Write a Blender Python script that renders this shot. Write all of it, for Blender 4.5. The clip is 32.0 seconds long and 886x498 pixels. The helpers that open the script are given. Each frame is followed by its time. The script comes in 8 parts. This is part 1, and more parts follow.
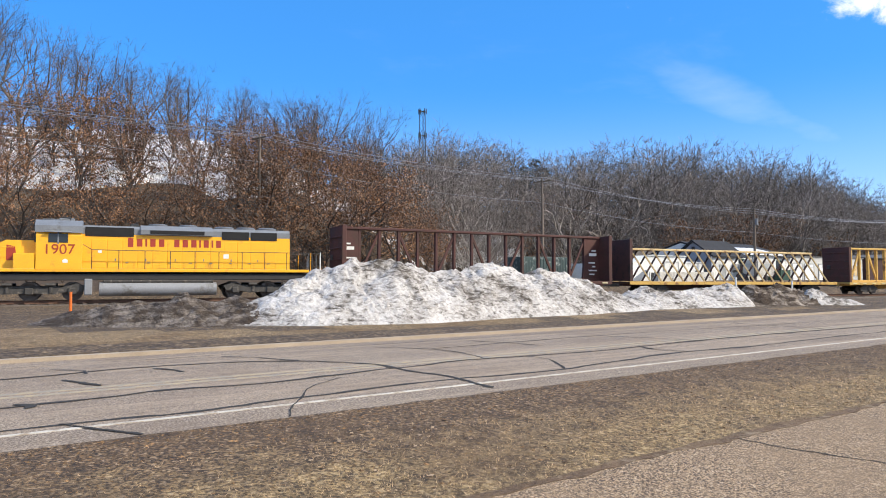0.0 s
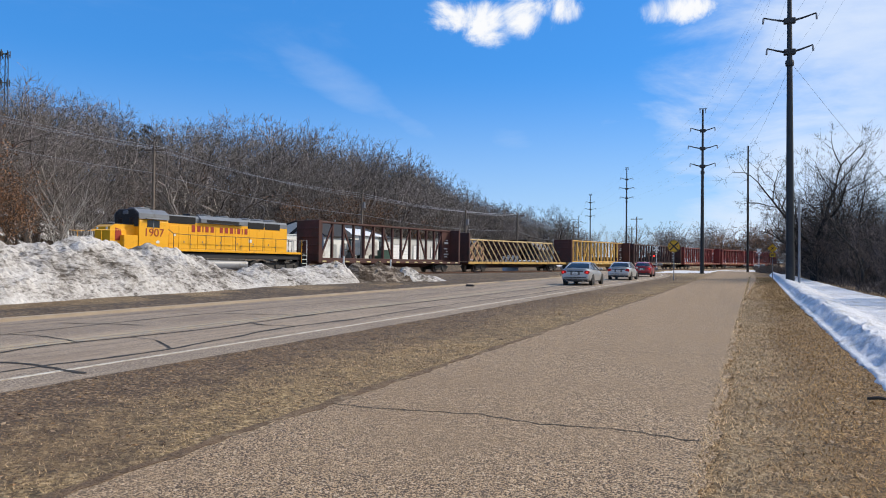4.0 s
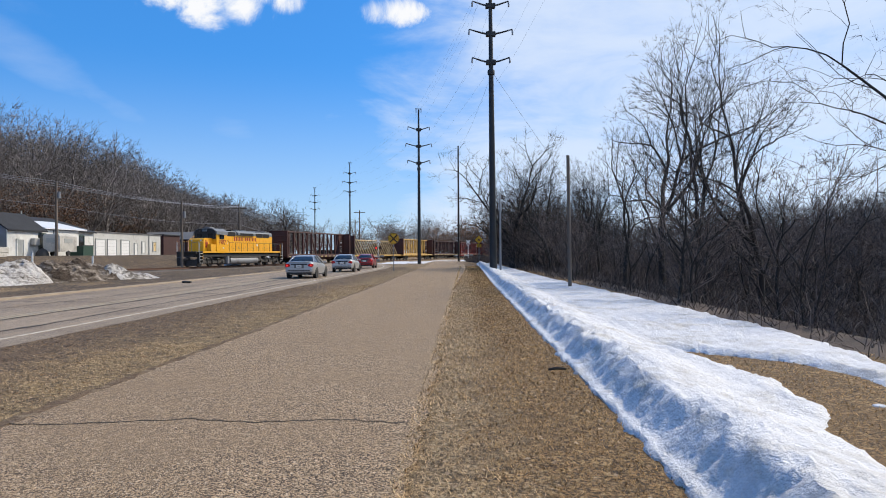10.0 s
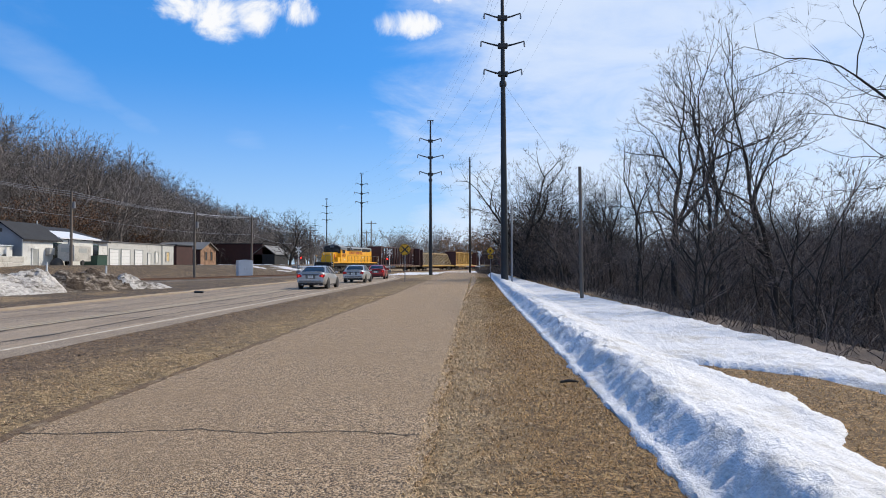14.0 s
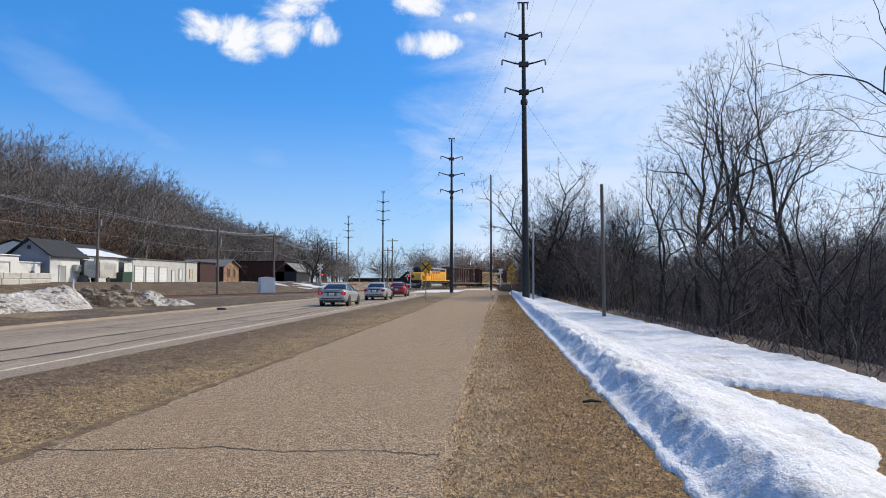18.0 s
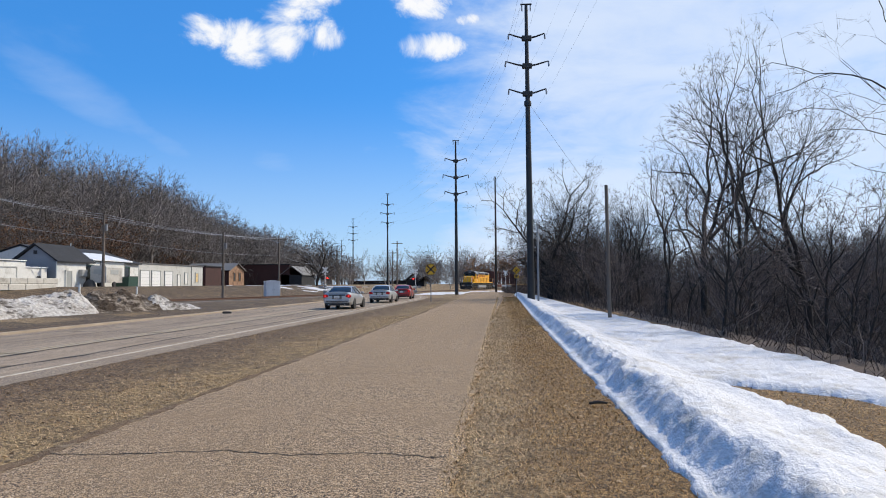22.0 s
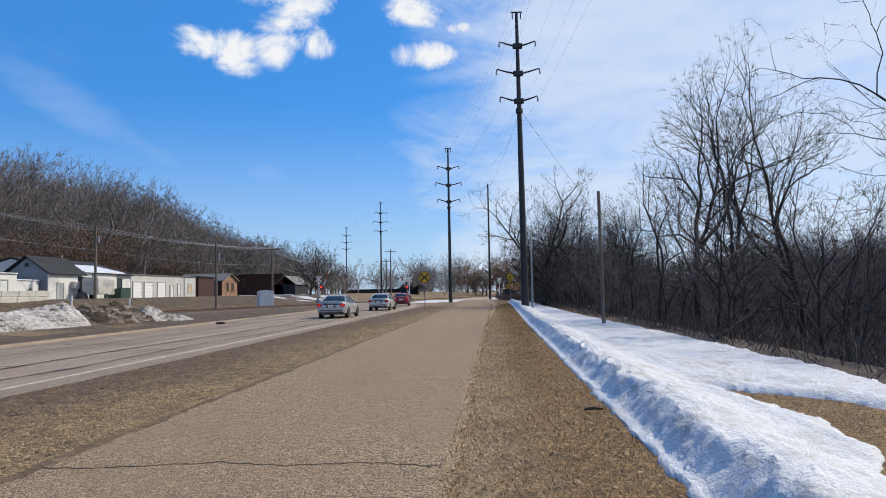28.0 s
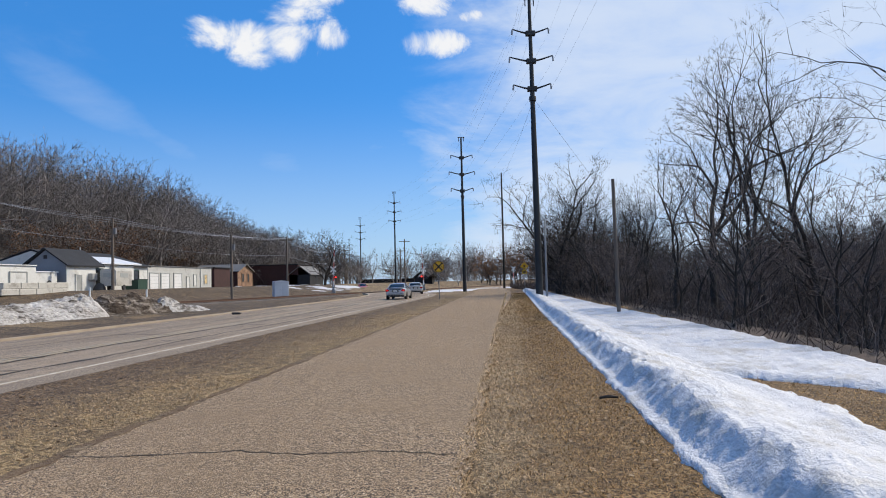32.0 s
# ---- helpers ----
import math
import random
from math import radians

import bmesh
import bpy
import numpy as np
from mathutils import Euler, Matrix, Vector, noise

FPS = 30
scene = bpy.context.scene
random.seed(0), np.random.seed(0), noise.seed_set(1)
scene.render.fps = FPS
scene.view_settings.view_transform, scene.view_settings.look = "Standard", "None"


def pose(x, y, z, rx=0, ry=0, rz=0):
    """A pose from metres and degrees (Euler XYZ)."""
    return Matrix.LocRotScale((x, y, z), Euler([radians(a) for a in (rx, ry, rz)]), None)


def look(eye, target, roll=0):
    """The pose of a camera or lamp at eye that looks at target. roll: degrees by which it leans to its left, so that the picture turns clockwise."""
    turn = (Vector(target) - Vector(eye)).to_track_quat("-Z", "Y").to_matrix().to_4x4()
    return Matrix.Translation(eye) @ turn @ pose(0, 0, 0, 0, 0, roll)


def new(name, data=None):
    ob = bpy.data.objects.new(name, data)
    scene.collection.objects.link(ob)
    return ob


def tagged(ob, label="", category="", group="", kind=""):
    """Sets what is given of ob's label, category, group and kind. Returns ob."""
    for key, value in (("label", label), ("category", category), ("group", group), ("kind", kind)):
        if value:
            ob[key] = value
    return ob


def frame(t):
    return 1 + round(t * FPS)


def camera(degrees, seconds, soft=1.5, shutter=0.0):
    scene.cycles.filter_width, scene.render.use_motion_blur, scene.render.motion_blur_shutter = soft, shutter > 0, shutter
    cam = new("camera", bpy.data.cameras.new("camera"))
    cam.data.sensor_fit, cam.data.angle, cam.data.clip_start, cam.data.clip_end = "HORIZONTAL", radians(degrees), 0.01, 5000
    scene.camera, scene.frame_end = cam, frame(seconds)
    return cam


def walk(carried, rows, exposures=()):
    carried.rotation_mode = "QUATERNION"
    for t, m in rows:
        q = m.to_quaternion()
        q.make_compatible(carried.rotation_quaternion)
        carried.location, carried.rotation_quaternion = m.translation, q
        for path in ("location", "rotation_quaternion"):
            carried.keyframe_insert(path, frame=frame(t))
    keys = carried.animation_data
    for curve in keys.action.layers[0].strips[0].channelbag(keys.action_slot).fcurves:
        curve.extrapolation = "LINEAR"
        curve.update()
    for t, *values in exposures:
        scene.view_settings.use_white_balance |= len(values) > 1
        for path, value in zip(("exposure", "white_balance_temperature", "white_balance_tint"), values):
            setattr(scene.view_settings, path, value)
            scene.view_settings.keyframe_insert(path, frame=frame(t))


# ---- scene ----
cam = camera(64.59, 32.0, soft=1.0)

# seconds, then place and turn of the hand-held camera
PATH = [
    (0.0, pose(-0.220, -0.080, 1.55, 92.577, 0.163, 54.463)),
    (0.5, pose(-0.220, -0.080, 1.55, 92.442, -0.359, 48.935)),
    (1.0, pose(-0.200, -0.080, 1.55, 92.274, -0.769, 42.979)),
    (1.5, pose(-0.160, -0.080, 1.55, 92.084, -0.835, 38.190)),
    (2.0, pose(-0.140, -0.080, 1.55, 91.779, -0.945, 34.802)),
    (2.5, pose(-0.110, -0.080, 1.55, 91.502, -0.786, 30.480)),
    (4.5, pose(-0.090, -0.100, 1.55, 90.722, -0.589, 21.785)),
    (5.0, pose(-0.077, -0.087, 1.55, 90.674, -0.528, 18.748)),
    (5.5, pose(-0.063, -0.073, 1.55, 90.639, -0.489, 16.016)),
    (6.0, pose(-0.050, -0.060, 1.55, 90.639, -0.595, 14.027)),
    (6.5, pose(-0.045, -0.057, 1.55, 90.588, -0.638, 12.088)),
    (7.0, pose(-0.040, -0.055, 1.55, 90.521, -0.685, 10.409)),
    (7.5, pose(-0.035, -0.053, 1.55, 90.391, -0.616, 8.324)),
    (8.0, pose(-0.030, -0.050, 1.55, 90.307, -0.545, 6.226)),
    (8.5, pose(-0.022, -0.048, 1.55, 90.278, -0.434, 4.345)),
    (9.0, pose(-0.015, -0.045, 1.55, 90.246, -0.139, 3.002)),
    (9.5, pose(-0.007, -0.043, 1.55, 90.307, 0.087, 2.263)),
    (10.0, pose(0.000, -0.040, 1.55, 90.315, 0.339, 1.720)),
    (10.5, pose(0.000, -0.037, 1.55, 90.366, 0.416, 1.428)),
    (11.0, pose(0.000, -0.033, 1.55, 90.490, 0.378, 1.266)),
    (11.5, pose(0.000, -0.030, 1.55, 90.602, 0.392, 1.288)),
    (12.0, pose(0.000, -0.027, 1.55, 90.712, 0.463, 1.366)),
    (12.5, pose(0.000, -0.023, 1.55, 90.811, 0.419, 1.557)),
    (13.0, pose(0.000, -0.020, 1.55, 90.954, 0.382, 1.874)),
    (13.5, pose(0.000, -0.015, 1.55, 91.051, 0.239, 2.251)),
    (14.0, pose(0.000, -0.010, 1.55, 91.223, 0.108, 2.645)),
    (14.5, pose(0.000, -0.005, 1.55, 91.414, 0.013, 3.072)),
    (15.0, pose(0.000, 0.000, 1.55, 91.644, -0.087, 3.546)),
    (15.5, pose(0.000, 0.005, 1.55, 91.892, -0.069, 3.774)),
    (17.5, pose(0.000, 0.025, 1.55, 92.686, -0.088, 4.319)),
    (18.0, pose(0.000, 0.030, 1.55, 92.665, -0.036, 4.358)),
    (18.5, pose(0.000, 0.030, 1.55, 92.687, -0.102, 4.343)),
    (19.0, pose(0.000, 0.030, 1.55, 92.742, -0.253, 4.358)),
    (19.5, pose(0.000, 0.030, 1.55, 92.684, -0.293, 4.480)),
    (20.0, pose(0.000, 0.030, 1.55, 92.679, -0.274, 4.607)),
    (20.5, pose(0.000, 0.030, 1.55, 92.677, -0.219, 4.666)),
    (21.0, pose(0.000, 0.030, 1.55, 92.709, -0.181, 4.749)),
    (21.5, pose(0.000, 0.030, 1.55, 92.751, 0.016, 4.773)),
    (22.0, pose(0.000, 0.030, 1.55, 92.843, 0.374, 4.766)),
    (22.5, pose(0.000, 0.030, 1.55, 92.966, 0.673, 4.571)),
    (23.0, pose(0.000, 0.030, 1.55, 93.033, 0.903, 4.346)),
    (23.5, pose(0.000, 0.030, 1.55, 93.072, 1.221, 4.064)),
    (24.0, pose(0.000, 0.030, 1.55, 93.085, 1.375, 3.937)),
    (24.5, pose(0.000, 0.030, 1.55, 93.108, 1.590, 3.819)),
    (25.0, pose(0.000, 0.030, 1.55, 93.148, 1.678, 3.709)),
    (25.5, pose(0.000, 0.030, 1.55, 93.211, 1.674, 3.647)),
    (27.5, pose(0.000, 0.030, 1.55, 93.553, 0.991, 4.060)),
    (28.0, pose(0.000, 0.030, 1.55, 93.471, 1.063, 4.271)),
    (28.5, pose(0.000, 0.030, 1.55, 93.401, 1.029, 4.565)),
    (29.0, pose(0.000, 0.030, 1.55, 93.201, 1.024, 4.947)),
    (29.5, pose(0.000, 0.030, 1.55, 93.079, 0.987, 5.326)),
    (30.0, pose(0.000, 0.030, 1.55, 93.002, 0.994, 5.553)),
    (30.5, pose(0.000, 0.030, 1.55, 92.861, 1.084, 5.766)),
    (31.0, pose(0.000, 0.030, 1.55, 92.781, 1.156, 5.761)),
    (31.5, pose(0.000, 0.030, 1.55, 92.636, 1.359, 5.612)),
    (32.0, pose(0.000, 0.030, 1.55, 92.625, 1.417, 5.424)),
]
walk(cam, PATH, [(0, 0.42), (0.5, 0.36), (1.0, 0.26), (2.0, 0.06), (4.5, 0), (6.0, 0), (7.0, -0.06), (8.0, -0.05), (9.0, 0), (25.5, 0), (27.5, -0.1), (32, -0.1)])

# ---- world, sun, exposure ----
SUN_AZ, SUN_EL = 52.0, 40.0   # degrees right of the road's heading, and above the horizon


def make_world():
    w = bpy.data.worlds.new("sky")
    scene.world = w
    w.use_nodes = True
    nt = w.node_tree
    nt.nodes.clear()
    N, L = nt.nodes.new, nt.links.new
    out, bg = N("ShaderNodeOutputWorld"), N("ShaderNodeBackground")
    sky = N("ShaderNodeTexSky")
    sky.sky_type, sky.sun_disc = "NISHITA", False
    sky.sun_elevation, sky.sun_rotation = radians(SUN_EL), radians(SUN_AZ)
    sky.air_density, sky.dust_density, sky.ozone_density = 1.0, 0.4, 3.0
    co = N("ShaderNodeTexCoord")

    def math_n(op, a, b=None, clamp=False):
        n = N("ShaderNodeMath")
        n.operation, n.use_clamp = op, clamp
        for i, v in enumerate((a, b)):
            if v is None:
                continue
            if isinstance(v, (int, float)):
                n.inputs[i].default_value = v
            else:
                L(v, n.inputs[i])
        return n.outputs[0]

    def noise_n(vec, scale, detail, rough=0.55, dist=0.0):
        n = N("ShaderNodeTexNoise")
        n.inputs["Scale"].default_value, n.inputs["Detail"].default_value = scale, detail
        n.inputs["Roughness"].default_value, n.inputs["Distortion"].default_value = rough, dist
        L(vec, n.inputs["Vector"])
        return n.outputs["Fac"]

    def ramp(v, lo, hi):
        n = N("ShaderNodeMapRange")
        n.interpolation_type = "SMOOTHSTEP"
        n.inputs["From Min"].default_value, n.inputs["From Max"].default_value = lo, hi
        L(v, n.inputs["Value"])
        return n.outputs["Result"]

    sep = N("ShaderNodeSeparateXYZ")
    L(co.outputs["Generated"], sep.inputs[0])
    X, Y, Z = sep.outputs
    az = math_n("MULTIPLY", math_n("ARCTAN2", X, Y), 57.2958)
    el = math_n("MULTIPLY", math_n("ARCSINE", Z), 57.2958)
    # puffs of cumulus: degrees right, degrees up, half width, half height
    puffs = [(-23.6, 18.9, 2.2, 1.3), (-20.6, 18.3, 2.6, 1.5), (-17.4, 18.7, 2.4, 1.4), (-15.0, 19.6, 2.2, 1.1), (-16.6, 21.6, 2.6, 1.4), (-18.6, 22.9, 2.4, 1.2),
             (-14.4, 22.6, 2.0, 1.0), (-5.6, 18.9, 2.4, 1.05), (-6.2, 22.3, 2.4, 1.2), (-2.4, 21.0, 1.2, 0.5)]
    n1 = noise_n(co.outputs["Generated"], 13.0, 12.0, 0.64, 0.5)
    best = None
    for a, e, wd, ht in puffs:
        u = math_n("DIVIDE", math_n("SUBTRACT", az, a), wd)
        v = math_n("DIVIDE", math_n("SUBTRACT", el, e), ht)
        r = math_n("SUBTRACT", 1.0, math_n("ADD", math_n("MULTIPLY", u, u), math_n("MULTIPLY", v, v)))
        best = r if best is None else math_n("MAXIMUM", best, r)
    best = math_n("MAXIMUM", best, -1.6)
    puff = ramp(math_n("ADD", best, math_n("MULTIPLY", math_n("SUBTRACT", n1, 0.5), 6.5)), -0.4, 1.3)
    # thin high cloud, thicker towards the sun
    st = N("ShaderNodeMapping")
    st.inputs["Scale"].default_value = (2.0, 1.2, 6.0)
    st.inputs["Rotation"].default_value = (0.0, 0.25, 0.3)
    L(co.outputs["Generated"], st.inputs["Vector"])
    n2 = noise_n(st.outputs["Vector"], 2.2, 7.0, 0.6, 0.35)
    side = ramp(math_n("ADD", az, math_n("MULTIPLY", math_n("SUBTRACT", n2, 0.5), 26.0)), -11.0, 4.0)
    veil = math_n("MULTIPLY", side, ramp(n2, -0.1, 0.62))
    # a few wisps in the blue
    wisps = None
    for a, e, wd, ht, tilt in [(-31.5, 13.4, 4.2, 1.4, -0.45), (-26.0, 10.6, 5.0, 0.9, -0.5), (-19.2, 10.4, 3.0, 1.7, -0.6)]:
        du = math_n("SUBTRACT", az, a)
        dv = math_n("SUBTRACT", el, e)
        dv = math_n("SUBTRACT", dv, math_n("MULTIPLY", du, tilt))
        u, v = math_n("DIVIDE", du, wd), math_n("DIVIDE", dv, ht)
        r = math_n("SUBTRACT", 1.0, math_n("ADD", math_n("MULTIPLY", u, u), math_n("MULTIPLY", v, v)))
        wisps = r if wisps is None else math_n("MAXIMUM", wisps, r)
    wisps = math_n("MAXIMUM", wisps, -1.2)
    wisps = math_n("MULTIPLY", ramp(math_n("ADD", wisps, math_n("MULTIPLY", math_n("SUBTRACT", n2, 0.5), 6.0)), -0.9, 2.6), 0.22)
    low = math_n("MULTIPLY", ramp(math_n("MULTIPLY", el, -1.0), -16.0, 1.0), 0.42)
    fac = math_n("MAXIMUM", math_n("MAXIMUM", math_n("MULTIPLY", veil, 0.87), puff), math_n("MAXIMUM", wisps, low))
    mix = N("ShaderNodeMix")
    mix.data_type = "RGBA"
    cloud = N("ShaderNodeMix")
    cloud.data_type = "RGBA"
    cloud.inputs["A"].default_value, cloud.inputs["B"].default_value = (6.9, 7.8, 9.25, 1), (8.9, 9.0, 9.2, 1)
    L(puff, cloud.inputs["Factor"])
    hsv = N("ShaderNodeHueSaturation")
    hsv.inputs["Saturation"].default_value = 1.42
    L(sky.outputs[0], hsv.inputs["Color"])
    tint = N("ShaderNodeMix")
    tint.data_type, tint.blend_type = "RGBA", "MULTIPLY"
    tint.inputs["Factor"].default_value, tint.inputs["B"].default_value = 1.0, (0.86, 1.18, 1.52, 1)
    L(hsv.outputs[0], tint.inputs["A"])
    even = N("ShaderNodeMix")
    even.data_type = "RGBA"
    even.inputs["Factor"].default_value, even.inputs["B"].default_value = 0.5, (0.85, 3.3, 7.9, 1)
    L(tint.outputs["Result"], even.inputs["A"])
    L(even.outputs["Result"], mix.inputs["A"])
    L(cloud.outputs["Result"], mix.inputs["B"])
    L(fac, mix.inputs["Factor"])
    L(mix.outputs["Result"], bg.inputs["Color"])
    bg.inputs["Strength"].default_value = 0.108
    L(bg.outputs[0], out.inputs[0])


make_world()
sun = new("sun", bpy.data.lights.new("sun", "SUN"))
sun.data.energy, sun.data.angle, sun.data.color = 4.0, radians(0.55), (1.0, 0.885, 0.715)
_a, _e = radians(SUN_AZ), radians(SUN_EL)
sun.matrix_world = look((60 * math.sin(_a) * math.cos(_e), 60 * math.cos(_a) * math.cos(_e), 60 * math.sin(_e)), (0, 0, 0))

# ---- materials ----
MATS = {}


def mat(name, a, b=None, rough=0.8, scale=3.0, fine=40.0, bump=0.2, metal=0.0, spots=None, spot_amount=0.5, spot_scale=1.0, dist=0.02, strata=0.0, obrand=0.0, coat=0.0, island=0.0):
    """Two colours mixed at two scales, with relief; spots: a third colour in stains."""
    if name in MATS:
        return MATS[name]
    m = bpy.data.materials.new(name)
    m.use_nodes = True
    nt = m.node_tree
    N, L = nt.nodes.new, nt.links.new
    bs = nt.nodes["Principled BSDF"]
    b = b or tuple(c * 0.7 for c in a)
    co = N("ShaderNodeTexCoord")
    n1, n2 = N("ShaderNodeTexNoise"), N("ShaderNodeTexNoise")
    for n, s, d in ((n1, scale, 5.0), (n2, fine, 4.0)):
        L(co.outputs["Object"], n.inputs["Vector"])
        n.inputs["Scale"].default_value, n.inputs["Detail"].default_value = s, d
        n.inputs["Roughness"].default_value = 0.65
    add = N("ShaderNodeMath")
    add.operation = "ADD"
    L(n1.outputs["Fac"], add.inputs[0])
    L(n2.outputs["Fac"], add.inputs[1])
    mr = N("ShaderNodeMapRange")
    mr.inputs["From Min"].default_value, mr.inputs["From Max"].default_value = 0.72, 1.28
    L(add.outputs[0], mr.inputs["Value"])
    mix = N("ShaderNodeMix")
    mix.data_type = "RGBA"
    mix.inputs["A"].default_value, mix.inputs["B"].default_value = (*a, 1), (*b, 1)
    L(mr.outputs["Result"], mix.inputs["Factor"])
    col = mix.outputs["Result"]
    if spots:
        n3 = N("ShaderNodeTexNoise")
        L(co.outputs["Object"], n3.inputs["Vector"])
        n3.inputs["Scale"].default_value, n3.inputs["Detail"].default_value, n3.inputs["Roughness"].default_value = spot_scale, 8.0, 0.7
        r3 = N("ShaderNodeMapRange")
        r3.inputs["From Min"].default_value, r3.inputs["From Max"].default_value = 0.62 - 0.3 * spot_amount, 0.72 - 0.3 * spot_amount
        if strata:
            mp, sm = N("ShaderNodeMapping"), N("ShaderNodeMath")
            mp.inputs["Scale"].default_value, mp.inputs["Rotation"].default_value = (0.7, 0.7, 2.2), (0.25, 0.3, 0.0)
            L(co.outputs["Object"], mp.inputs["Vector"])
            L(mp.outputs["Vector"], n3.inputs["Vector"])
            n3.inputs["Distortion"].default_value = 0.6
            sm.operation = "MULTIPLY_ADD"
            L(n1.outputs["Fac"], sm.inputs[0])
            sm.inputs[1].default_value = strata
            L(n3.outputs["Fac"], sm.inputs[2])
            L(sm.outputs[0], r3.inputs["Value"])
            r3.inputs["From Min"].default_value += strata * 0.5
            r3.inputs["From Max"].default_value += strata * 0.5 + 0.06
        else:
            L(n3.outputs["Fac"], r3.inputs["Value"])
        mx = N("ShaderNodeMix")
        mx.data_type = "RGBA"
        mx.inputs["B"].default_value = (*spots, 1)
        L(r3.outputs["Result"], mx.inputs["Factor"])
        L(col, mx.inputs["A"])
        col = mx.outputs["Result"]
    if island:
        ge, hi, ri = N("ShaderNodeNewGeometry"), N("ShaderNodeHueSaturation"), N("ShaderNodeMapRange")
        L(ge.outputs["Random Per Island"], ri.inputs["Value"])
        ri.inputs["To Min"].default_value, ri.inputs["To Max"].default_value = 1 - island, 1 + island
        L(ri.outputs["Result"], hi.inputs["Value"])
        L(col, hi.inputs["Color"])
        col = hi.outputs["Color"]
    if obrand:
        oi, hs, rr = N("ShaderNodeObjectInfo"), N("ShaderNodeHueSaturation"), N("ShaderNodeMapRange")
        L(oi.outputs["Random"], rr.inputs["Value"])
        rr.inputs["To Min"].default_value, rr.inputs["To Max"].default_value = 1 - obrand, 1 + obrand
        L(rr.outputs["Result"], hs.inputs["Value"])
        L(col, hs.inputs["Color"])
        col = hs.outputs["Color"]
    L(col, bs.inputs["Base Color"])
    bs.inputs["Roughness"].default_value, bs.inputs["Metallic"].default_value = rough, metal
    bs.inputs["Coat Weight"].default_value = coat
    bs.inputs["Coat Roughness"].default_value = 0.08
    if bump:
        bp = N("ShaderNodeBump")
        bp.inputs["Strength"].default_value, bp.inputs["Distance"].default_value = bump, dist
        L(add.outputs[0], bp.inputs["Height"])
        L(bp.outputs[0], bs.inputs["Normal"])
    MATS[name] = m
    return m


def glow(name, colour, strength):
    if name not in MATS:
        m = bpy.data.materials.new(name)
        m.use_nodes = True
        bs = m.node_tree.nodes["Principled BSDF"]
        bs.inputs["Base Color"].default_value = (*colour, 1)
        bs.inputs["Emission Color"].default_value, bs.inputs["Emission Strength"].default_value = (*colour, 1), strength
        MATS[name] = m
    return MATS[name]


def glass(name, colour=(0.02, 0.025, 0.03), rough=0.05):
    if name not in MATS:
        m = bpy.data.materials.new(name)
        m.use_nodes = True
        bs = m.node_tree.nodes["Principled BSDF"]
        bs.inputs["Base Color"].default_value, bs.inputs["Roughness"].default_value = (*colour, 1), rough
        bs.inputs["IOR"].default_value = 1.5
        MATS[name] = m
    return MATS[name]


M_LITTER = mat("leaf_litter", (0.085, 0.058, 0.038), (0.035, 0.024, 0.017), 0.95, 0.4, 6.0, 0.5, spots=(0.15, 0.11, 0.075), spot_amount=0.25, spot_scale=0.12, dist=0.1)
M_FLOOR = mat("woodland_floor", (0.09, 0.06, 0.045), (0.05, 0.035, 0.028), 0.95, 0.6, 8.0, 0.5, dist=0.08)


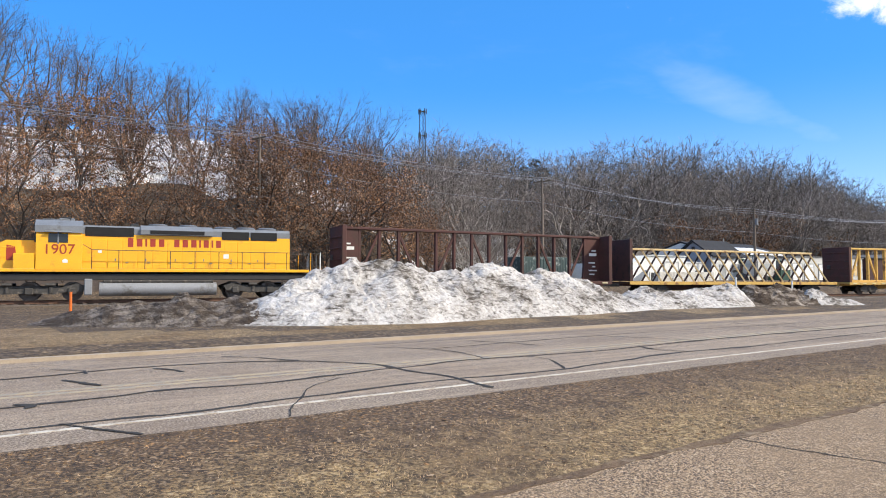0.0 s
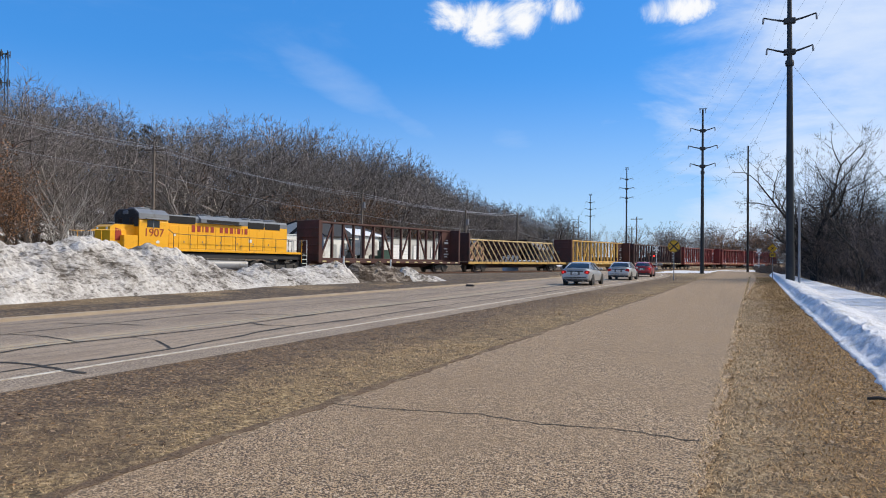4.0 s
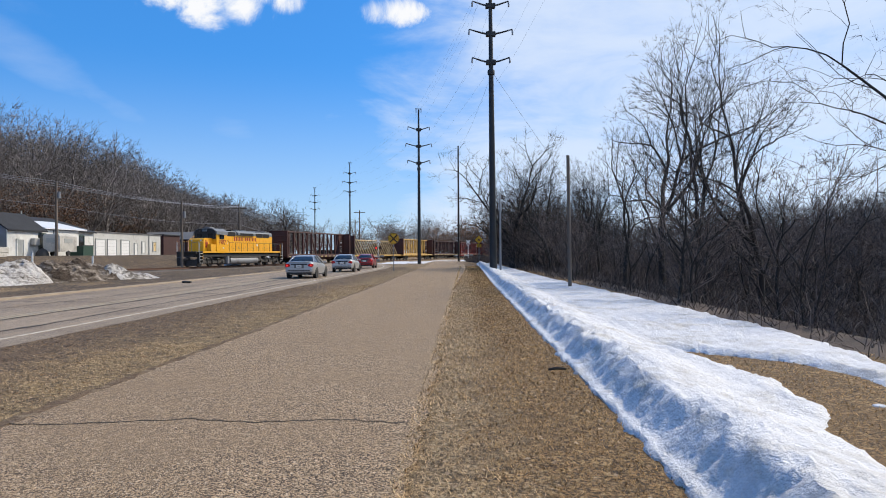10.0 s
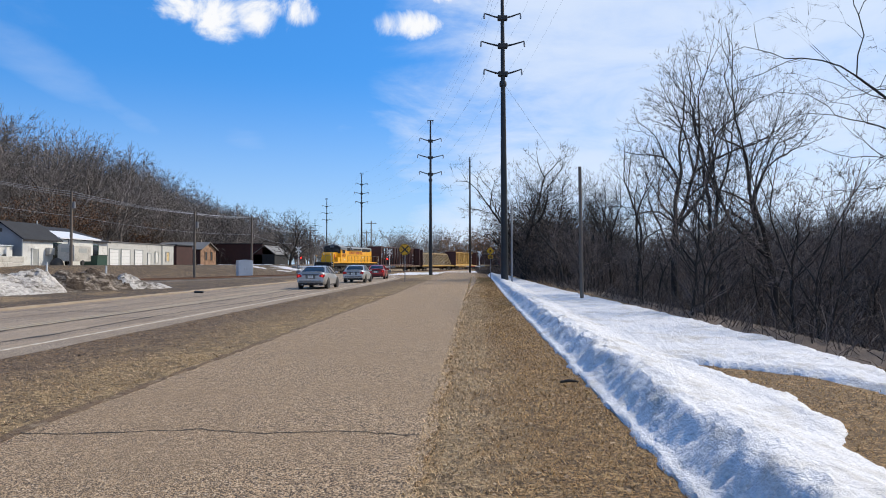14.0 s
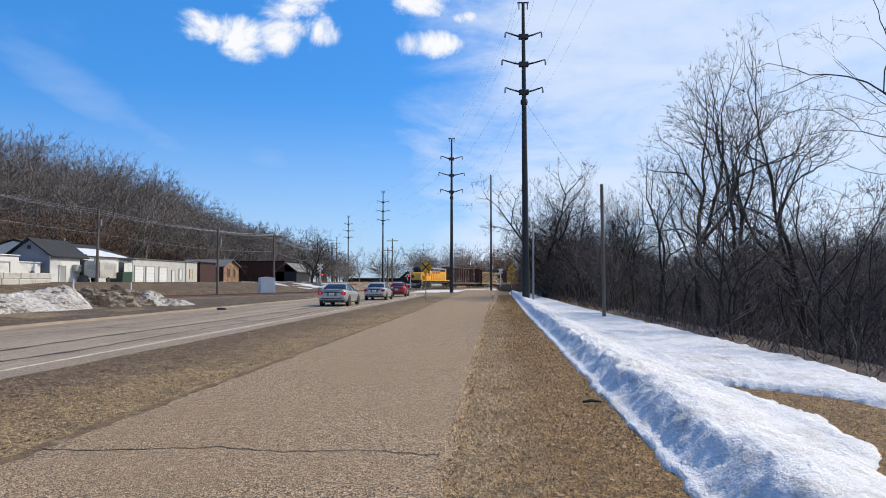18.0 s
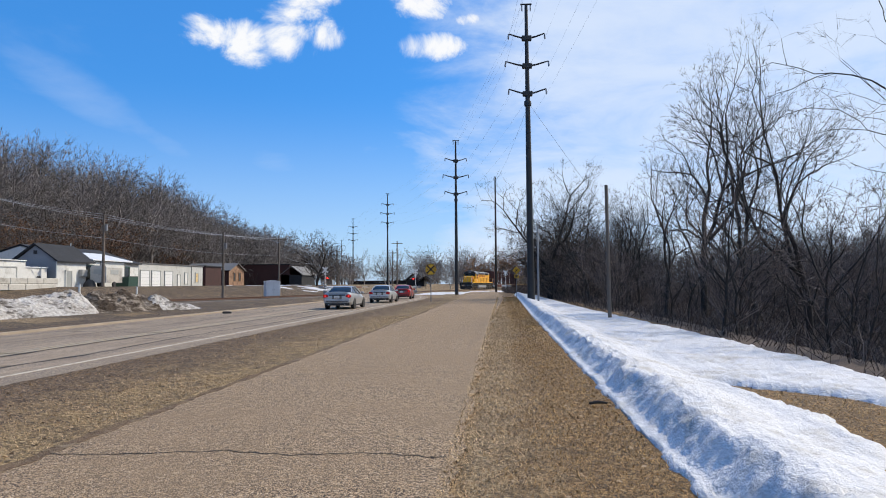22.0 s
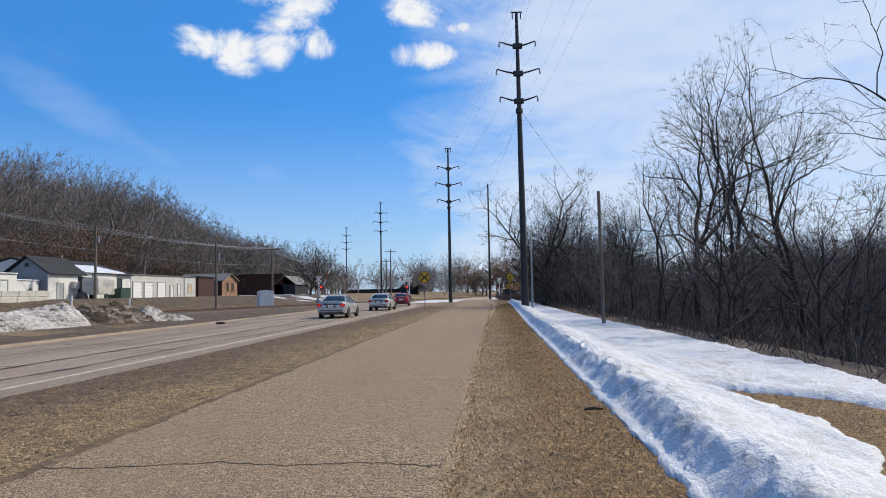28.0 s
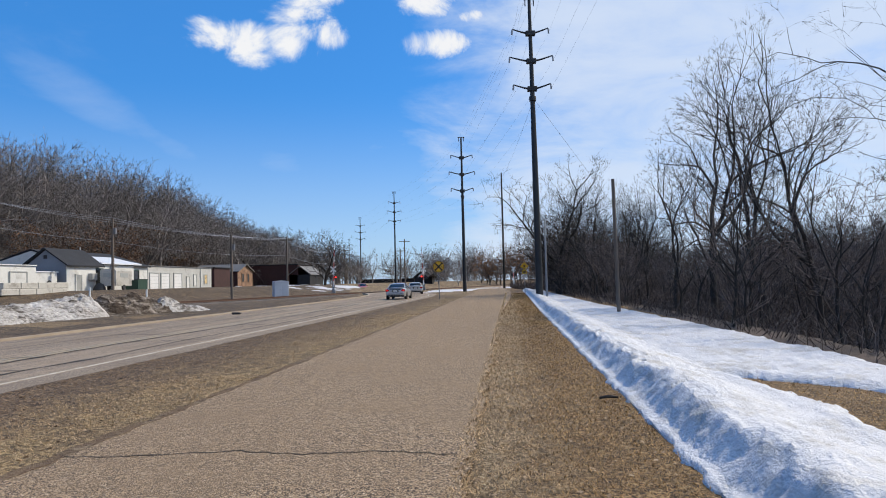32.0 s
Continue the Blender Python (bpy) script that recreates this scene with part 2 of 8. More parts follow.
def asphalt(name, light, dark, stone, grain, stains, blend=None, relief=0.012, depth=0.35, detail=2.0, streak=None):
    """Speckled ground: pale and dark grains in a binder, with broad stains; blend: x0, x1 and a second set of light, dark and stone beyond x1."""
    m = bpy.data.materials.new(name)
    m.use_nodes = True
    nt = m.node_tree
    N, L = nt.nodes.new, nt.links.new
    bs = nt.nodes["Principled BSDF"]
    co = N("ShaderNodeTexCoord")

    def tex(scale, detail, lo, hi, rough=0.6):
        n, r = N("ShaderNodeTexNoise"), N("ShaderNodeMapRange")
        L(co.outputs["Object"], n.inputs["Vector"])
        n.inputs["Scale"].default_value, n.inputs["Detail"].default_value, n.inputs["Roughness"].default_value = scale, detail, rough
        r.inputs["From Min"].default_value, r.inputs["From Max"].default_value = lo, hi
        L(n.outputs["Fac"], r.inputs["Value"])
        return r.outputs["Result"]

    def mix(f, a, b):
        n = N("ShaderNodeMix")
        n.data_type = "RGBA"
        for key, v in (("A", a), ("B", b)):
            if isinstance(v, tuple):
                n.inputs[key].default_value = (*v, 1)
            else:
                L(v, n.inputs[key])
        L(f, n.inputs["Factor"])
        return n.outputs["Result"]

    fine = tex(grain, detail, 0.44, 0.57, 0.6 if detail < 3 else 0.72)
    coarse = tex(grain * 0.16, 9.0, 0.36, 0.62, 0.85)
    c = mix(fine, dark, light)
    c = mix(tex(grain * 0.8, 1.0, 0.60, 0.66), c, stone)
    if blend:
        x0, x1, light2, dark2, stone2 = blend
        c2 = mix(fine, dark2, light2)
        c2 = mix(tex(grain * 0.7, 1.0, 0.58, 0.64), c2, stone2)
        sp, wob, mr = N("ShaderNodeSeparateXYZ"), N("ShaderNodeMath"), N("ShaderNodeMapRange")
        L(co.outputs["Object"], sp.inputs[0])
        wob.operation = "MULTIPLY_ADD"
        L(tex(1.6, 8.0, 0.3, 0.7, 0.75), wob.inputs[0])
        wob.inputs[1].default_value = 1.7
        L(sp.outputs["X"], wob.inputs[2])
        mr.inputs["From Min"].default_value, mr.inputs["From Max"].default_value = x0 + 0.85, x1 + 0.85
        L(wob.outputs[0], mr.inputs["Value"])
        c = mix(mr.outputs["Result"], c, c2)
    c = mix(tex(0.45, 6.0, 0.45, 0.75), c, stains)
    if streak:
        mp, ns, rs = N("ShaderNodeMapping"), N("ShaderNodeTexNoise"), N("ShaderNodeMapRange")
        mp.inputs["Scale"].default_value = (1.5, 0.035, 1.0)
        L(co.outputs["Object"], mp.inputs["Vector"])
        L(mp.outputs["Vector"], ns.inputs["Vector"])
        ns.inputs["Scale"].default_value, ns.inputs["Detail"].default_value, ns.inputs["Roughness"].default_value = 1.0, 7.0, 0.75
        rs.inputs["From Min"].default_value, rs.inputs["From Max"].default_value, rs.inputs["To Max"].default_value = 0.48, 0.66, 0.75
        L(ns.outputs["Fac"], rs.inputs["Value"])
        c = mix(rs.outputs["Result"], c, streak)
    n = N("ShaderNodeMix")
    n.data_type, n.blend_type = "RGBA", "MULTIPLY"
    n.inputs["Factor"].default_value = depth
    L(c, n.inputs["A"])
    cr = N("ShaderNodeCombineColor")
    for i in range(3):
        L(coarse, cr.inputs[i])
    L(cr.outputs[0], n.inputs["B"])
    L(n.outputs["Result"], bs.inputs["Base Color"])
    bs.inputs["Roughness"].default_value = 0.9
    bp = N("ShaderNodeBump")
    bp.inputs["Strength"].default_value, bp.inputs["Distance"].default_value = 0.5, relief
    L(fine, bp.inputs["Height"])
    L(bp.outputs[0], bs.inputs["Normal"])
    MATS[name] = m
    return m


M_SOIL = mat("dark_trodden_soil", (0.22, 0.14, 0.075), (0.07, 0.042, 0.022), 0.95, 2.2, 26.0, 0.9, spots=(0.27, 0.20, 0.125), spot_amount=0.3, spot_scale=3.0, dist=0.05)
M_ROAD = asphalt("worn_asphalt", (0.42, 0.328, 0.24), (0.16, 0.122, 0.088), (0.54, 0.445, 0.345), 34.0, (0.235, 0.175, 0.125), streak=(0.50, 0.385, 0.27))
M_DIRT = asphalt("bare_soil", (0.25, 0.168, 0.092), (0.05, 0.032, 0.017), (0.38, 0.275, 0.165), 9.0, (0.095, 0.062, 0.034), relief=0.08, depth=0.7, detail=7.0)
M_GRASS = asphalt("dry_lawn", (0.50, 0.345, 0.18), (0.12, 0.077, 0.036), (0.66, 0.50, 0.29), 30.0, (0.20, 0.115, 0.046),
                  (-0.1, 0.65, (0.43, 0.245, 0.09), (0.05, 0.027, 0.010), (0.56, 0.37, 0.165)), relief=0.035, depth=0.75, detail=6.0)
M_VERGE = asphalt("verge_of_grit_and_dry_grass", (0.33, 0.205, 0.10), (0.032, 0.019, 0.009), (0.55, 0.385, 0.225), 20.0, (0.16, 0.095, 0.045),
                  (-6.6, -4.7, (0.54, 0.37, 0.165), (0.13, 0.08, 0.034), (0.66, 0.48, 0.25)), relief=0.05, depth=0.8, detail=6.0)
M_PATH = asphalt("path_asphalt", (0.53, 0.365, 0.21), (0.06, 0.039, 0.024), (0.72, 0.55, 0.37), 60.0, (0.33, 0.225, 0.13), depth=0.45)
M_TAR = mat("tar_seal", (0.024, 0.021, 0.018), (0.045, 0.04, 0.034), 0.95, 4.0, 40.0, 0.1)
M_LINE = mat("worn_white_paint", (0.62, 0.58, 0.50), (0.46, 0.41, 0.33), 0.8, 1.5, 50.0, 0.1, spots=(0.36, 0.285, 0.20), spot_amount=0.42, spot_scale=5.0)
M_YELLOW = mat("worn_yellow_paint", (0.43, 0.34, 0.20), (0.36, 0.285, 0.195), 0.85, 1.5, 50.0, 0.1, spots=(0.28, 0.25, 0.2), spot_amount=0.6, spot_scale=4.0)
M_KERB = mat("kerb_concrete", (0.43, 0.35, 0.26), (0.27, 0.215, 0.155), 0.9, 1.0, 30.0, 0.3)
M_SNOW = mat("snow", (0.75, 0.75, 0.77), (0.57, 0.58, 0.61), 0.7, 3.5, 24.0, 0.7, spots=(0.50, 0.48, 0.455), spot_amount=0.42, spot_scale=1.3, dist=0.05, strata=0.3)
M_DSNOW = mat("dirty_snow", (0.64, 0.615, 0.59), (0.20, 0.175, 0.15), 0.9, 0.55, 7.0, 1.0, spots=(0.06, 0.048, 0.037), spot_amount=0.46, spot_scale=4.2, dist=0.09, strata=0.6)
M_BSNOW = mat("filthy_snow", (0.26, 0.225, 0.195), (0.07, 0.05, 0.036), 0.95, 1.6, 8.0, 1.0, spots=(0.045, 0.031, 0.021), spot_amount=0.74, spot_scale=2.6, dist=0.12, strata=0.5)
M_SOILSNOW = mat("snow_mixed_with_soil", (0.48, 0.42, 0.36), (0.10, 0.07, 0.045), 0.95, 0.7, 8.0, 1.0, spots=(0.05, 0.033, 0.021), spot_amount=0.76, spot_scale=1.5, dist=0.12, strata=0.2)
M_BALLAST = mat("ballast", (0.19, 0.155, 0.128), (0.06, 0.048, 0.04), 0.95, 0.8, 16.0, 1.0, dist=0.05)
M_RUST = mat("rusty_rail", (0.16, 0.085, 0.055), (0.09, 0.05, 0.035), 0.7, 4.0, 60.0, 0.3, metal=0.3)
M_TIE = mat("old_tie", (0.13, 0.10, 0.08), (0.075, 0.06, 0.05), 0.95, 3.0, 40.0, 0.5)
M_TALLBARK = mat("dark_grey_bark", (0.135, 0.112, 0.095), (0.055, 0.044, 0.037), 0.95, 1.0, 12.0, 0.0, obrand=0.3, island=0.3)
M_UNDER = mat("dark_undergrowth", (0.085, 0.063, 0.049), (0.035, 0.026, 0.021), 0.95, 0.2, 2.0, 0.0, island=0.5)
M_BIRCH = mat("pale_birch_bark", (0.56, 0.53, 0.49), (0.34, 0.31, 0.28), 0.9, 2.0, 20.0, 0.1)
# hillside limbs: paler than bare bark, sunlight on them put into the colour
M_LITBARK = mat("sunlit_grey_bark", (0.40, 0.36, 0.325), (0.15, 0.13, 0.115), 0.95, 2.0, 25.0, 0.6, dist=0.03, obrand=0.3)
# pale end of the twig colours stands for sunlit crowns
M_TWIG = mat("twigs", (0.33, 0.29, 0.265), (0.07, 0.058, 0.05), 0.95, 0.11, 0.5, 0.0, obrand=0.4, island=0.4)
# near-black: the shade of the backlit trees by the path is in this colour
M_SHADEBARK = mat("shade_dark_bark", (0.052, 0.043, 0.037), (0.026, 0.022, 0.019), 0.95, 2.0, 25.0, 0.6, dist=0.03, obrand=0.25)
M_BRUSH = mat("brush_stems", (0.19, 0.148, 0.125), (0.068, 0.052, 0.045), 0.95, 0.5, 6.0, 0.0, obrand=0.3, island=0.75)
M_OAKLEAF = mat("dead_oak_leaves", (0.34, 0.178, 0.09), (0.17, 0.085, 0.04), 0.9, 0.8, 8.0, 0.0, obrand=0.5)
M_STEEL = mat("weathering_steel_pole", (0.05, 0.054, 0.058), (0.034, 0.036, 0.038), 0.65, 1.0, 20.0, 0.1, metal=0.4)
M_WOODPOLE = mat("weathered_pole_wood", (0.20, 0.165, 0.135), (0.13, 0.105, 0.085), 0.95, 1.5, 30.0, 0.4)


# ---- mesh tools ----
class Mesh:
    """Gathers vertices and faces; each call adds one solid."""

    def __init__(self):
        self.v, self.f = [], []

    def add(self, vs, fs):
        k = len(self.v)
        self.v.extend(tuple(p) for p in vs)
        self.f.extend(tuple(i + k for i in f) for f in fs)

    def box(self, c, s, ch=0.0, m=None):
        """A box at centre c of size s, its edges cut by ch, turned by m."""
        hx, hy, hz = (x / 2 for x in s)
        ch = min(ch, hx * 0.9, hy * 0.9, hz * 0.9)
        if ch <= 0:
            vs = [(x, y, z) for z in (-hz, hz) for x, y in ((-hx, -hy), (hx, -hy), (hx, hy), (-hx, hy))]
            fs = [(3, 2, 1, 0), (4, 5, 6, 7), (0, 1, 5, 4), (1, 2, 6, 5), (2, 3, 7, 6), (3, 0, 4, 7)]
        else:
            vs, idx = [], {}
            for sx in (-1, 1):
                for sy in (-1, 1):
                    for sz in (-1, 1):
                        for ax in range(3):
                            p = [sx * (hx - ch), sy * (hy - ch), sz * (hz - ch)]
                            p[ax] = (sx * hx, sy * hy, sz * hz)[ax]
                            idx[sx, sy, sz, ax] = len(vs)
                            vs.append(tuple(p))
            fs = []
            for ax in range(3):
                o = [i for i in range(3) if i != ax]
                for sg in (-1, 1):
                    q = []
                    for a, b in ((-1, -1), (1, -1), (1, 1), (-1, 1)):
                        k = [0, 0, 0]
                        k[ax], k[o[0]], k[o[1]] = sg, a, b
                        q.append(idx[(*k, ax)])
                    fs.append(tuple(q))
            for ax in range(3):
                o = [i for i in range(3) if i != ax]
                for a in (-1, 1):
                    for b in (-1, 1):
                        q = []
                        for sg, face in ((-1, o[0]), (1, o[0]), (1, o[1]), (-1, o[1])):
                            k = [0, 0, 0]
                            k[ax], k[o[0]], k[o[1]] = sg, a, b
                            q.append(idx[(*k, face)])
                        fs.append(tuple(q))
            for sx in (-1, 1):
                for sy in (-1, 1):
                    for sz in (-1, 1):
                        fs.append(tuple(idx[sx, sy, sz, ax] for ax in range(3)))
        c = Vector(c)
        vs = [(m @ Vector(p) if m else Vector(p)) + c for p in vs]
        self.add(vs, fs)
        return self

    def beam(self, p, q, w, h, ch=0.0):
        """A bar from p to q, w wide and h deep."""
        p, q = Vector(p), Vector(q)
        d = q - p
        z = d.normalized()
        x = z.cross(Vector((0, 0, 1)))
        if x.length < 1e-3:
            x = Vector((1, 0, 0))
        x.normalize()
        m = Matrix((x, z, x.cross(z))).transposed()
        return self.box((p + q) / 2, (w, d.length, h), ch, m)

    def tube(self, pts, radii, n=8, caps=True):
        """A round bar through pts."""
        pts = [Vector(p) for p in pts]
        if isinstance(radii, (int, float)):
            radii = [radii] * len(pts)
        k = len(self.v)
        for i, p in enumerate(pts):
            d = (pts[min(i + 1, len(pts) - 1)] - pts[max(i - 1, 0)]).normalized()
            x = d.cross(Vector((0, 0, 1)))
            if x.length < 0.05:
                x = d.cross(Vector((0, 1, 0)))
            x.normalize()
            y = d.cross(x)
            for j in range(n):
                a = 2 * math.pi * j / n
                self.v.append(tuple(p + (x * math.cos(a) + y * math.sin(a)) * radii[i]))
        for i in range(len(pts) - 1):
            for j in range(n):
                a, b = k + i * n + j, k + i * n + (j + 1) % n
                self.f.append((a, b, b + n, a + n))
        if caps:
            self.f.append(tuple(k + j for j in reversed(range(n))))
            self.f.append(tuple(k + (len(pts) - 1) * n + j for j in range(n)))
        return self

    def plate(self, poly, axis, lo, hi):
        """A flat shape poly (two coordinates) made thick along axis from lo to hi."""
        o = [i for i in range(3) if i != axis]
        n, vs = len(poly), []
        for h in (lo, hi):
            for p in poly:
                q = [0, 0, 0]
                q[axis], q[o[0]], q[o[1]] = h, p[0], p[1]
                vs.append(q)
        fs = [tuple(range(n)), tuple(n + i for i in range(n))[::-1]]
        fs += [(i, i + n, (i + 1) % n + n, (i + 1) % n) for i in range(n)]
        self.add(vs, fs)
        return self

    def lathe(self, prof, c, axis=2, n=20):
        """prof: (radius, height) pairs turned about an axis through c."""
        o = [(1, 2), (2, 0), (0, 1)][axis]
        k = len(self.v)
        for r, h in prof:
            for j in range(n):
                a = 2 * math.pi * j / n
                q = [0, 0, 0]
                q[axis], q[o[0]], q[o[1]] = h, r * math.cos(a), r * math.sin(a)
                self.v.append(tuple(Vector(q) + Vector(c)))
        for i in range(len(prof) - 1):
            for j in range(n):
                a, b = k + i * n + j, k + i * n + (j + 1) % n
                self.f.append((a, b, b + n, a + n))
        self.f.append(tuple(k + j for j in reversed(range(n))))
        self.f.append(tuple(k + (len(prof) - 1) * n + j for j in range(n)))
        return self

    def data(self, name, material, smooth=False):
        me = bpy.data.meshes.new(name)
        me.from_pydata(self.v, [], self.f)
        bm = bmesh.new()
        bm.from_mesh(me)
        if len(bm.faces) < 60000:
            bmesh.ops.recalc_face_normals(bm, faces=bm.faces)
        bm.to_mesh(me)
        bm.free()
        for m in (material if isinstance(material, (list, tuple)) else [material]):
            me.materials.append(m)
        if smooth:
            me.polygons.foreach_set("use_smooth", [True] * len(me.polygons))
            me.set_sharp_from_angle(angle=radians(40))
        me.update()
        return me


def part(name, mesh, material, parent, label="", smooth=False, m=None):
    """ONE mesh object under a thing or under a part."""
    ob = new(name, mesh.data(name, material, smooth) if isinstance(mesh, Mesh) else mesh)
    ob.parent = parent
    if m is not None:
        ob.matrix_basis = m
    if label:
        ob["label"] = label
    return ob


def thing(name, label, category, m=None, group="", kind="", mesh=None, material=None, smooth=False):
    ob = new(name, mesh.data(name, material, smooth) if mesh else None)
    if m is not None:
        ob.matrix_basis = m
    return tagged(ob, label, category, group, kind)


def ss(a, b, x):
    t = min(1.0, max(0.0, (x - a) / (b - a)))
    return t * t * (3 - 2 * t)


def lerp_table(tab, s):
    for (a, va), (b, vb) in zip(tab, tab[1:]):
        if s <= b:
            return va + (vb - va) * (s - a) / (b - a)
    return tab[-1][1]


# ---- the plan: the railway, the road and the lie of the land ----
HEADING = [(-200, 3.0), (-60, 4.7), (0, 8.3), (40, 10.7), (80, 13.4), (100, 14.2), (160, 14.4), (300, 17.0), (420, 20.0)]
RAIL_Z = [(-200, 0.52), (22, 0.50), (50, 0.24), (75, 0.12), (420, 0.10)]
TRACK = []


def lay_track():
    x, y = -45.63, 0.0
    back = []
    for i in range(0, 201):
        back.append((-i, x, y))
        h = radians(lerp_table(HEADING, -i - 0.5))
        x, y = x - math.sin(h), y - math.cos(h)
    TRACK.extend(reversed(back))
    x, y = -45.63, 0.0
    for i in range(0, 420):
        h = radians(lerp_table(HEADING, i + 0.5))
        x, y = x + math.sin(h), y + math.cos(h)
        TRACK.append((i + 1, x, y))


lay_track()


def trk(s):
    """Place on the track's centre line at the rail's top, and its heading."""
    i = min(len(TRACK) - 2, max(0, int(math.floor(s + 200))))
    a, b = TRACK[i], TRACK[i + 1]
    t = s - a[0]
    return Vector((a[1] + (b[1] - a[1]) * t, a[2] + (b[2] - a[2]) * t, lerp_table(RAIL_Z, s)))


def track_x(y):
    """The track's x at a given y."""
    s = y * 1.02
    for _ in range(3):
        s += (y - trk(s).y)
    return trk(s).x


TX = [(y, track_x(y)) for y in range(-190, 400, 5)]
ROAD = []     # stations: y along the centre, x of centre, heading


def lay_road():
    x, y, h = -11.95, -160.0, 0.0
    while y < 620:
        ROAD.append((x, y, h))
        step = 2.0
        if 66 < y < 98:
            h += radians(15.0) * step / 32.0
        x, y = x - math.sin(h) * step, y + math.cos(h) * step


lay_road()


def road_x(y):
    for a, b in zip(ROAD, ROAD[1:]):
        if y <= b[1]:
            return a[0] + (b[0] - a[0]) * (y - a[1]) / (b[1] - a[1])
    return ROAD[-1][0]


RX = [(y, road_x(y)) for y in range(-150, 610, 5)]


def hill_toe(y):
    """How far left of the track the wooded slope begins."""
    near = 12 + 38 * ss(25, 75, y)
    far = (lerp_table(TX, y) - lerp_table(RX, y)) * 0.97 + 27
    return near + (max(far, near) - near) * ss(135, 200, y)


def land(x, y):
    """Height of the ground."""
    tx, rx = lerp_table(TX, y), lerp_table(RX, y)
    d = (tx - x) * 0.97
    z = -0.03
    if x < -2 and y < 125:
        z += 0.17 * ss(-4.8, -8.0, x - rx) * (1 - ss(95, 120, y)) * (1 - ss(-13, -5, d) * ss(30, 52, y))
    z += 0.12 * ss(-14, -4, d) * (1 - ss(2.5, 4, d)) * (1 - ss(28, 50, y))
    if y < 106:
        z -= 0.22 * ss(-7, -3.4, d) * (1 - ss(3, 6, d)) * ss(38, 56, y) * (1 - ss(96, 106, y))
    # bank and terrace beyond the railway
    terrace = 1.5 * (1 - ss(240, 330, y))
    z += terrace * ss(3.5, 11 + 20 * ss(100, 130, y), d)
    toe = hill_toe(y)
    top = 25 + 8 * (1 - ss(40, 90, y)) - 9 * ss(120, 280, y) - 10 * ss(280, 460, y)
    k = max(0.0, d - toe)
    z += top * (1 - math.exp(-k / 52.0)) * (1 - ss(560, 700, y)) * ss(0, 12, k)
    # low woods beside the path
    z -= 2.6 * ss(6.4, 17, x) * (1 - ss(120, 175, y)) * ss(-60, -20, y) + 0.0
    if x > 40:
        z -= 1.0 * ss(40, 90, x) * (1 - ss(120, 175, y))
    z += 0.05 * noise.noise((x * 0.25, y * 0.25, 0)) * (1 if (x > 7 or d > 2) else 0.15)
    z += 1.2 * noise.noise((x * 0.03, y * 0.03, 4)) * ss(0, 30, k)
    return z


def spaced(lo, hi, near, fine, grow):
    """Coordinates from lo to hi, fine about near and wider away from it."""
    out, p, st = [near], near, fine
    while p < hi:
        p += st
        st *= grow
        out.append(min(p, hi))
    p, st = near, fine
    while p > lo:
        p -= st
        st *= grow
        out.append(max(p, lo))
    return sorted(set(out))


def ground():
    xs = sorted(set(spaced(-2500, 2500, -8, 1.0, 1.028)))
    ys = sorted(set(spaced(-900, 3500, 30, 1.6, 1.03)))
    me = Mesh()
    for y in ys:
        for x in xs:
            me.v.append((x, y, land(x, y)))
    n, mats = len(xs), []
    for j in range(len(ys) - 1):
        for i in range(n - 1):
            a = j * n + i
            me.f.append((a, a + 1, a + n + 1, a + n))
            x, y = (xs[i] + xs[i + 1]) / 2, (ys[j] + ys[j + 1]) / 2
            d = lerp_table(TX, y) - x
            toe = hill_toe(y)
            w = noise.noise((x * 0.3, y * 0.3, 9)) * 2
            if d > toe - 3 + w:
                mats.append(2)
            elif x > 6.1 + w * 0.3 and y < 170 and y > 9:
                mats.append(3)
            elif x < lerp_table(RX, y) - 5.5 + w * 0.6 and d > -22 + w * 3:
                mats.append(1)
            else:
                mats.append(0)
    ob = new("ground", me.data("ground", [M_GRASS, M_DIRT, M_LITTER, M_FLOOR], True))
    ob.data.polygons.foreach_set("material_index", mats)
    tagged(ob, "early spring ground of dry tan lawn, bare soil and leaf litter", "ground", kind="structure")


ground()


def ribbon(name, left, right, z, material, label, category, thick=0.05, kind="structure"):
    """A sheet between two edge functions of a station index, as a slab."""
    me = Mesh()
    n = len(left)
    for (lx, ly), (rx, ry) in zip(left, right):
        me.v += [(lx, ly, z), (rx, ry, z), (lx, ly, z - thick), (rx, ry, z - thick)]
    for i in range(n - 1):
        a, b = 4 * i, 4 * i + 4
        me.f += [(a, a + 1, b + 1, b), (a + 1, a + 3, b + 3, b + 1), (a + 2, a, b, b + 2)]
    me.f += [(0, 2, 3, 1), (4 * n - 4, 4 * n - 3, 4 * n - 1, 4 * n - 2)]
    return tagged(new(name, me.data(name, material)), label, category, kind=kind)


def road_edge(off, step=1, y0=-150, y1=600):
    return [(x + off * math.cos(h), y + off * math.sin(h)) for x, y, h in ROAD[::step] if y0 <= y <= y1]


ribbon("road", road_edge(-3.95), road_edge(4.25), 0.0, M_ROAD, "grey worn asphalt road with tar-sealed cracks", "road", 0.25)
ribbon("edge_line", road_edge(3.34), road_edge(3.43), 0.006, M_LINE, "worn white edge line along the road", "road marking", 0.01)
ribbon("kerb", road_edge(-4.2), road_edge(-3.952), 0.075, M_KERB, "weathered concrete kerb along the far side of the road", "kerb", 0.3)


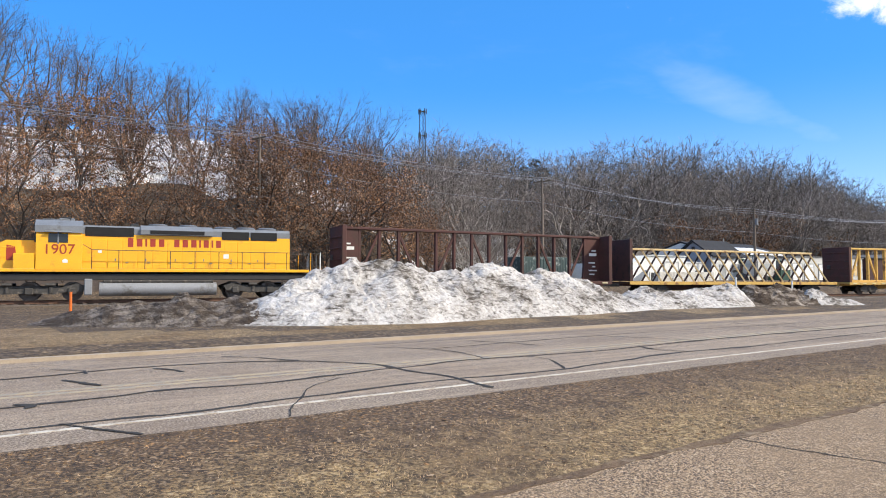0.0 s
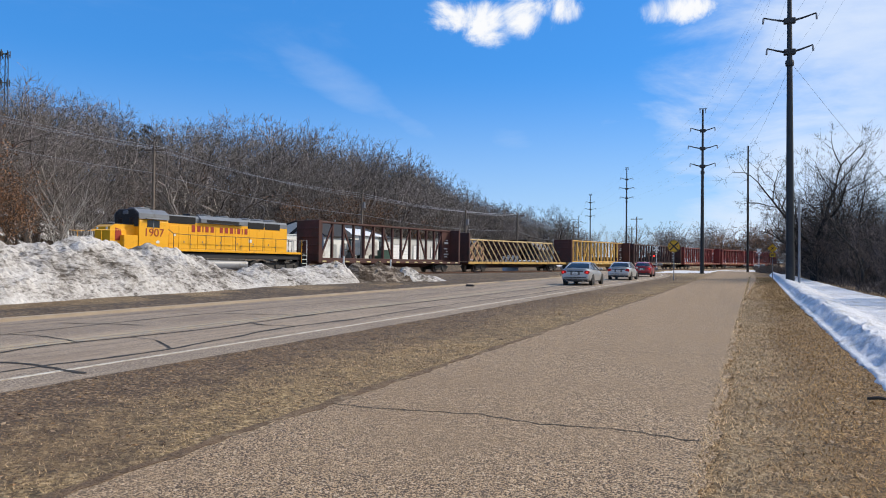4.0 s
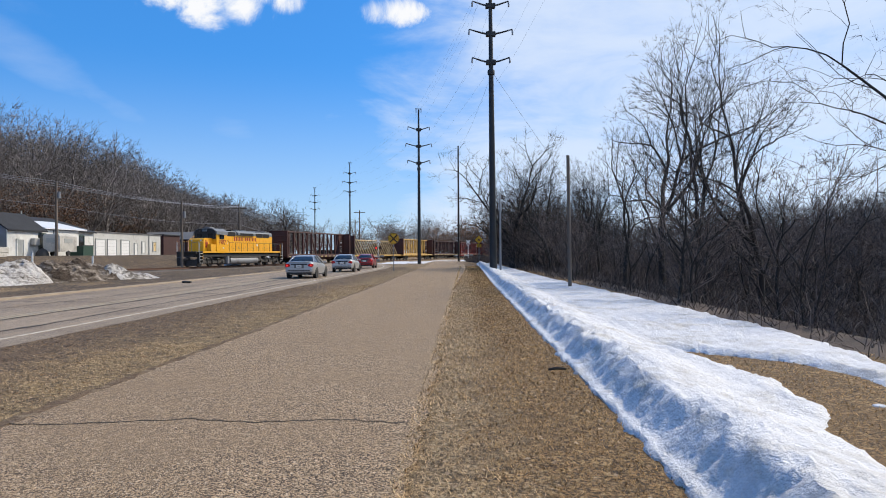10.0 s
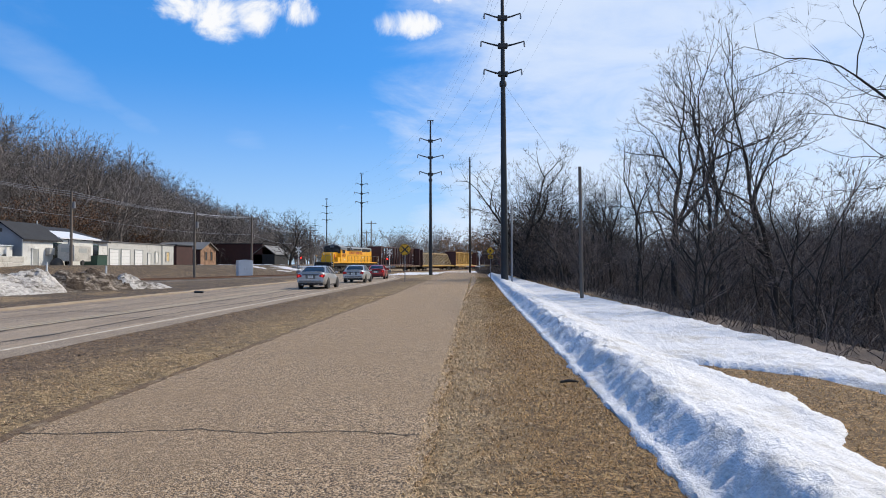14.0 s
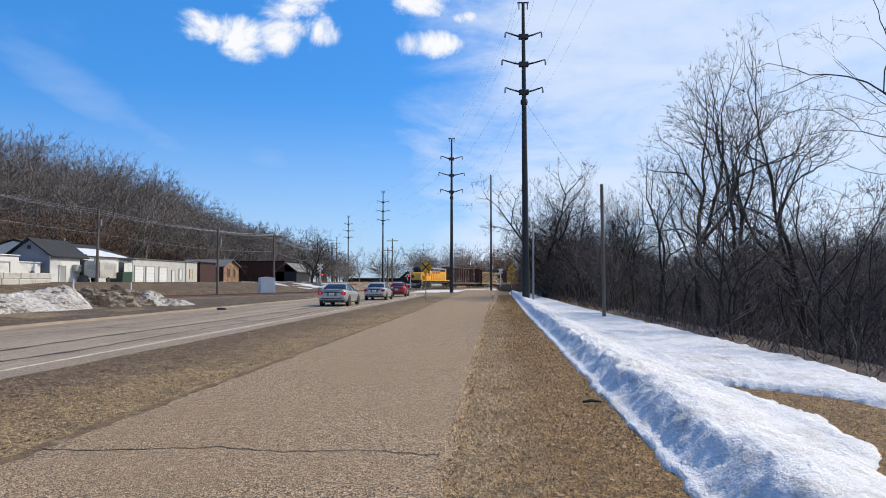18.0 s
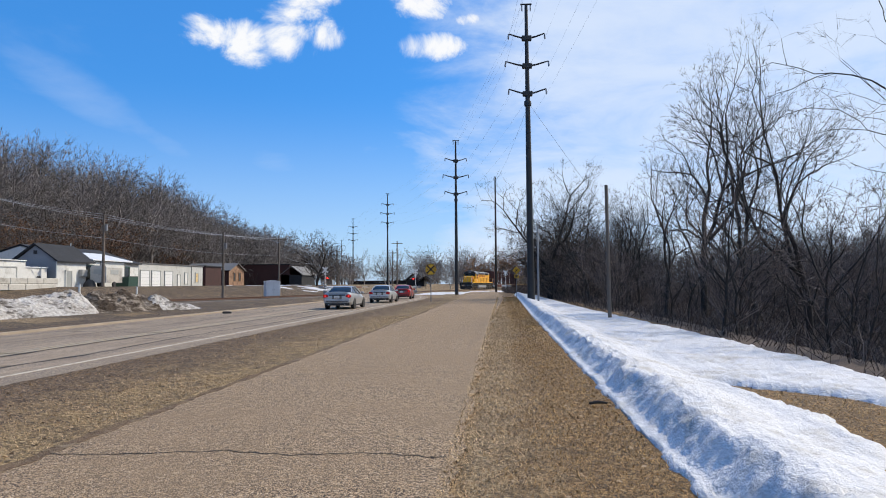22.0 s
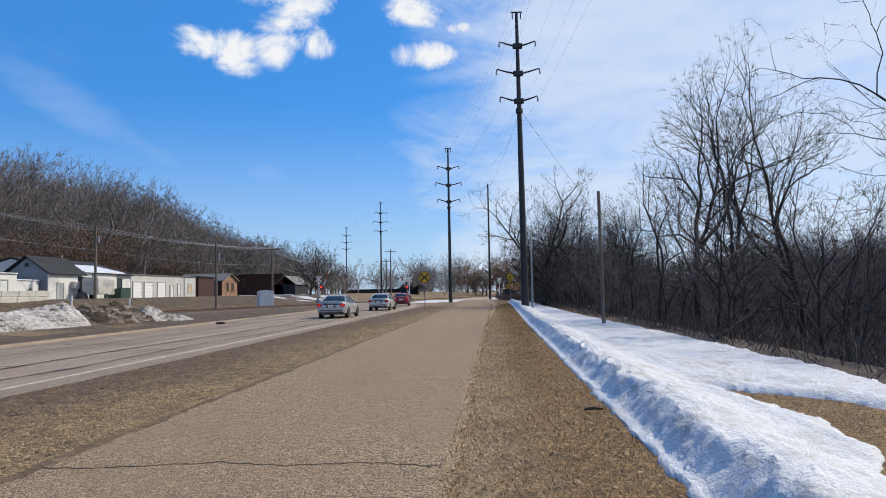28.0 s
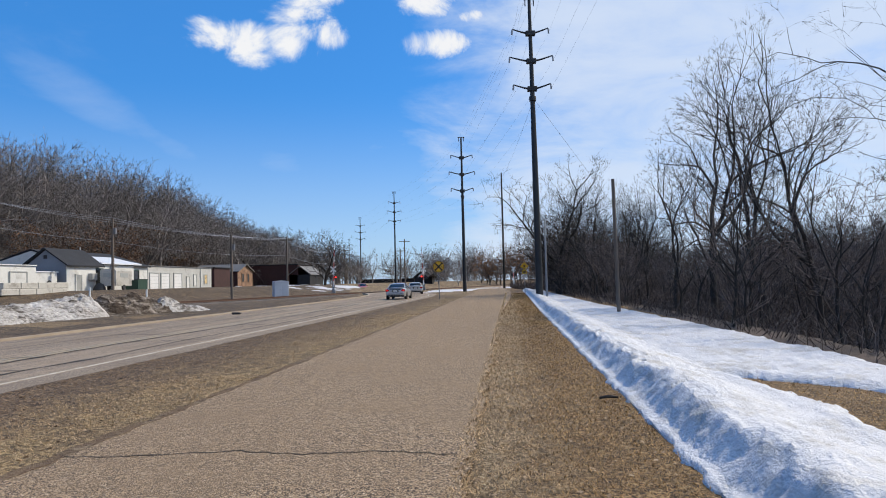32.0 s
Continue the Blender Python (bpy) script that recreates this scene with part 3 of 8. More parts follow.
def path_edges():
    L, R = [], []
    y = -30.0
    while y <= 230:
        bend = -1.5 * ss(80, 150, y)
        w = 0.04 * noise.noise((0, y * 0.4, 2)) + 0.02 * noise.noise((0, y * 1.9, 5))
        v = 0.07 * noise.noise((3, y * 0.4, 2)) + 0.09 * noise.noise((3, y * 1.7, 5)) + 0.07 * noise.noise((3, y * 5.0, 5)) + 0.05 * noise.noise((3, y * 14.0, 5))
        L.append((-4.2 - 0.25 * ss(30, 60, y) + bend + w, y))
        R.append((-0.4 + 0.5 * ss(30, 70, y) + bend + v, y))
        y += 0.06 if 0 < y < 20 else 0.5
    return L, R


PL, PR = path_edges()
ribbon("path", PL, PR, 0.012, M_PATH, "tan-grey asphalt cycle path with fine cracks", "path", 0.1)


# ---- trees ----
def sliver(me, p, q, r, rnd):
    """A twig as one thin blade."""
    d = q - p
    w = d.cross(Vector((rnd.uniform(-1, 1), rnd.uniform(-1, 1), rnd.uniform(-1, 1))))
    if w.length < 1e-6:
        return
    w = w.normalized() * r
    k = len(me.v)
    me.v += [tuple(p + w), tuple(p - w), tuple(q)]
    me.f.append((k, k + 1, k + 2))


def turned(d, rnd, ang):
    """A direction at an angle to d, towards any side."""
    side = d.cross(Vector((rnd.uniform(-1, 1), rnd.uniform(-1, 1), rnd.uniform(-1, 1)))).normalized()
    return d * math.cos(ang) + side * math.sin(ang)


def grow(out, rnd, p, d, length, r, level, cfg, tips):
    """One shoot, its side shoots and the fork at its end."""
    top = cfg["levels"]
    rmin = cfg["rmin"]
    if level >= top:
        for _ in range(cfg["spray"]):
            e = turned(d, rnd, rnd.uniform(0.35, 1.0)) + Vector((0, 0, cfg["tip"]))
            b = p + d * length * rnd.uniform(0.0, 0.8)
            q = b + e.normalized() * length * rnd.uniform(*cfg["reach"])
            sliver(out[1], b, q, rmin, rnd)
            tips.append((b, q))
        sliver(out[1], p, p + d * length, rmin * 1.2, rnd)
        return
    segs = 7 if level == 0 else 5 if level < 3 else 3 if level < top - 2 else 2
    wob = cfg["wob"] * (0.4 if level == 0 else 0.62 if level < 3 else 0.9)
    pts, rad, dd, q = [p.copy()], [r], d.copy(), p.copy()
    for i in range(segs):
        dd = (dd + Vector((rnd.gauss(0, wob), rnd.gauss(0, wob), rnd.gauss(0, wob) + cfg["up"] * (level > 0)))).normalized()
        q = q + dd * (length / segs)
        pts.append(q.copy())
        rad.append(max(r * (1 - 0.26 * (i + 1) / segs), rmin))
    if level == 0:
        rad[0], rad[1] = r * 1.3, r * 1.05
    sides = cfg["sides"][min(level, len(cfg["sides"]) - 1)]
    if level >= top - 1:
        for u, v in zip(pts, pts[1:]):
            sliver(out[1], u, v + (v - u) * 0.3, max(rad[0] * 0.7, rmin), rnd)
    else:
        out[0 if level < 3 else 1].tube(pts, rad, sides, False)
    lo = cfg["bare"] if level == 0 else 0.25
    for k in range(cfg["side"][min(level, len(cfg["side"]) - 1)]):
        t = rnd.uniform(lo, 1.0)
        i = min(segs - 1, int(t * segs))
        at = pts[i].lerp(pts[i + 1], t * segs - i)
        ax = (pts[i + 1] - pts[i]).normalized()
        nl = min(top, level + (2 if level else rnd.choice((2, 3))))
        nd = (turned(ax, rnd, radians(rnd.uniform(*cfg["sideang"]))) + Vector((0, 0, cfg["up"]))).normalized()
        grow(out, rnd, at, nd, length * (0.62 if level else cfg["low"]) * rnd.uniform(0.6, 1.1), max(rad[i] * rnd.uniform(0.3, 0.5), rmin), nl, cfg, tips)
    n = 3 if rnd.random() < cfg["three"] or level == 0 else 2
    first = rnd.uniform(0, 6.283)
    side = dd.cross(Vector((0.3, 0.2, 1.0)) if abs(dd.z) < 0.95 else Vector((1, 0, 0))).normalized()
    for k in range(n):
        ang = radians(rnd.uniform(*cfg["major"]) if k == 0 and level else rnd.uniform(*cfg["minor"]))
        s = Matrix.Rotation(first + k * 6.283 / n + rnd.uniform(-0.4, 0.4), 3, dd) @ side
        nd = (dd * math.cos(ang) + s * math.sin(ang)).normalized()
        ratio = cfg["first"] if level == 0 else cfg["ratio"]
        grow(out, rnd, pts[-1], nd, length * ratio * rnd.uniform(0.8, 1.15) * (1.0 if k == 0 else 0.9), max(rad[-1] * (0.90 if k == 0 else rnd.uniform(0.66, 0.82)), rmin), level + 1, cfg, tips)


def tree_meshes(seed, height, r, cfg, stems=1, leaves=0, leaf=0.12):
    rnd = random.Random(seed)
    out, tips = [Mesh(), Mesh()], []
    for s in range(stems):
        lean = 0.04 if stems == 1 else 0.16
        a = s * 6.283 / stems + rnd.uniform(-0.4, 0.4)
        d = Vector((math.cos(a) * lean + rnd.uniform(-0.05, 0.05), math.sin(a) * lean + rnd.uniform(-0.05, 0.05), 1)).normalized()
        base = Vector((math.cos(a), math.sin(a), 0)) * (r * 0.9 if stems > 1 else 0)
        grow(out, rnd, base - Vector((0, 0, 0.5)), d, height * cfg["trunk"] * rnd.uniform(0.9, 1.1), r * (1 if stems == 1 else 0.75), 0, cfg, tips)
    top = max(v[2] for v in out[1].v)
    k = height / top
    for me in out:
        me.v = [(x * k, y * k, z * k) for x, y, z in me.v]
    lv = None
    if leaves:
        lv = Mesh()
        tips = [(a * k, b * k) for a, b in tips if b.z * k < height * 0.86]
        for _ in range(leaves):
            a, b = rnd.choice(tips)
            c = a.lerp(b, rnd.uniform(-0.2, 1.1)) + Vector((rnd.gauss(0, 0.14), rnd.gauss(0, 0.14), rnd.gauss(0, 0.12)))
            u = Vector((rnd.uniform(-1, 1), rnd.uniform(-1, 1), rnd.uniform(-1, 0.4))).normalized()
            w = u.cross(Vector((rnd.uniform(-1, 1), rnd.uniform(-1, 1), 1))).normalized()
            s = leaf * rnd.uniform(0.6, 1.5)
            lv.add([c, c + u * s * 0.6 + w * s * 0.45, c + u * s * 1.3, c + u * s * 0.6 - w * s * 0.45], [(0, 1, 2, 3)])
    return out[0], out[1], lv


CFG_NEAR = dict(levels=8, spray=3, reach=(0.4, 0.9), tip=0.05, wob=0.18, up=0.06, rmin=0.007, sides=(9, 7, 5, 4, 3), side=(3, 2, 1, 1, 1, 1, 0), sideang=(30, 65), bare=0.55, low=0.40, three=0.05, major=(6, 20), minor=(18, 40), first=0.66, ratio=0.77, trunk=0.34)
CFG_OAKY = dict(CFG_NEAR, wob=0.24, up=0.0, tip=-0.45, major=(8, 26), minor=(28, 56), side=(6, 2, 2, 1, 1, 1, 0), sideang=(45, 85), ratio=0.80, first=0.85, rmin=0.007, bare=0.6, low=0.6)
CFG_MID = dict(CFG_NEAR, levels=6, rmin=0.010, side=(7, 2, 2, 1, 1), sides=(7, 5, 4, 3), wob=0.15, up=0.06, minor=(18, 42), bare=0.25, low=0.55, trunk=0.28)
CFG_FAR = dict(CFG_NEAR, levels=6, spray=3, reach=(0.6, 1.3), rmin=0.017, side=(7, 2, 2, 1, 1), sides=(6, 4, 3), wob=0.13, up=0.03, major=(8, 24), minor=(24, 48), bare=0.3, low=0.6, trunk=0.26, ratio=0.82, first=0.78)
CFG_TALL = dict(CFG_FAR, rmin=0.013, up=0.07, wob=0.11, major=(6, 18), minor=(18, 36), trunk=0.36, bare=0.4, low=0.4)
CFG_OAK = dict(CFG_FAR, levels=5, rmin=0.018, side=(9, 3, 2, 1), bare=0.12, low=0.7, trunk=0.34)
CFG_LOW = dict(CFG_FAR, levels=5, spray=4, rmin=0.016, side=(9, 2, 1, 1), bare=0.15, low=0.7)
CFG_DIM = dict(CFG_FAR, levels=6, spray=2, rmin=0.022, side=(6, 2, 1), sides=(5, 3, 3))
PROTO = {}


def proto(key, seed, height, r, cfg, bark, twig, stems=1, leaves=0, leaf=0.12):
    t, c, lv = tree_meshes(seed, height, r, cfg, stems, leaves, leaf)
    PROTO[key] = (t.data("trunk", bark, True), c.data("crown", twig), lv.data("foliage", M_OAKLEAF) if lv else None)


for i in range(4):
    proto(f"near{i}", 11 + i, 15.0, 0.22, CFG_NEAR, M_SHADEBARK, M_SHADEBARK, 1 + (i % 2))
proto("broad", 78, 14.0, 0.36, dict(CFG_FAR, levels=7, rmin=0.013, minor=(30, 58)), M_SHADEBARK, M_SHADEBARK)
proto("spread", 77, 14.0, 0.26, CFG_OAKY, M_SHADEBARK, M_SHADEBARK)
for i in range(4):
    proto(f"mid{i}", 21 + i, 14.0, 0.17, CFG_MID, M_SHADEBARK, M_BRUSH, 1 + (i == 3))
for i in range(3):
    proto(f"sapling{i}", 81 + i, 6.0, 0.045, dict(CFG_MID, levels=5, rmin=0.005, bare=0.2), M_SHADEBARK, M_BRUSH, 1 + (i == 1))
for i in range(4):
    proto(f"low{i}", 61 + i, 14.0, 0.15, CFG_LOW, M_SHADEBARK, M_BRUSH)
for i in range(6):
    proto(f"far{i}", 31 + i, 15.0, 0.27, CFG_FAR, M_LITBARK, M_TWIG, 1 + (i == 5))
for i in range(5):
    proto(f"dim{i}", 91 + i, 15.0, 0.25, CFG_DIM, M_LITBARK, M_TWIG)
for i in range(4):
    proto(f"tall{i}", 41 + i, 16.0, 0.30, CFG_TALL, M_TALLBARK, M_TALLBARK)
for i in range(2):
    proto(f"birch{i}", 71 + i, 15.0, 0.13, dict(CFG_TALL, levels=5, trunk=0.5, bare=0.55, low=0.3), M_BIRCH, M_TWIG)
for i in range(3):
    proto(f"oak{i}", 51 + i, 12.0, 0.24, CFG_OAK, M_TALLBARK, M_TALLBARK, 1, 2300, 0.14)


def tree(key, x, y, size, turn, label, group, sink=0.0):
    t, c, lv = PROTO[key]
    z = land(x, y) - sink
    ob = thing("tree", label, "tree", Matrix.Translation((x, y, z)) @ Matrix.Rotation(turn, 4, "Z"), group)
    ob.scale = (size, size, size)
    part("trunk", t, None, ob)
    part("crown", c, None, ob)
    if lv:
        part("foliage", lv, None, ob, "clinging rust-brown dead leaves")
    return ob


def joined(name, spots, label):
    """Many far trees as one object: spots of key, x, y, size, turn."""
    groups = {}
    for key, x, y, size, turn in spots:
        for slot, me in enumerate(PROTO[key][:2] + ((PROTO[key][2],) if PROTO[key][2] else ())):
            n = len(me.vertices)
            co = np.empty(n * 3, np.float32)
            me.vertices.foreach_get("co", co)
            co = co.reshape(-1, 3) * size
            c, s = math.cos(turn), math.sin(turn)
            out = np.stack([co[:, 0] * c - co[:, 1] * s + x, co[:, 0] * s + co[:, 1] * c + y, co[:, 2] + land(x, y) - 0.3], 1)
            lp = np.empty(len(me.loops), np.int32)
            me.loops.foreach_get("vertex_index", lp)
            st = np.empty(len(me.polygons), np.int32)
            me.polygons.foreach_get("loop_start", st)
            g = groups.setdefault(me.materials[0].name, [[], [], [], 0, 0])
            g[0].append(out)
            g[1].append(lp + g[3])
            g[2].append(st + g[4])
            g[3] += n
            g[4] += len(lp)
    for mname, (vs, ls, ps, nv, nl) in groups.items():
        me = bpy.data.meshes.new(name)
        v, l, p = np.concatenate(vs), np.concatenate(ls), np.concatenate(ps)
        me.vertices.add(nv)
        me.vertices.foreach_set("co", v.ravel())
        me.loops.add(nl)
        me.loops.foreach_set("vertex_index", l)
        me.polygons.add(len(p))
        me.polygons.foreach_set("loop_start", p)
        me.materials.append(MATS[mname])
        me.update(calc_edges=True)
        tagged(new(name, me), label, "woods", kind="stuff")


def hillside_woods():
    rnd = random.Random(5)
    grey = "bare grey deciduous tree on the wooded hillside"
    done = []

    far = []

    SKY = [(-95, 18.8), (-87, 18.6), (-80, 16.8), (-76, 16.4), (-70, 14.9), (-63, 14.8), (-59, 11.8), (-53.7, 12.2), (-50, 11.3), (-48, 9.6), (-42, 11.5), (-36, 11.1), (-32, 10.4), (-28, 9.3),
           (-24.4, 7.0), (-22, 5.3), (-19, 4.4), (-16, 3.7), (-14, 2.9), (-9, 2.5), (0, 2.5)]

    def fit_size(x, y, size):
        """The tree must stay under the woods' skyline."""
        D = math.hypot(x, y)
        a = math.degrees(math.atan2(x, y))
        top = 1.55 + D * math.tan(radians(lerp_table(SKY, a) + rnd.gauss(-0.2, 0.45)))
        return min(size, (top - land(x, y)) / 14.6)

    def place(n, tries, az, dist, toe_d, keys, size, label, gap, join=False):
        k = 0
        for _ in range(tries):
            if k >= n:
                break
            if join:
                y = rnd.uniform(*dist)
                toe = hill_toe(y)
                d = toe + rnd.uniform(*toe_d)
                x = lerp_table(TX, y) - d / 0.97
                if not az[0] < math.degrees(math.atan2(x, y)) < az[1]:
                    continue
            else:
                a, D = radians(rnd.uniform(*az)), rnd.uniform(*dist)
                x, y = D * math.sin(a), D * math.cos(a)
                d = (lerp_table(TX, y) - x) * 0.97
                toe = hill_toe(y)
                if not (toe + toe_d[0] < d < toe + toe_d[1]):
                    continue
            if any((x - u) ** 2 + (y - v) ** 2 < gap * gap for u, v in done[-200:]):
                continue
            sz = fit_size(x, y, rnd.uniform(*size))
            if sz < 0.4:
                continue
            done.append((x, y))
            k += 1
            if join:
                far.append((rnd.choice(keys), x, y, sz, rnd.uniform(0, 6.28)))
                continue
            tree(rnd.choice(keys), x, y, sz, rnd.uniform(0, 6.28), label, "hillside woods", 0.2)

    oak = "small oak with clinging rust-brown leaves at the foot of the hill"
    place(24, 5000, (-71, -55), (60, 84), (1, 18), ["oak0", "oak1", "oak2"], (0.7, 1.0), oak, 2.8)
    F = ["far0", "far1", "far2", "far3", "far4", "far5"]
    B = ["dim0", "dim1", "dim2", "dim3", "dim4"]
    place(40, 6000, (-89, -56), (58, 90), (3, 26), ["oak0", "oak1", "oak2"], (0.6, 1.0), oak, 3.2)
    place(44, 5000, (-92, -57), (58, 115), (2, 50), ["tall0", "tall1", "tall2", "tall3"], (1.0, 1.4), grey, 3.5)
    place(9, 3000, (-48, -24), (100, 190), (1, 30), ["oak0", "oak1"], (0.8, 1.1), oak, 6.0)
    place(26, 9000, (-58, -20), (80, 150), (0, 24), F + ["tall1"], (0.9, 1.7), grey, 4.5)
    place(60, 9000, (-58, -20), (50, 190), (0, 30), F, (0.9, 1.7), grey, 4.0, True)
    place(170, 20000, (-60, -12.5), (60, 330), (2, 60), B, (0.95, 1.8), grey, 4.0, True)
    place(190, 20000, (-40, -12.5), (110, 520), (1, 32), B, (0.95, 1.8), grey, 4.0, True)
    place(70, 20000, (-62, -13), (30, 420), (60, 150), B, (1.0, 1.8), grey, 5.0, True)
    for a, D, el in [(-31.8, 118, 6.6), (-30.6, 121, 6.0), (-33.0, 116, 6.3), (-35.5, 112, 6.2), (-29.0, 126, 5.0)]:
        x, y = D * math.sin(radians(a)), D * math.cos(radians(a))
        tree(rnd.choice(["oak0", "oak1", "oak2"]), x, y, (1.55 + D * math.tan(radians(el)) - land(x, y)) / 12.0, a, "oak with clinging rust-brown leaves on the hillside", "hillside woods", 0.2)
    place(20, 4000, (-53, -34), (72, 112), (-4, 12), ["birch0", "birch1"], (0.6, 0.95), "slender pale-barked tree at the foot of the hill", 2.0)
    # low trees beyond the crossing
    for _ in range(80):
        a, D = radians(rnd.uniform(-14.5, -0.5)), rnd.uniform(230, 340)
        if -11.6 < math.degrees(a) < -9.6 or -13.6 < math.degrees(a) < -12.6:
            continue
        far.append((rnd.choice(B), D * math.sin(a), D * math.cos(a), rnd.uniform(0.6, 1.0), rnd.uniform(0, 6)))
    for _ in range(60):
        a, D = rnd.uniform(-20.0, -12.2), rnd.uniform(195, 270)
        x, y = D * math.sin(radians(a)), D * math.cos(radians(a))
        far.append((rnd.choice(B), x, y, fit_size(x, y, 1.5), rnd.uniform(0, 6)))
    joined("far_woods", [q for q in far if q[3] > 0.2], "bare grey-brown woods covering the hillside")
    for x, y, s in [(-39.0, 146, 0.92), (-33.0, 205, 0.62), (-19.5, 192, 0.45), (-13.5, 186, 0.5), (-37.5, 190, 0.55)]:
        tree("broad" if x < -38 else "far2", x, y, s, 1.0 + x, "bare spreading tree beyond the railway", "trees beyond the crossing")
    for k in range(18):
        x, y = -9 + 1.5 * k + rnd.uniform(-1, 1), rnd.uniform(205, 232)
        tree(rnd.choice(["oak0", "oak1", "oak2"]), x, y, rnd.uniform(0.95, 1.3) - 0.3 * (k < 5), k, "red-brown leafy oak beyond the crossing", "trees beyond the crossing")


# degrees right of the road, metres off, degrees up to the tip, seed
CONIFERS = [(-47.0, 150, 9.9, 3), (-47.9, 148, 9.3, 4), (-46.2, 156, 9.2, 6)]


def conifer(x, y, high, seed):
    """Spruce: a straight stem with whorls of drooping branches set with needle sprays."""
    rnd = random.Random(seed)
    ob = thing("conifer", "dark green spruce among the bare trees", "tree", Matrix.Translation((x, y, land(x, y) - 0.2)), "hillside woods")
    part("trunk", Mesh().tube([(0, 0, 0), (0, 0, high * 0.5), (0, 0, high)], [0.16, 0.1, 0.02], 6), M_SHADEBARK, ob)
    me = Mesh()
    z = high * 0.12
    while z < high * 0.98:
        reach = (high - z) * 0.30 + 0.9
        for k in range(9):
            a = rnd.uniform(0, 6.283)
            r = reach * rnd.uniform(0.6, 1.1)
            for _ in range(16):
                u = rnd.uniform(0.15, 1.0)
                p = Vector((math.cos(a) * r * u, math.sin(a) * r * u, z - 0.25 * r * u + rnd.gauss(0, 0.08)))
                b = a + rnd.uniform(-1.2, 1.2)
                d = Vector((math.cos(b), math.sin(b), rnd.uniform(-0.5, 0.2))) * rnd.uniform(0.25, 0.5)
                w = Vector((-math.sin(b), math.cos(b), rnd.uniform(-0.5, 0.5))) * 0.07
                me.add([p - w, p + w, p + d], [(0, 1, 2)])
        z += 0.33
    part("needles", me, mat("spruce_needles", (0.035, 0.055, 0.03), (0.018, 0.03, 0.018), 0.9, 1.0, 10.0, 0.0), ob)


def path_woods():
    rnd = random.Random(8)
    lab = "bare tree, its stems coloured backlit-dark, in the low woods beside the path"
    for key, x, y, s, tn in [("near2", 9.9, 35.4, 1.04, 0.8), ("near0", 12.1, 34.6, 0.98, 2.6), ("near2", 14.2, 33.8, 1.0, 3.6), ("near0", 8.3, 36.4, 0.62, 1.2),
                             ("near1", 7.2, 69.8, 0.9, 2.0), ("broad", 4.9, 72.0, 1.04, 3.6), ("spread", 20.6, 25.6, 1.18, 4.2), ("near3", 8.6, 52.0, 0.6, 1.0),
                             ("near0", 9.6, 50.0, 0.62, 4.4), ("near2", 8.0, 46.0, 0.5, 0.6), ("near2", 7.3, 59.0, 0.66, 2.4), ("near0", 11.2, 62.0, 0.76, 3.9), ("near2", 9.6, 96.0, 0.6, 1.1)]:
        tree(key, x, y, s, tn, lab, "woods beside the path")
    for k in range(26):
        y = 13 + 40 * (k + rnd.random()) / 26
        x = 6.9 + 3.4 * rnd.random() - 0.02 * y
        tree(rnd.choice(["sapling0", "sapling1", "sapling2"]), x, y, rnd.uniform(0.5, 1.05), rnd.uniform(0, 6.28), "thin bare sapling at the edge of the low woods", "saplings beside the snow")
    k, done = 0, []
    for _ in range(6000):
        if k >= 66:
            break
        y = rnd.uniform(14, 185)
        x = rnd.uniform(8.0 + 2.0 * ss(80, 120, y), 75)
        if math.degrees(math.atan2(x, y)) > 36 or any((x - u) ** 2 + (y - v) ** 2 < 14 for u, v in done):
            continue
        if (x < 16 and y < 62) or (lerp_table(TX, y) > x - 7):
            continue
        done.append((x, y))
        k += 1
        size, a = rnd.uniform(0.5, 0.85), math.degrees(math.atan2(x, y))
        cap = 4.6 if a > 22.5 else 7.0
        size = min(size, (1.55 + math.hypot(x, y) * math.tan(radians(cap + rnd.gauss(0, 0.5))) - land(x, y)) / 13.5)
        if size < 0.22:
            continue
        tree(rnd.choice(["mid0", "mid1", "mid2", "mid3"]), x, y, size, rnd.uniform(0, 6.28), lab, "woods beside the path")


def lowland_woods():
    """The farther trees of the river woods, as one mass."""
    rnd = random.Random(18)
    spots = []
    for _ in range(150):
        y = rnd.uniform(45, 300)
        x = rnd.uniform(22, 150) * (0.45 + y / 220)
        a = math.degrees(math.atan2(x, y))
        if a > 38 or a < 3 or lerp_table(TX, y) > x - 8:
            continue
        spots.append((rnd.choice(["low0", "low1", "low2", "low3"]), x, y, min(rnd.uniform(0.55, 0.85), (1.55 + math.hypot(x, y) * math.tan(radians(5.0 + 4.0 * (a < 22))) - land(x, y)) / 13.0), rnd.uniform(0, 6)))
    for _ in range(150):
        y = rnd.uniform(62, 192)
        x = rnd.uniform(6.5, 34)
        if lerp_table(TX, y) > x - 5:
            continue
        spots.append((rnd.choice(["low0", "low1", "low2", "low3"]), x, y, rnd.uniform(0.35, 0.6), rnd.uniform(0, 6)))
    # the dense belt behind the near trees
    for az0, az1, d0, d1, e0, e1, n in [(19, 37, 42, 105, 3.0, 4.7, 130), (3.2, 11, 66, 125, 2.6, 5.6, 80)]:
        for _ in range(n):
            a, D = radians(rnd.uniform(az0, az1)), rnd.uniform(d0, d1)
            x, y = D * math.sin(a), D * math.cos(a)
            if lerp_table(TX, y) > x - 6:
                continue
            spots.append((rnd.choice(["low0", "low1", "low2", "low3"]), x, y, (1.55 + D * math.tan(radians(rnd.uniform(e0, e1))) - land(x, y)) / 13.0, rnd.uniform(0, 6)))
    joined("river_woods", [q for q in spots if q[3] > 0.25], "bare grey-brown river woods behind the path")


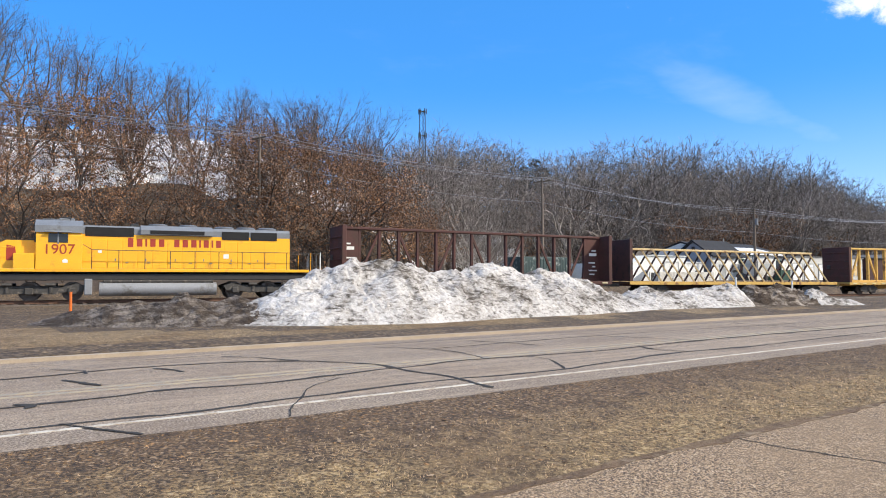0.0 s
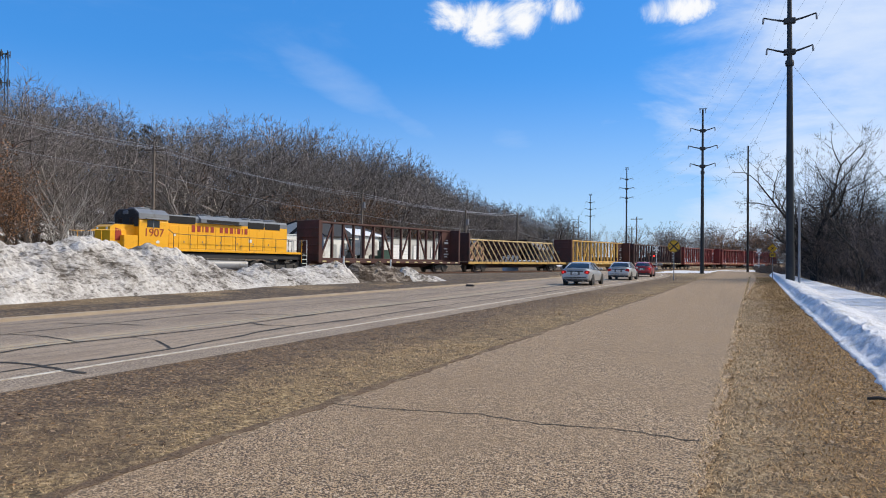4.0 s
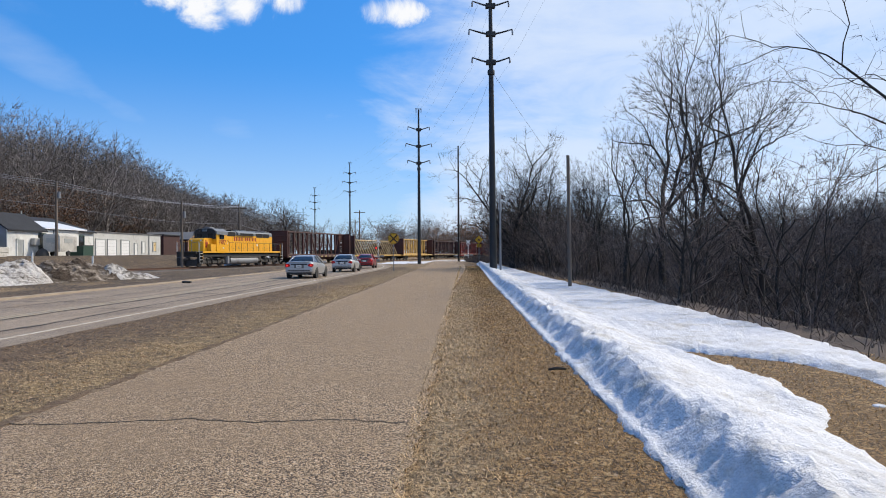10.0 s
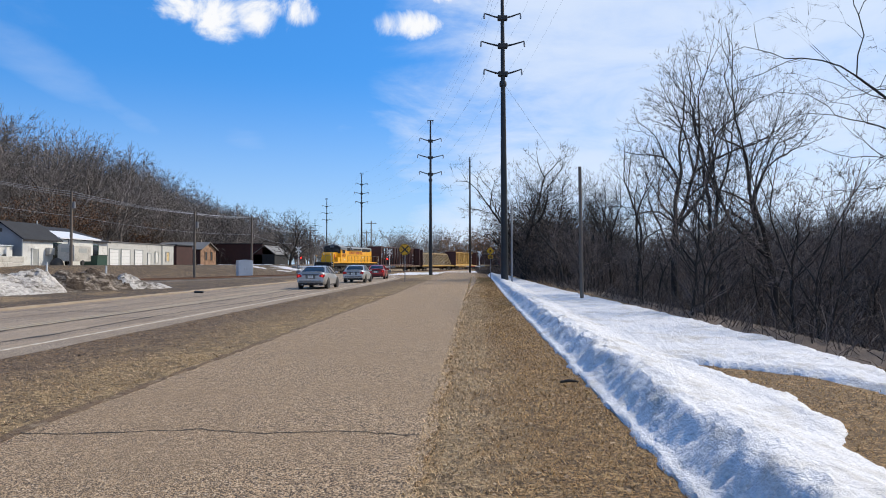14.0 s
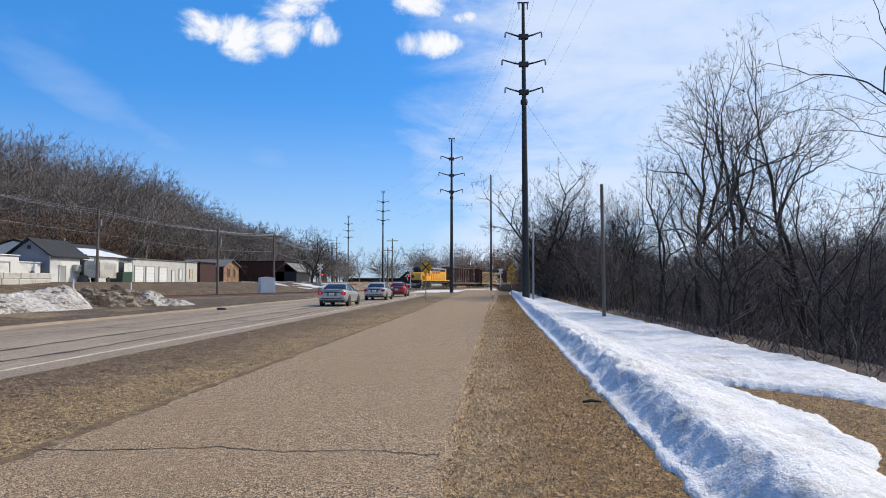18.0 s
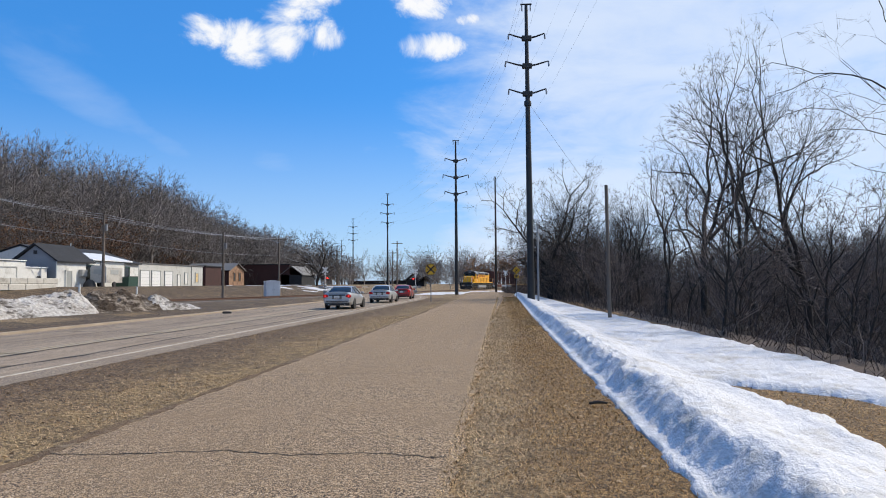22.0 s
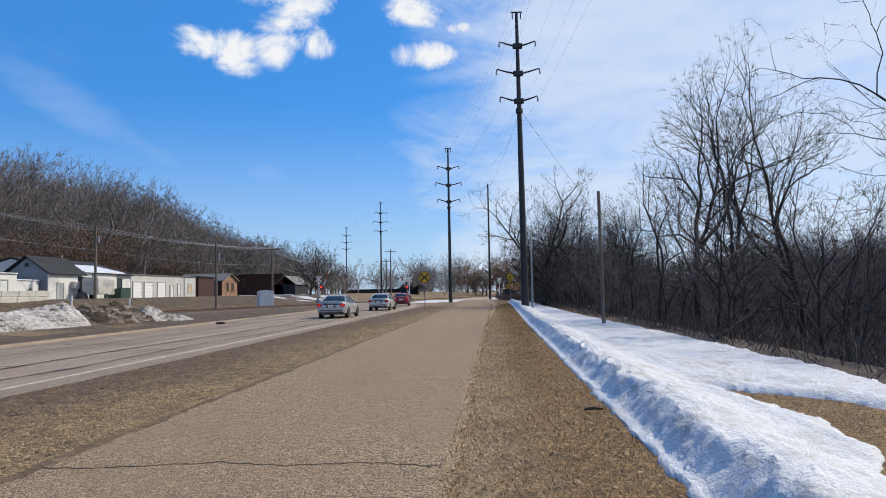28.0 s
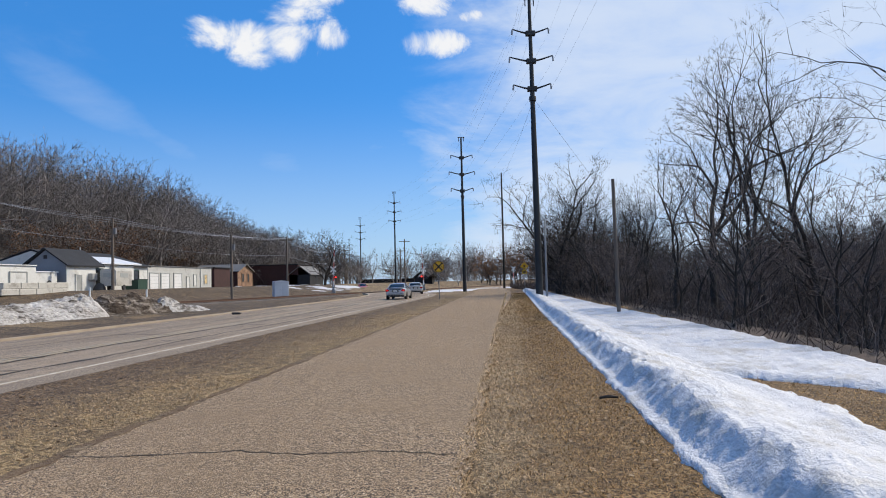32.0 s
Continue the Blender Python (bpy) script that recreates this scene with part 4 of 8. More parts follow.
def brush():
    rnd = random.Random(9)
    me = Mesh()
    k = 0
    while k < 34000:
        y = rnd.uniform(8, 190)
        x = 5.75 + 0.25 * ss(11, 15, y) - 1.1 * ss(22, 60, y) - 4.6 * ss(80, 125, y) + abs(rnd.gauss(0, 1)) * (17 if rnd.random() < 0.7 else 6)
        if math.degrees(math.atan2(x, y)) > 37 or lerp_table(TX, y) > x - 4:
            continue
        k += 1
        z = land(x, y)
        if x < 11 and rnd.random() < 0.45:
            continue
        h = rnd.uniform(0.6, 3.0) * (0.55 + 0.45 * ss(7.5, 13, x)) * (0.9 + 0.5 * noise.noise((x * 0.1, y * 0.1, 1))) * (0.75 + 0.35 * ss(8, 20, x))
        p = Vector((x, y, z - 0.1))
        d = Vector((rnd.gauss(0, 0.6), rnd.gauss(0, 0.6), 1)).normalized()
        q = p + d * h * 0.5
        d2 = (d + Vector((rnd.gauss(0, 0.7), rnd.gauss(0, 0.7), -0.2))).normalized()
        e = q + d2 * h * 0.5
        r = rnd.uniform(0.004, 0.012) * (1 + y / 50)
        me.tube([p, q, e], [r, r * 0.7, r * 0.3], 3, False)
        for _ in range(3):
            d3 = (d + Vector((rnd.gauss(0, 0.9), rnd.gauss(0, 0.9), 0.1))).normalized()
            f = p.lerp(q, rnd.uniform(0.3, 1.0)) if rnd.random() < 0.6 else q.lerp(e, rnd.random())
            s = d3.cross(Vector((0.3, 0.2, 1))).normalized() * r * 0.6
            t = f + d3 * h * rnd.uniform(0.2, 0.45)
            me.add([f + s, f - s, t], [(0, 1, 2)])
    ob = new("brush", me.data("brush", M_BRUSH))
    tagged(ob, "tangle of bare reddish-brown brush under the trees", "brush", kind="stuff")
    # brush on the hillside
    hb = Mesh()
    for _ in range(20000):
        y = rnd.uniform(-10, 320)
        toe = hill_toe(y)
        d = toe - 3 + abs(rnd.gauss(0, 1)) * 22
        x = lerp_table(TX, y) - d / 0.97
        if math.hypot(x, y) < 50:
            continue
        p = Vector((x, y, land(x, y) - 0.1))
        h = rnd.uniform(1.0, 5.0)
        r = rnd.uniform(0.012, 0.03)
        if y < 60 and rnd.random() < 0.8:
            continue
        for _ in range(6):
            e = p + Vector((rnd.gauss(0, 0.4), rnd.gauss(0, 0.4), 1)).normalized() * h * rnd.uniform(0.5, 1)
            s = Vector((rnd.uniform(-1, 1), rnd.uniform(-1, 1), 0)).normalized() * r
            hb.add([p + s, p - s, e], [(0, 1, 2)])
    tagged(new("hillside_brush", hb.data("hillside_brush", M_UNDER)), "bare brush on the hillside", "brush", kind="stuff")


hillside_woods()
for az, D, el, seed in CONIFERS:
    px, py = D * math.sin(radians(az)), D * math.cos(radians(az))
    conifer(px, py, 1.55 + D * math.tan(radians(el)) - land(px, py) + 0.2, seed)
path_woods()
lowland_woods()
brush()


# ---- the train ----
M_UPYEL = mat("locomotive_yellow", (0.93, 0.46, 0.012), (0.84, 0.40, 0.012), 0.45, 0.9, 14.0, 0.05, spots=(0.62, 0.30, 0.03), spot_amount=0.12, spot_scale=1.2, coat=0.2)
M_LGREY = mat("locomotive_grey", (0.20, 0.215, 0.235), (0.14, 0.15, 0.165), 0.5, 1.2, 18.0, 0.05, spots=(0.12, 0.12, 0.12), spot_amount=0.2, spot_scale=1.0)
M_BLACK = mat("black_paint", (0.018, 0.018, 0.02), (0.035, 0.033, 0.032), 0.6, 2.0, 20.0, 0.1)
M_GRILLE = mat("dark_grille", (0.006, 0.006, 0.007), (0.014, 0.014, 0.016), 0.85, 1.0, 60.0, 0.3)
M_TRUCK = mat("grimy_truck_iron", (0.07, 0.066, 0.062), (0.02, 0.018, 0.016), 0.7, 3.0, 25.0, 0.3, spots=(0.15, 0.13, 0.11), spot_amount=0.25, spot_scale=3.0)
M_TANK = mat("fuel_tank_grey", (0.27, 0.28, 0.30), (0.20, 0.205, 0.215), 0.42, 1.0, 15.0, 0.1, spots=(0.13, 0.12, 0.11), spot_amount=0.2, spot_scale=1.0)
M_WHEEL = mat("wheel_steel", (0.14, 0.12, 0.11), (0.08, 0.07, 0.065), 0.5, 6.0, 40.0, 0.1, metal=0.6)
M_RED = mat("red_lettering", (0.36, 0.04, 0.018), (0.30, 0.035, 0.018), 0.5, 2.0, 20.0, 0.0)
M_WHITE = mat("white_paint", (0.78, 0.78, 0.76), (0.66, 0.66, 0.64), 0.6, 0.8, 20.0, 0.05)
M_WIN = glass("window_glass")
M_CARBROWN = mat("brown_freight_paint", (0.095, 0.032, 0.025), (0.05, 0.019, 0.016), 0.7, 0.8, 16.0, 0.15, spots=(0.06, 0.028, 0.02), spot_amount=0.35, spot_scale=1.3)
M_CARDARK = mat("dark_brown_freight_paint", (0.085, 0.035, 0.03), (0.05, 0.024, 0.022), 0.75, 0.8, 16.0, 0.15, spots=(0.03, 0.02, 0.018), spot_amount=0.4, spot_scale=1.3)
M_CARRED = mat("red_freight_paint", (0.24, 0.035, 0.028), (0.15, 0.03, 0.025), 0.7, 0.8, 16.0, 0.15, spots=(0.07, 0.025, 0.02), spot_amount=0.35, spot_scale=1.3)
M_CARYEL = mat("faded_yellow_freight_paint", (0.62, 0.40, 0.10), (0.48, 0.29, 0.08), 0.75, 0.8, 16.0, 0.15, spots=(0.20, 0.10, 0.045), spot_amount=0.3, spot_scale=1.8)
M_CARWOOD = mat("pale_yellow_bars", (0.70, 0.55, 0.30), (0.55, 0.38, 0.17), 0.75, 0.9, 16.0, 0.15, spots=(0.22, 0.11, 0.05), spot_amount=0.25, spot_scale=2.0)
M_PAD = mat("worn_yellow_pads", (0.65, 0.52, 0.16), (0.6, 0.55, 0.4), 0.8, 1.0, 10.0, 0.1, obrand=0.3)

TRAIN = []


def wheel_mesh(r=0.46, w=0.14):
    return Mesh().lathe([(r * 0.2, -w), (r * 0.35, -w), (r * 0.4, -w * 0.5), (r * 0.8, -w * 0.45), (r * 0.86, -w * 0.6), (r, -w * 0.55), (r, w * 0.4), (r + 0.03, w * 0.45), (r + 0.03, w * 0.6), (r * 0.3, w * 0.6)], (0, 0, 0), 0, 20).data("wheel", M_WHEEL, True)


WHEEL_BIG, WHEEL_SMALL = wheel_mesh(0.51), wheel_mesh(0.43)


def text_mesh(name, body, size, material, depth=0.01):
    cu = bpy.data.curves.new(name, "FONT")
    cu.body, cu.size, cu.extrude, cu.align_x = body, size, depth, "CENTER"
    ob = bpy.data.objects.new(name, cu)
    scene.collection.objects.link(ob)
    bpy.context.view_layer.update()
    me = bpy.data.meshes.new_from_object(ob.evaluated_get(bpy.context.evaluated_depsgraph_get()))
    bpy.data.objects.remove(ob)
    bpy.data.curves.remove(cu)
    me.name = name
    me.materials.clear()
    me.materials.append(material)
    return me


def loco_truck(parent, y0):
    """Three-axle truck with side frames, journal boxes and springs."""
    tr = part("truck", Mesh().box((0, y0, 0.72), (1.7, 3.3, 0.22), 0.04), M_TRUCK, parent, "grimy three-axle truck")
    for sx in (-1, 1):
        fr = Mesh()
        x0, x1 = (1.0, 1.16) if sx > 0 else (-1.16, -1.0)
        fr.plate([(y0 - 2.75, 0.78), (y0 - 2.3, 0.95), (y0 - 1.5, 0.72), (y0 - 0.6, 0.66), (y0 + 0.6, 0.66), (y0 + 1.5, 0.72), (y0 + 2.3, 0.95), (y0 + 2.75, 0.78),
                  (y0 + 2.6, 0.5), (y0 + 1.7, 0.46), (y0 + 1.2, 0.36), (y0 + 0.5, 0.4), (y0 - 0.5, 0.4), (y0 - 1.2, 0.36), (y0 - 1.7, 0.46), (y0 - 2.6, 0.5)], 0, x0, x1)
        part("side_frame", fr, M_TRUCK, tr)
        for a in (-2.07, 0, 2.07):
            part("journal_box", Mesh().box((sx * 1.2, y0 + a, 0.52), (0.16, 0.42, 0.36), 0.04), M_TRUCK, tr)
            part("wheel", WHEEL_BIG, None, tr, m=Matrix.Translation((sx * 0.76, y0 + a, 0.51)) @ Matrix.Rotation(0 if sx < 0 else math.pi, 4, "Z"))
        for a in (-1.03, 1.03):
            part("spring", Mesh().tube([(sx * 1.14, y0 + a, 0.42), (sx * 1.14, y0 + a, 0.74)], 0.11, 8), M_TRUCK, tr)
            part("brake_cylinder", Mesh().tube([(sx * 1.2, y0 + a - 0.25, 0.88), (sx * 1.2, y0 + a + 0.25, 0.88)], 0.09, 8), M_TRUCK, tr)
    for a in (-2.07, 0, 2.07):
        part("axle", Mesh().tube([(-0.8, y0 + a, 0.51), (0.8, y0 + a, 0.51)], 0.09, 8), M_TRUCK, tr)
    return tr


def locomotive():
    """Low-nosed six-axle diesel; y runs towards its long hood's end."""
    lo = thing("locomotive", "yellow and grey six-axle diesel locomotive with red lettering", "locomotive")
    Y = lambda u: u - 10.5
    part("frame", Mesh().box((0, Y(11.2), 1.30), (2.6, 18.4, 0.36), 0.03), M_BLACK, lo, "black underframe")
    for sx in (-1, 1):
        part("side_sill", Mesh().box((sx * 1.45, Y(11.2), 1.67), (0.06, 17.6, 0.17), 0.01), M_UPYEL, lo)
        part("walkway", Mesh().box((sx * 1.18, Y(11.2), 1.735), (0.56, 17.6, 0.05), 0.01), M_LGREY, lo)
    part("deck", Mesh().box((0, Y(11.2), 1.60), (1.76, 18.8, 0.22), 0.02), M_BLACK, lo)
    # long hood
    y0, y1 = Y(7.2), Y(18.9)
    hood = part("long_hood", Mesh().plate([(-0.9, 1.71), (0.9, 1.71), (0.9, 3.72), (-0.9, 3.72)], 1, y0, y1), M_UPYEL, lo)
    part("upper_hood", Mesh().plate([(-0.9, 3.722), (0.9, 3.722), (0.9, 4.05), (0.72, 4.22), (-0.72, 4.22), (-0.9, 4.05)], 1, y0, y1), M_LGREY, lo, "grey hood top")
    part("dynamic_brake_housing", Mesh().plate([(-1.12, 3.76), (1.12, 3.76), (1.12, 4.02), (0.7, 4.30), (-0.7, 4.30), (-1.12, 4.02)], 1, Y(10.2), Y(14.2)), M_LGREY, lo)
    for sx in (-1, 1):
        part("brake_grille", Mesh().box((sx * 1.13, Y(12.2), 3.90), (0.03, 3.0, 0.20)), M_GRILLE, lo)
        part("inlet_grille", Mesh().box((sx * 0.915, Y(8.6), 3.86), (0.04, 2.5, 0.52), 0.01), M_GRILLE, lo)
        for k in range(2):
            part("radiator_grille", Mesh().box((sx * 0.915, Y(15.55 + 1.72 * k), 3.80), (0.04, 1.62, 0.50), 0.01), M_GRILLE, lo)
        # hood doors with latches
        for k in range(13):
            dy = Y(8.05 + 0.8 * k)
            part("hood_door", Mesh().box((sx * 0.905, dy, 2.62), (0.03, 0.76, 1.62), 0.012), M_UPYEL, lo)
        for k in range(6):
            part("latch", Mesh().box((sx * 0.93, Y(8.9 + 1.6 * k), 2.3), (0.03, 0.05, 0.14)), M_LGREY, lo)
    for k in range(3):
        part("radiator_fan", Mesh().lathe([(0.55, 4.2), (0.58, 4.34), (0.5, 4.38), (0.2, 4.34), (0.1, 4.36)], (0, Y(15.0 + 1.32 * k), 0), 2, 18), M_LGREY, lo, smooth=True)
    for k in range(2):
        part("brake_fan", Mesh().lathe([(0.5, 4.28), (0.53, 4.40), (0.45, 4.43), (0.1, 4.40)], (0, Y(11.2 + 1.7 * k), 0), 2, 18), M_LGREY, lo, smooth=True)
    part("exhaust_stack", Mesh().box((0, Y(9.9), 4.30), (0.9, 0.45, 0.22), 0.04), M_BLACK, lo)
    # cab
    c0, c1 = Y(5.0), Y(7.2)
    part("cab", Mesh().plate([(-1.5, 1.71), (1.5, 1.71), (1.5, 3.55), (1.42, 3.86), (-1.42, 3.86), (-1.5, 3.55)], 1, c0, c1), M_UPYEL, lo)
    part("cab_roof", Mesh().plate([(-1.56, 3.72), (-1.53, 4.1), (-0.95, 4.44), (0.95, 4.44), (1.53, 4.1), (1.56, 3.72), (1.50, 3.865), (-1.50, 3.865)], 1, c0 - 0.06, c1 + 0.04), M_LGREY, lo, "grey arched cab roof")
    part("cab_front", Mesh().plate([(-1.40, 3.2), (1.40, 3.2), (1.40, 4.05), (0.9, 4.38), (-0.9, 4.38), (-1.40, 4.05)], 1, c0 - 0.08, c0 - 0.005), M_BLACK, lo, "black anti-glare cab front")
    for sx in (-1, 1):
        part("windshield", Mesh().box((sx * 0.72, c0 - 0.09, 3.58), (0.62, 0.03, 0.5), 0.01), M_WIN, lo)
        w = part("side_window", Mesh().box((sx * 1.50, Y(6.05), 3.42), (0.04, 0.95, 0.5), 0.01), M_WIN, lo)
        part("window_frame", Mesh().box((sx * 1.505, Y(6.05), 3.42), (0.05, 0.07, 0.66)), M_LGREY, w)
        part("awning", Mesh().box((sx * 1.62, Y(6.05), 3.78), (0.24, 1.25, 0.03), 0.01, Matrix.Rotation(sx * 0.4, 3, "Y")), M_LGREY, lo)
        part("number_board", Mesh().box((sx * 0.98, c0 - 0.1, 4.16), (0.5, 0.06, 0.24), 0.01), M_BLACK, lo)
        nums = part("road_number", text_mesh("road_number", "1907", 0.78, M_RED), None, lo, "red painted number 1907")
        nums.matrix_basis = Matrix.Translation((sx * 1.512, Y(6.1), 2.56)) @ Matrix(((0, 0, sx, 0), (sx, 0, 0, 0), (0, 1, 0, 0), (0, 0, 0, 1)))
        part("emblem", Mesh().plate([(Y(6.4) - 0.12, 2.08), (Y(6.4) + 0.12, 2.08), (Y(6.4) + 0.14, 2.22), (Y(6.4), 2.30), (Y(6.4) - 0.14, 2.22)], 0, sx * 1.502 if sx > 0 else -1.516, 1.516 if sx > 0 else -1.502), M_WHITE, lo)
        # lettering drawn as plain upright bars
        yy = Y(9.5)
        for k, wd in enumerate((.36, .36, .12, .36, .36, 0, .36, .36, .36, .12, .36, .12, .36)):
            if wd:
                part("lettering_bar", Mesh().box((sx * 0.925, yy + wd / 2, 3.28), (0.014, wd * 0.8, 0.44 if k else 0.52), 0.0), M_RED, lo)
            yy += wd + 0.115 if wd else 0.36
        part("warning_decal", Mesh().box((sx * 0.925, Y(15.0), 2.55), (0.012, 0.32, 0.26)), M_WHITE, lo)
        part("warning_decal", Mesh().box((sx * 0.925, Y(8.1), 2.75), (0.012, 0.2, 0.16)), M_WHITE, lo)
    part("headlight", Mesh().box((0, c0 - 0.12, 4.18), (0.62, 0.1, 0.26), 0.04), M_LGREY, lo)
    part("horn", Mesh().tube([(0.3, Y(6.6), 4.44), (0.3, Y(6.6), 4.62), (0.3, Y(6.2), 4.66)], 0.05, 6), M_BLACK, lo)
    part("antenna", Mesh().box((0.0, Y(5.7), 4.52), (0.7, 0.9, 0.06), 0.02), M_LGREY, lo)
    part("air_conditioner", Mesh().box((-0.4, Y(6.4), 4.54), (0.8, 0.8, 0.2), 0.04), M_LGREY, lo)
    # low nose
    n0 = Y(3.25)
    part("nose", Mesh().plate([(n0, 1.71), (c0, 1.71), (c0, 3.30), (n0 + 0.35, 3.30), (n0, 3.12)], 0, -0.95, 0.95), M_UPYEL, lo)
    part("nose_top", Mesh().box((0, (n0 + c0) / 2 + 0.15, 3.325), (1.7, c0 - n0 - 0.35, 0.04), 0.01), M_BLACK, lo)
    for sx in (-1, 1):
        part("nose_step_box", Mesh().box((sx * 1.2, Y(4.45), 2.15), (0.5, 1.0, 0.85), 0.02), M_UPYEL, lo)
        part("nose_wing", Mesh().plate([(Y(3.6), 2.2), (Y(4.1), 2.2), (Y(4.0), 2.95), (Y(3.6), 3.05)], 0, sx * 0.955 if sx > 0 else -0.97, 0.97 if sx > 0 else -0.955), M_RED, lo, "red winged marking on the nose")
        part("class_light", Mesh().lathe([(0.09, 0), (0.1, 0.05), (0.02, 0.06)], (sx * 0.6, n0 - 0.06, 3.0), 1, 12), M_WHITE, lo)
    # ends: pilots, steps, couplers, rails
    for e, ys in ((-1, Y(1.7)), (1, Y(20.75))):
        part("pilot", Mesh().plate([(-1.0, 1.75), (1.0, 1.75), (1.0, 1.15), (0.3, 1.15), (0.2, 0.75), (-0.2, 0.75), (-0.3, 1.15), (-1.0, 1.15)], 1, ys - 0.06, ys + 0.06), M_BLACK, lo)
        if e < 0:
            pw = part("snow_plough", Mesh().plate([(0.0, 0.80), (1.28, 0.86), (1.34, 0.14), (0.0, 0.16)], 1, -0.03, 0.03), M_BLACK, lo, "black V-shaped plough")
            pw.matrix_basis = Matrix.Translation((0, ys - 0.42, 0)) @ Matrix.Rotation(0.22, 4, "Z")
            pv = part("snow_plough", Mesh().plate([(0.0, 0.80), (-1.28, 0.86), (-1.34, 0.14), (0.0, 0.16)], 1, -0.03, 0.03), M_BLACK, lo, "black V-shaped plough")
            pv.matrix_basis = Matrix.Translation((0, ys - 0.42, 0)) @ Matrix.Rotation(-0.22, 4, "Z")
        part("anticlimber", Mesh().box((0, ys + e * 0.1, 1.66), (2.4, 0.3, 0.2), 0.03), M_BLACK, lo)
        part("uncoupling_lever", Mesh().tube([(-1.3, ys + e * 0.25, 1.1), (0.0, ys + e * 0.3, 1.15), (1.3, ys + e * 0.25, 1.1)], 0.02, 5), M_LGREY, lo)
        cp = part("coupler", Mesh().box((0, ys + e * 0.4, 0.88), (0.24, 0.8, 0.26), 0.05), M_TRUCK, lo)
        part("knuckle", Mesh().box((0.05, ys + e * 0.85, 0.88), (0.32, 0.24, 0.3), 0.08), M_TRUCK, cp)
        for k in (-0.5, -0.8, 0.5, 0.8):
            part("air_hose", Mesh().tube([(k, ys + e * 0.05, 0.95), (k, ys + e * 0.3, 0.85), (k, ys + e * 0.34, 0.4)], 0.03, 5), M_BLACK, lo)
        for sx in (-1, 1):
            st = part("step_well", Mesh().box((sx * 1.16, ys - e * 0.32, 1.05), (0.05, 0.6, 1.3), 0.01), M_BLACK, lo)
            for q in (-0.3, 0.3):
                part("step_side", Mesh().box((sx * 1.32, ys - e * 0.32 + q, 1.05), (0.32, 0.03, 1.3), 0.008), M_BLACK, st)
            for k in range(4):
                part("step", Mesh().box((sx * 1.33, ys - e * 0.32, 0.46 + 0.36 * k), (0.3, 0.56, 0.04)), M_LGREY, st)
                part("step_edge", Mesh().box((sx * 1.485, ys - e * 0.32, 0.46 + 0.36 * k), (0.014, 0.54, 0.05)), M_WHITE, st)
            part("grab_post", Mesh().tube([(sx * 1.48, ys - e * 0.05, 0.62), (sx * 1.48, ys - e * 0.05, 2.7)], 0.022, 6), M_WHITE, lo)
            part("grab_post", Mesh().tube([(sx * 1.48, ys - e * 0.66, 0.9), (sx * 1.48, ys - e * 0.66, 2.8)], 0.022, 6), M_UPYEL, lo)
            part("end_post", Mesh().tube([(sx * 1.4, ys, 1.7), (sx * 1.4, ys, 2.85)], 0.025, 6), M_WHITE, lo)
            part("end_post", Mesh().tube([(sx * 0.45, ys, 1.7), (sx * 0.45, ys, 2.75)], 0.022, 6), M_LGREY, lo)
            part("end_rail", Mesh().tube([(sx * 0.45, ys, 2.72), (sx * 1.4, ys, 2.82)], 0.02, 6), M_LGREY, lo)
    # stanchions and handrails
    for sx in (-1, 1):
        ys = [7.7 + 1.36 * k for k in range(10)]
        for u in ys:
            part("stanchion", Mesh().tube([(sx * 1.44, Y(u), 1.70), (sx * 1.44, Y(u), 2.80)], 0.024, 6), M_TRUCK, lo)
        part("handrail", Mesh().tube([(sx * 1.44, Y(7.25), 3.1), (sx * 1.44, Y(7.7), 2.82)] + [(sx * 1.44, Y(u), 2.80) for u in ys[1:]] + [(sx * 1.42, Y(20.7), 2.8)], 0.022, 6), M_TRUCK, lo)
        part("handrail", Mesh().tube([(sx * 1.40, Y(1.7), 2.82), (sx * 1.42, Y(2.8), 2.85), (sx * 1.42, Y(4.0), 2.9)], 0.022, 6), M_UPYEL, lo)
        for k in range(8):
            part("grab_iron", Mesh().box((sx * 0.94, Y(9.5 + 1.15 * k), 2.12), (0.04, 0.16, 0.03)), M_LGREY, lo)
        # under the walkway
        part("air_reservoir", Mesh().tube([(sx * 1.2, Y(8.3), 1.05), (sx * 1.2, Y(14.2), 1.05)], 0.12, 10), M_TRUCK, lo)
        part("battery_box", Mesh().box((sx * 1.25, Y(7.55), 0.75), (0.4, 0.4, 0.9), 0.04), M_TANK, lo)
    part("fuel_tank", Mesh().plate([(-1.05, 1.02), (-1.28, 0.96), (-1.42, 0.82), (-1.46, 0.62), (-1.42, 0.42), (-1.28, 0.28), (-1.05, 0.22), (1.05, 0.22), (1.28, 0.28), (1.42, 0.42), (1.46, 0.62), (1.42, 0.82), (1.28, 0.96), (1.05, 1.02)], 1, Y(8.1), Y(14.4)), M_TANK, lo, smooth=True)
    loco_truck(lo, Y(4.7))
    loco_truck(lo, Y(17.6))
    TRAIN.append((lo, 10.5, 6.6))


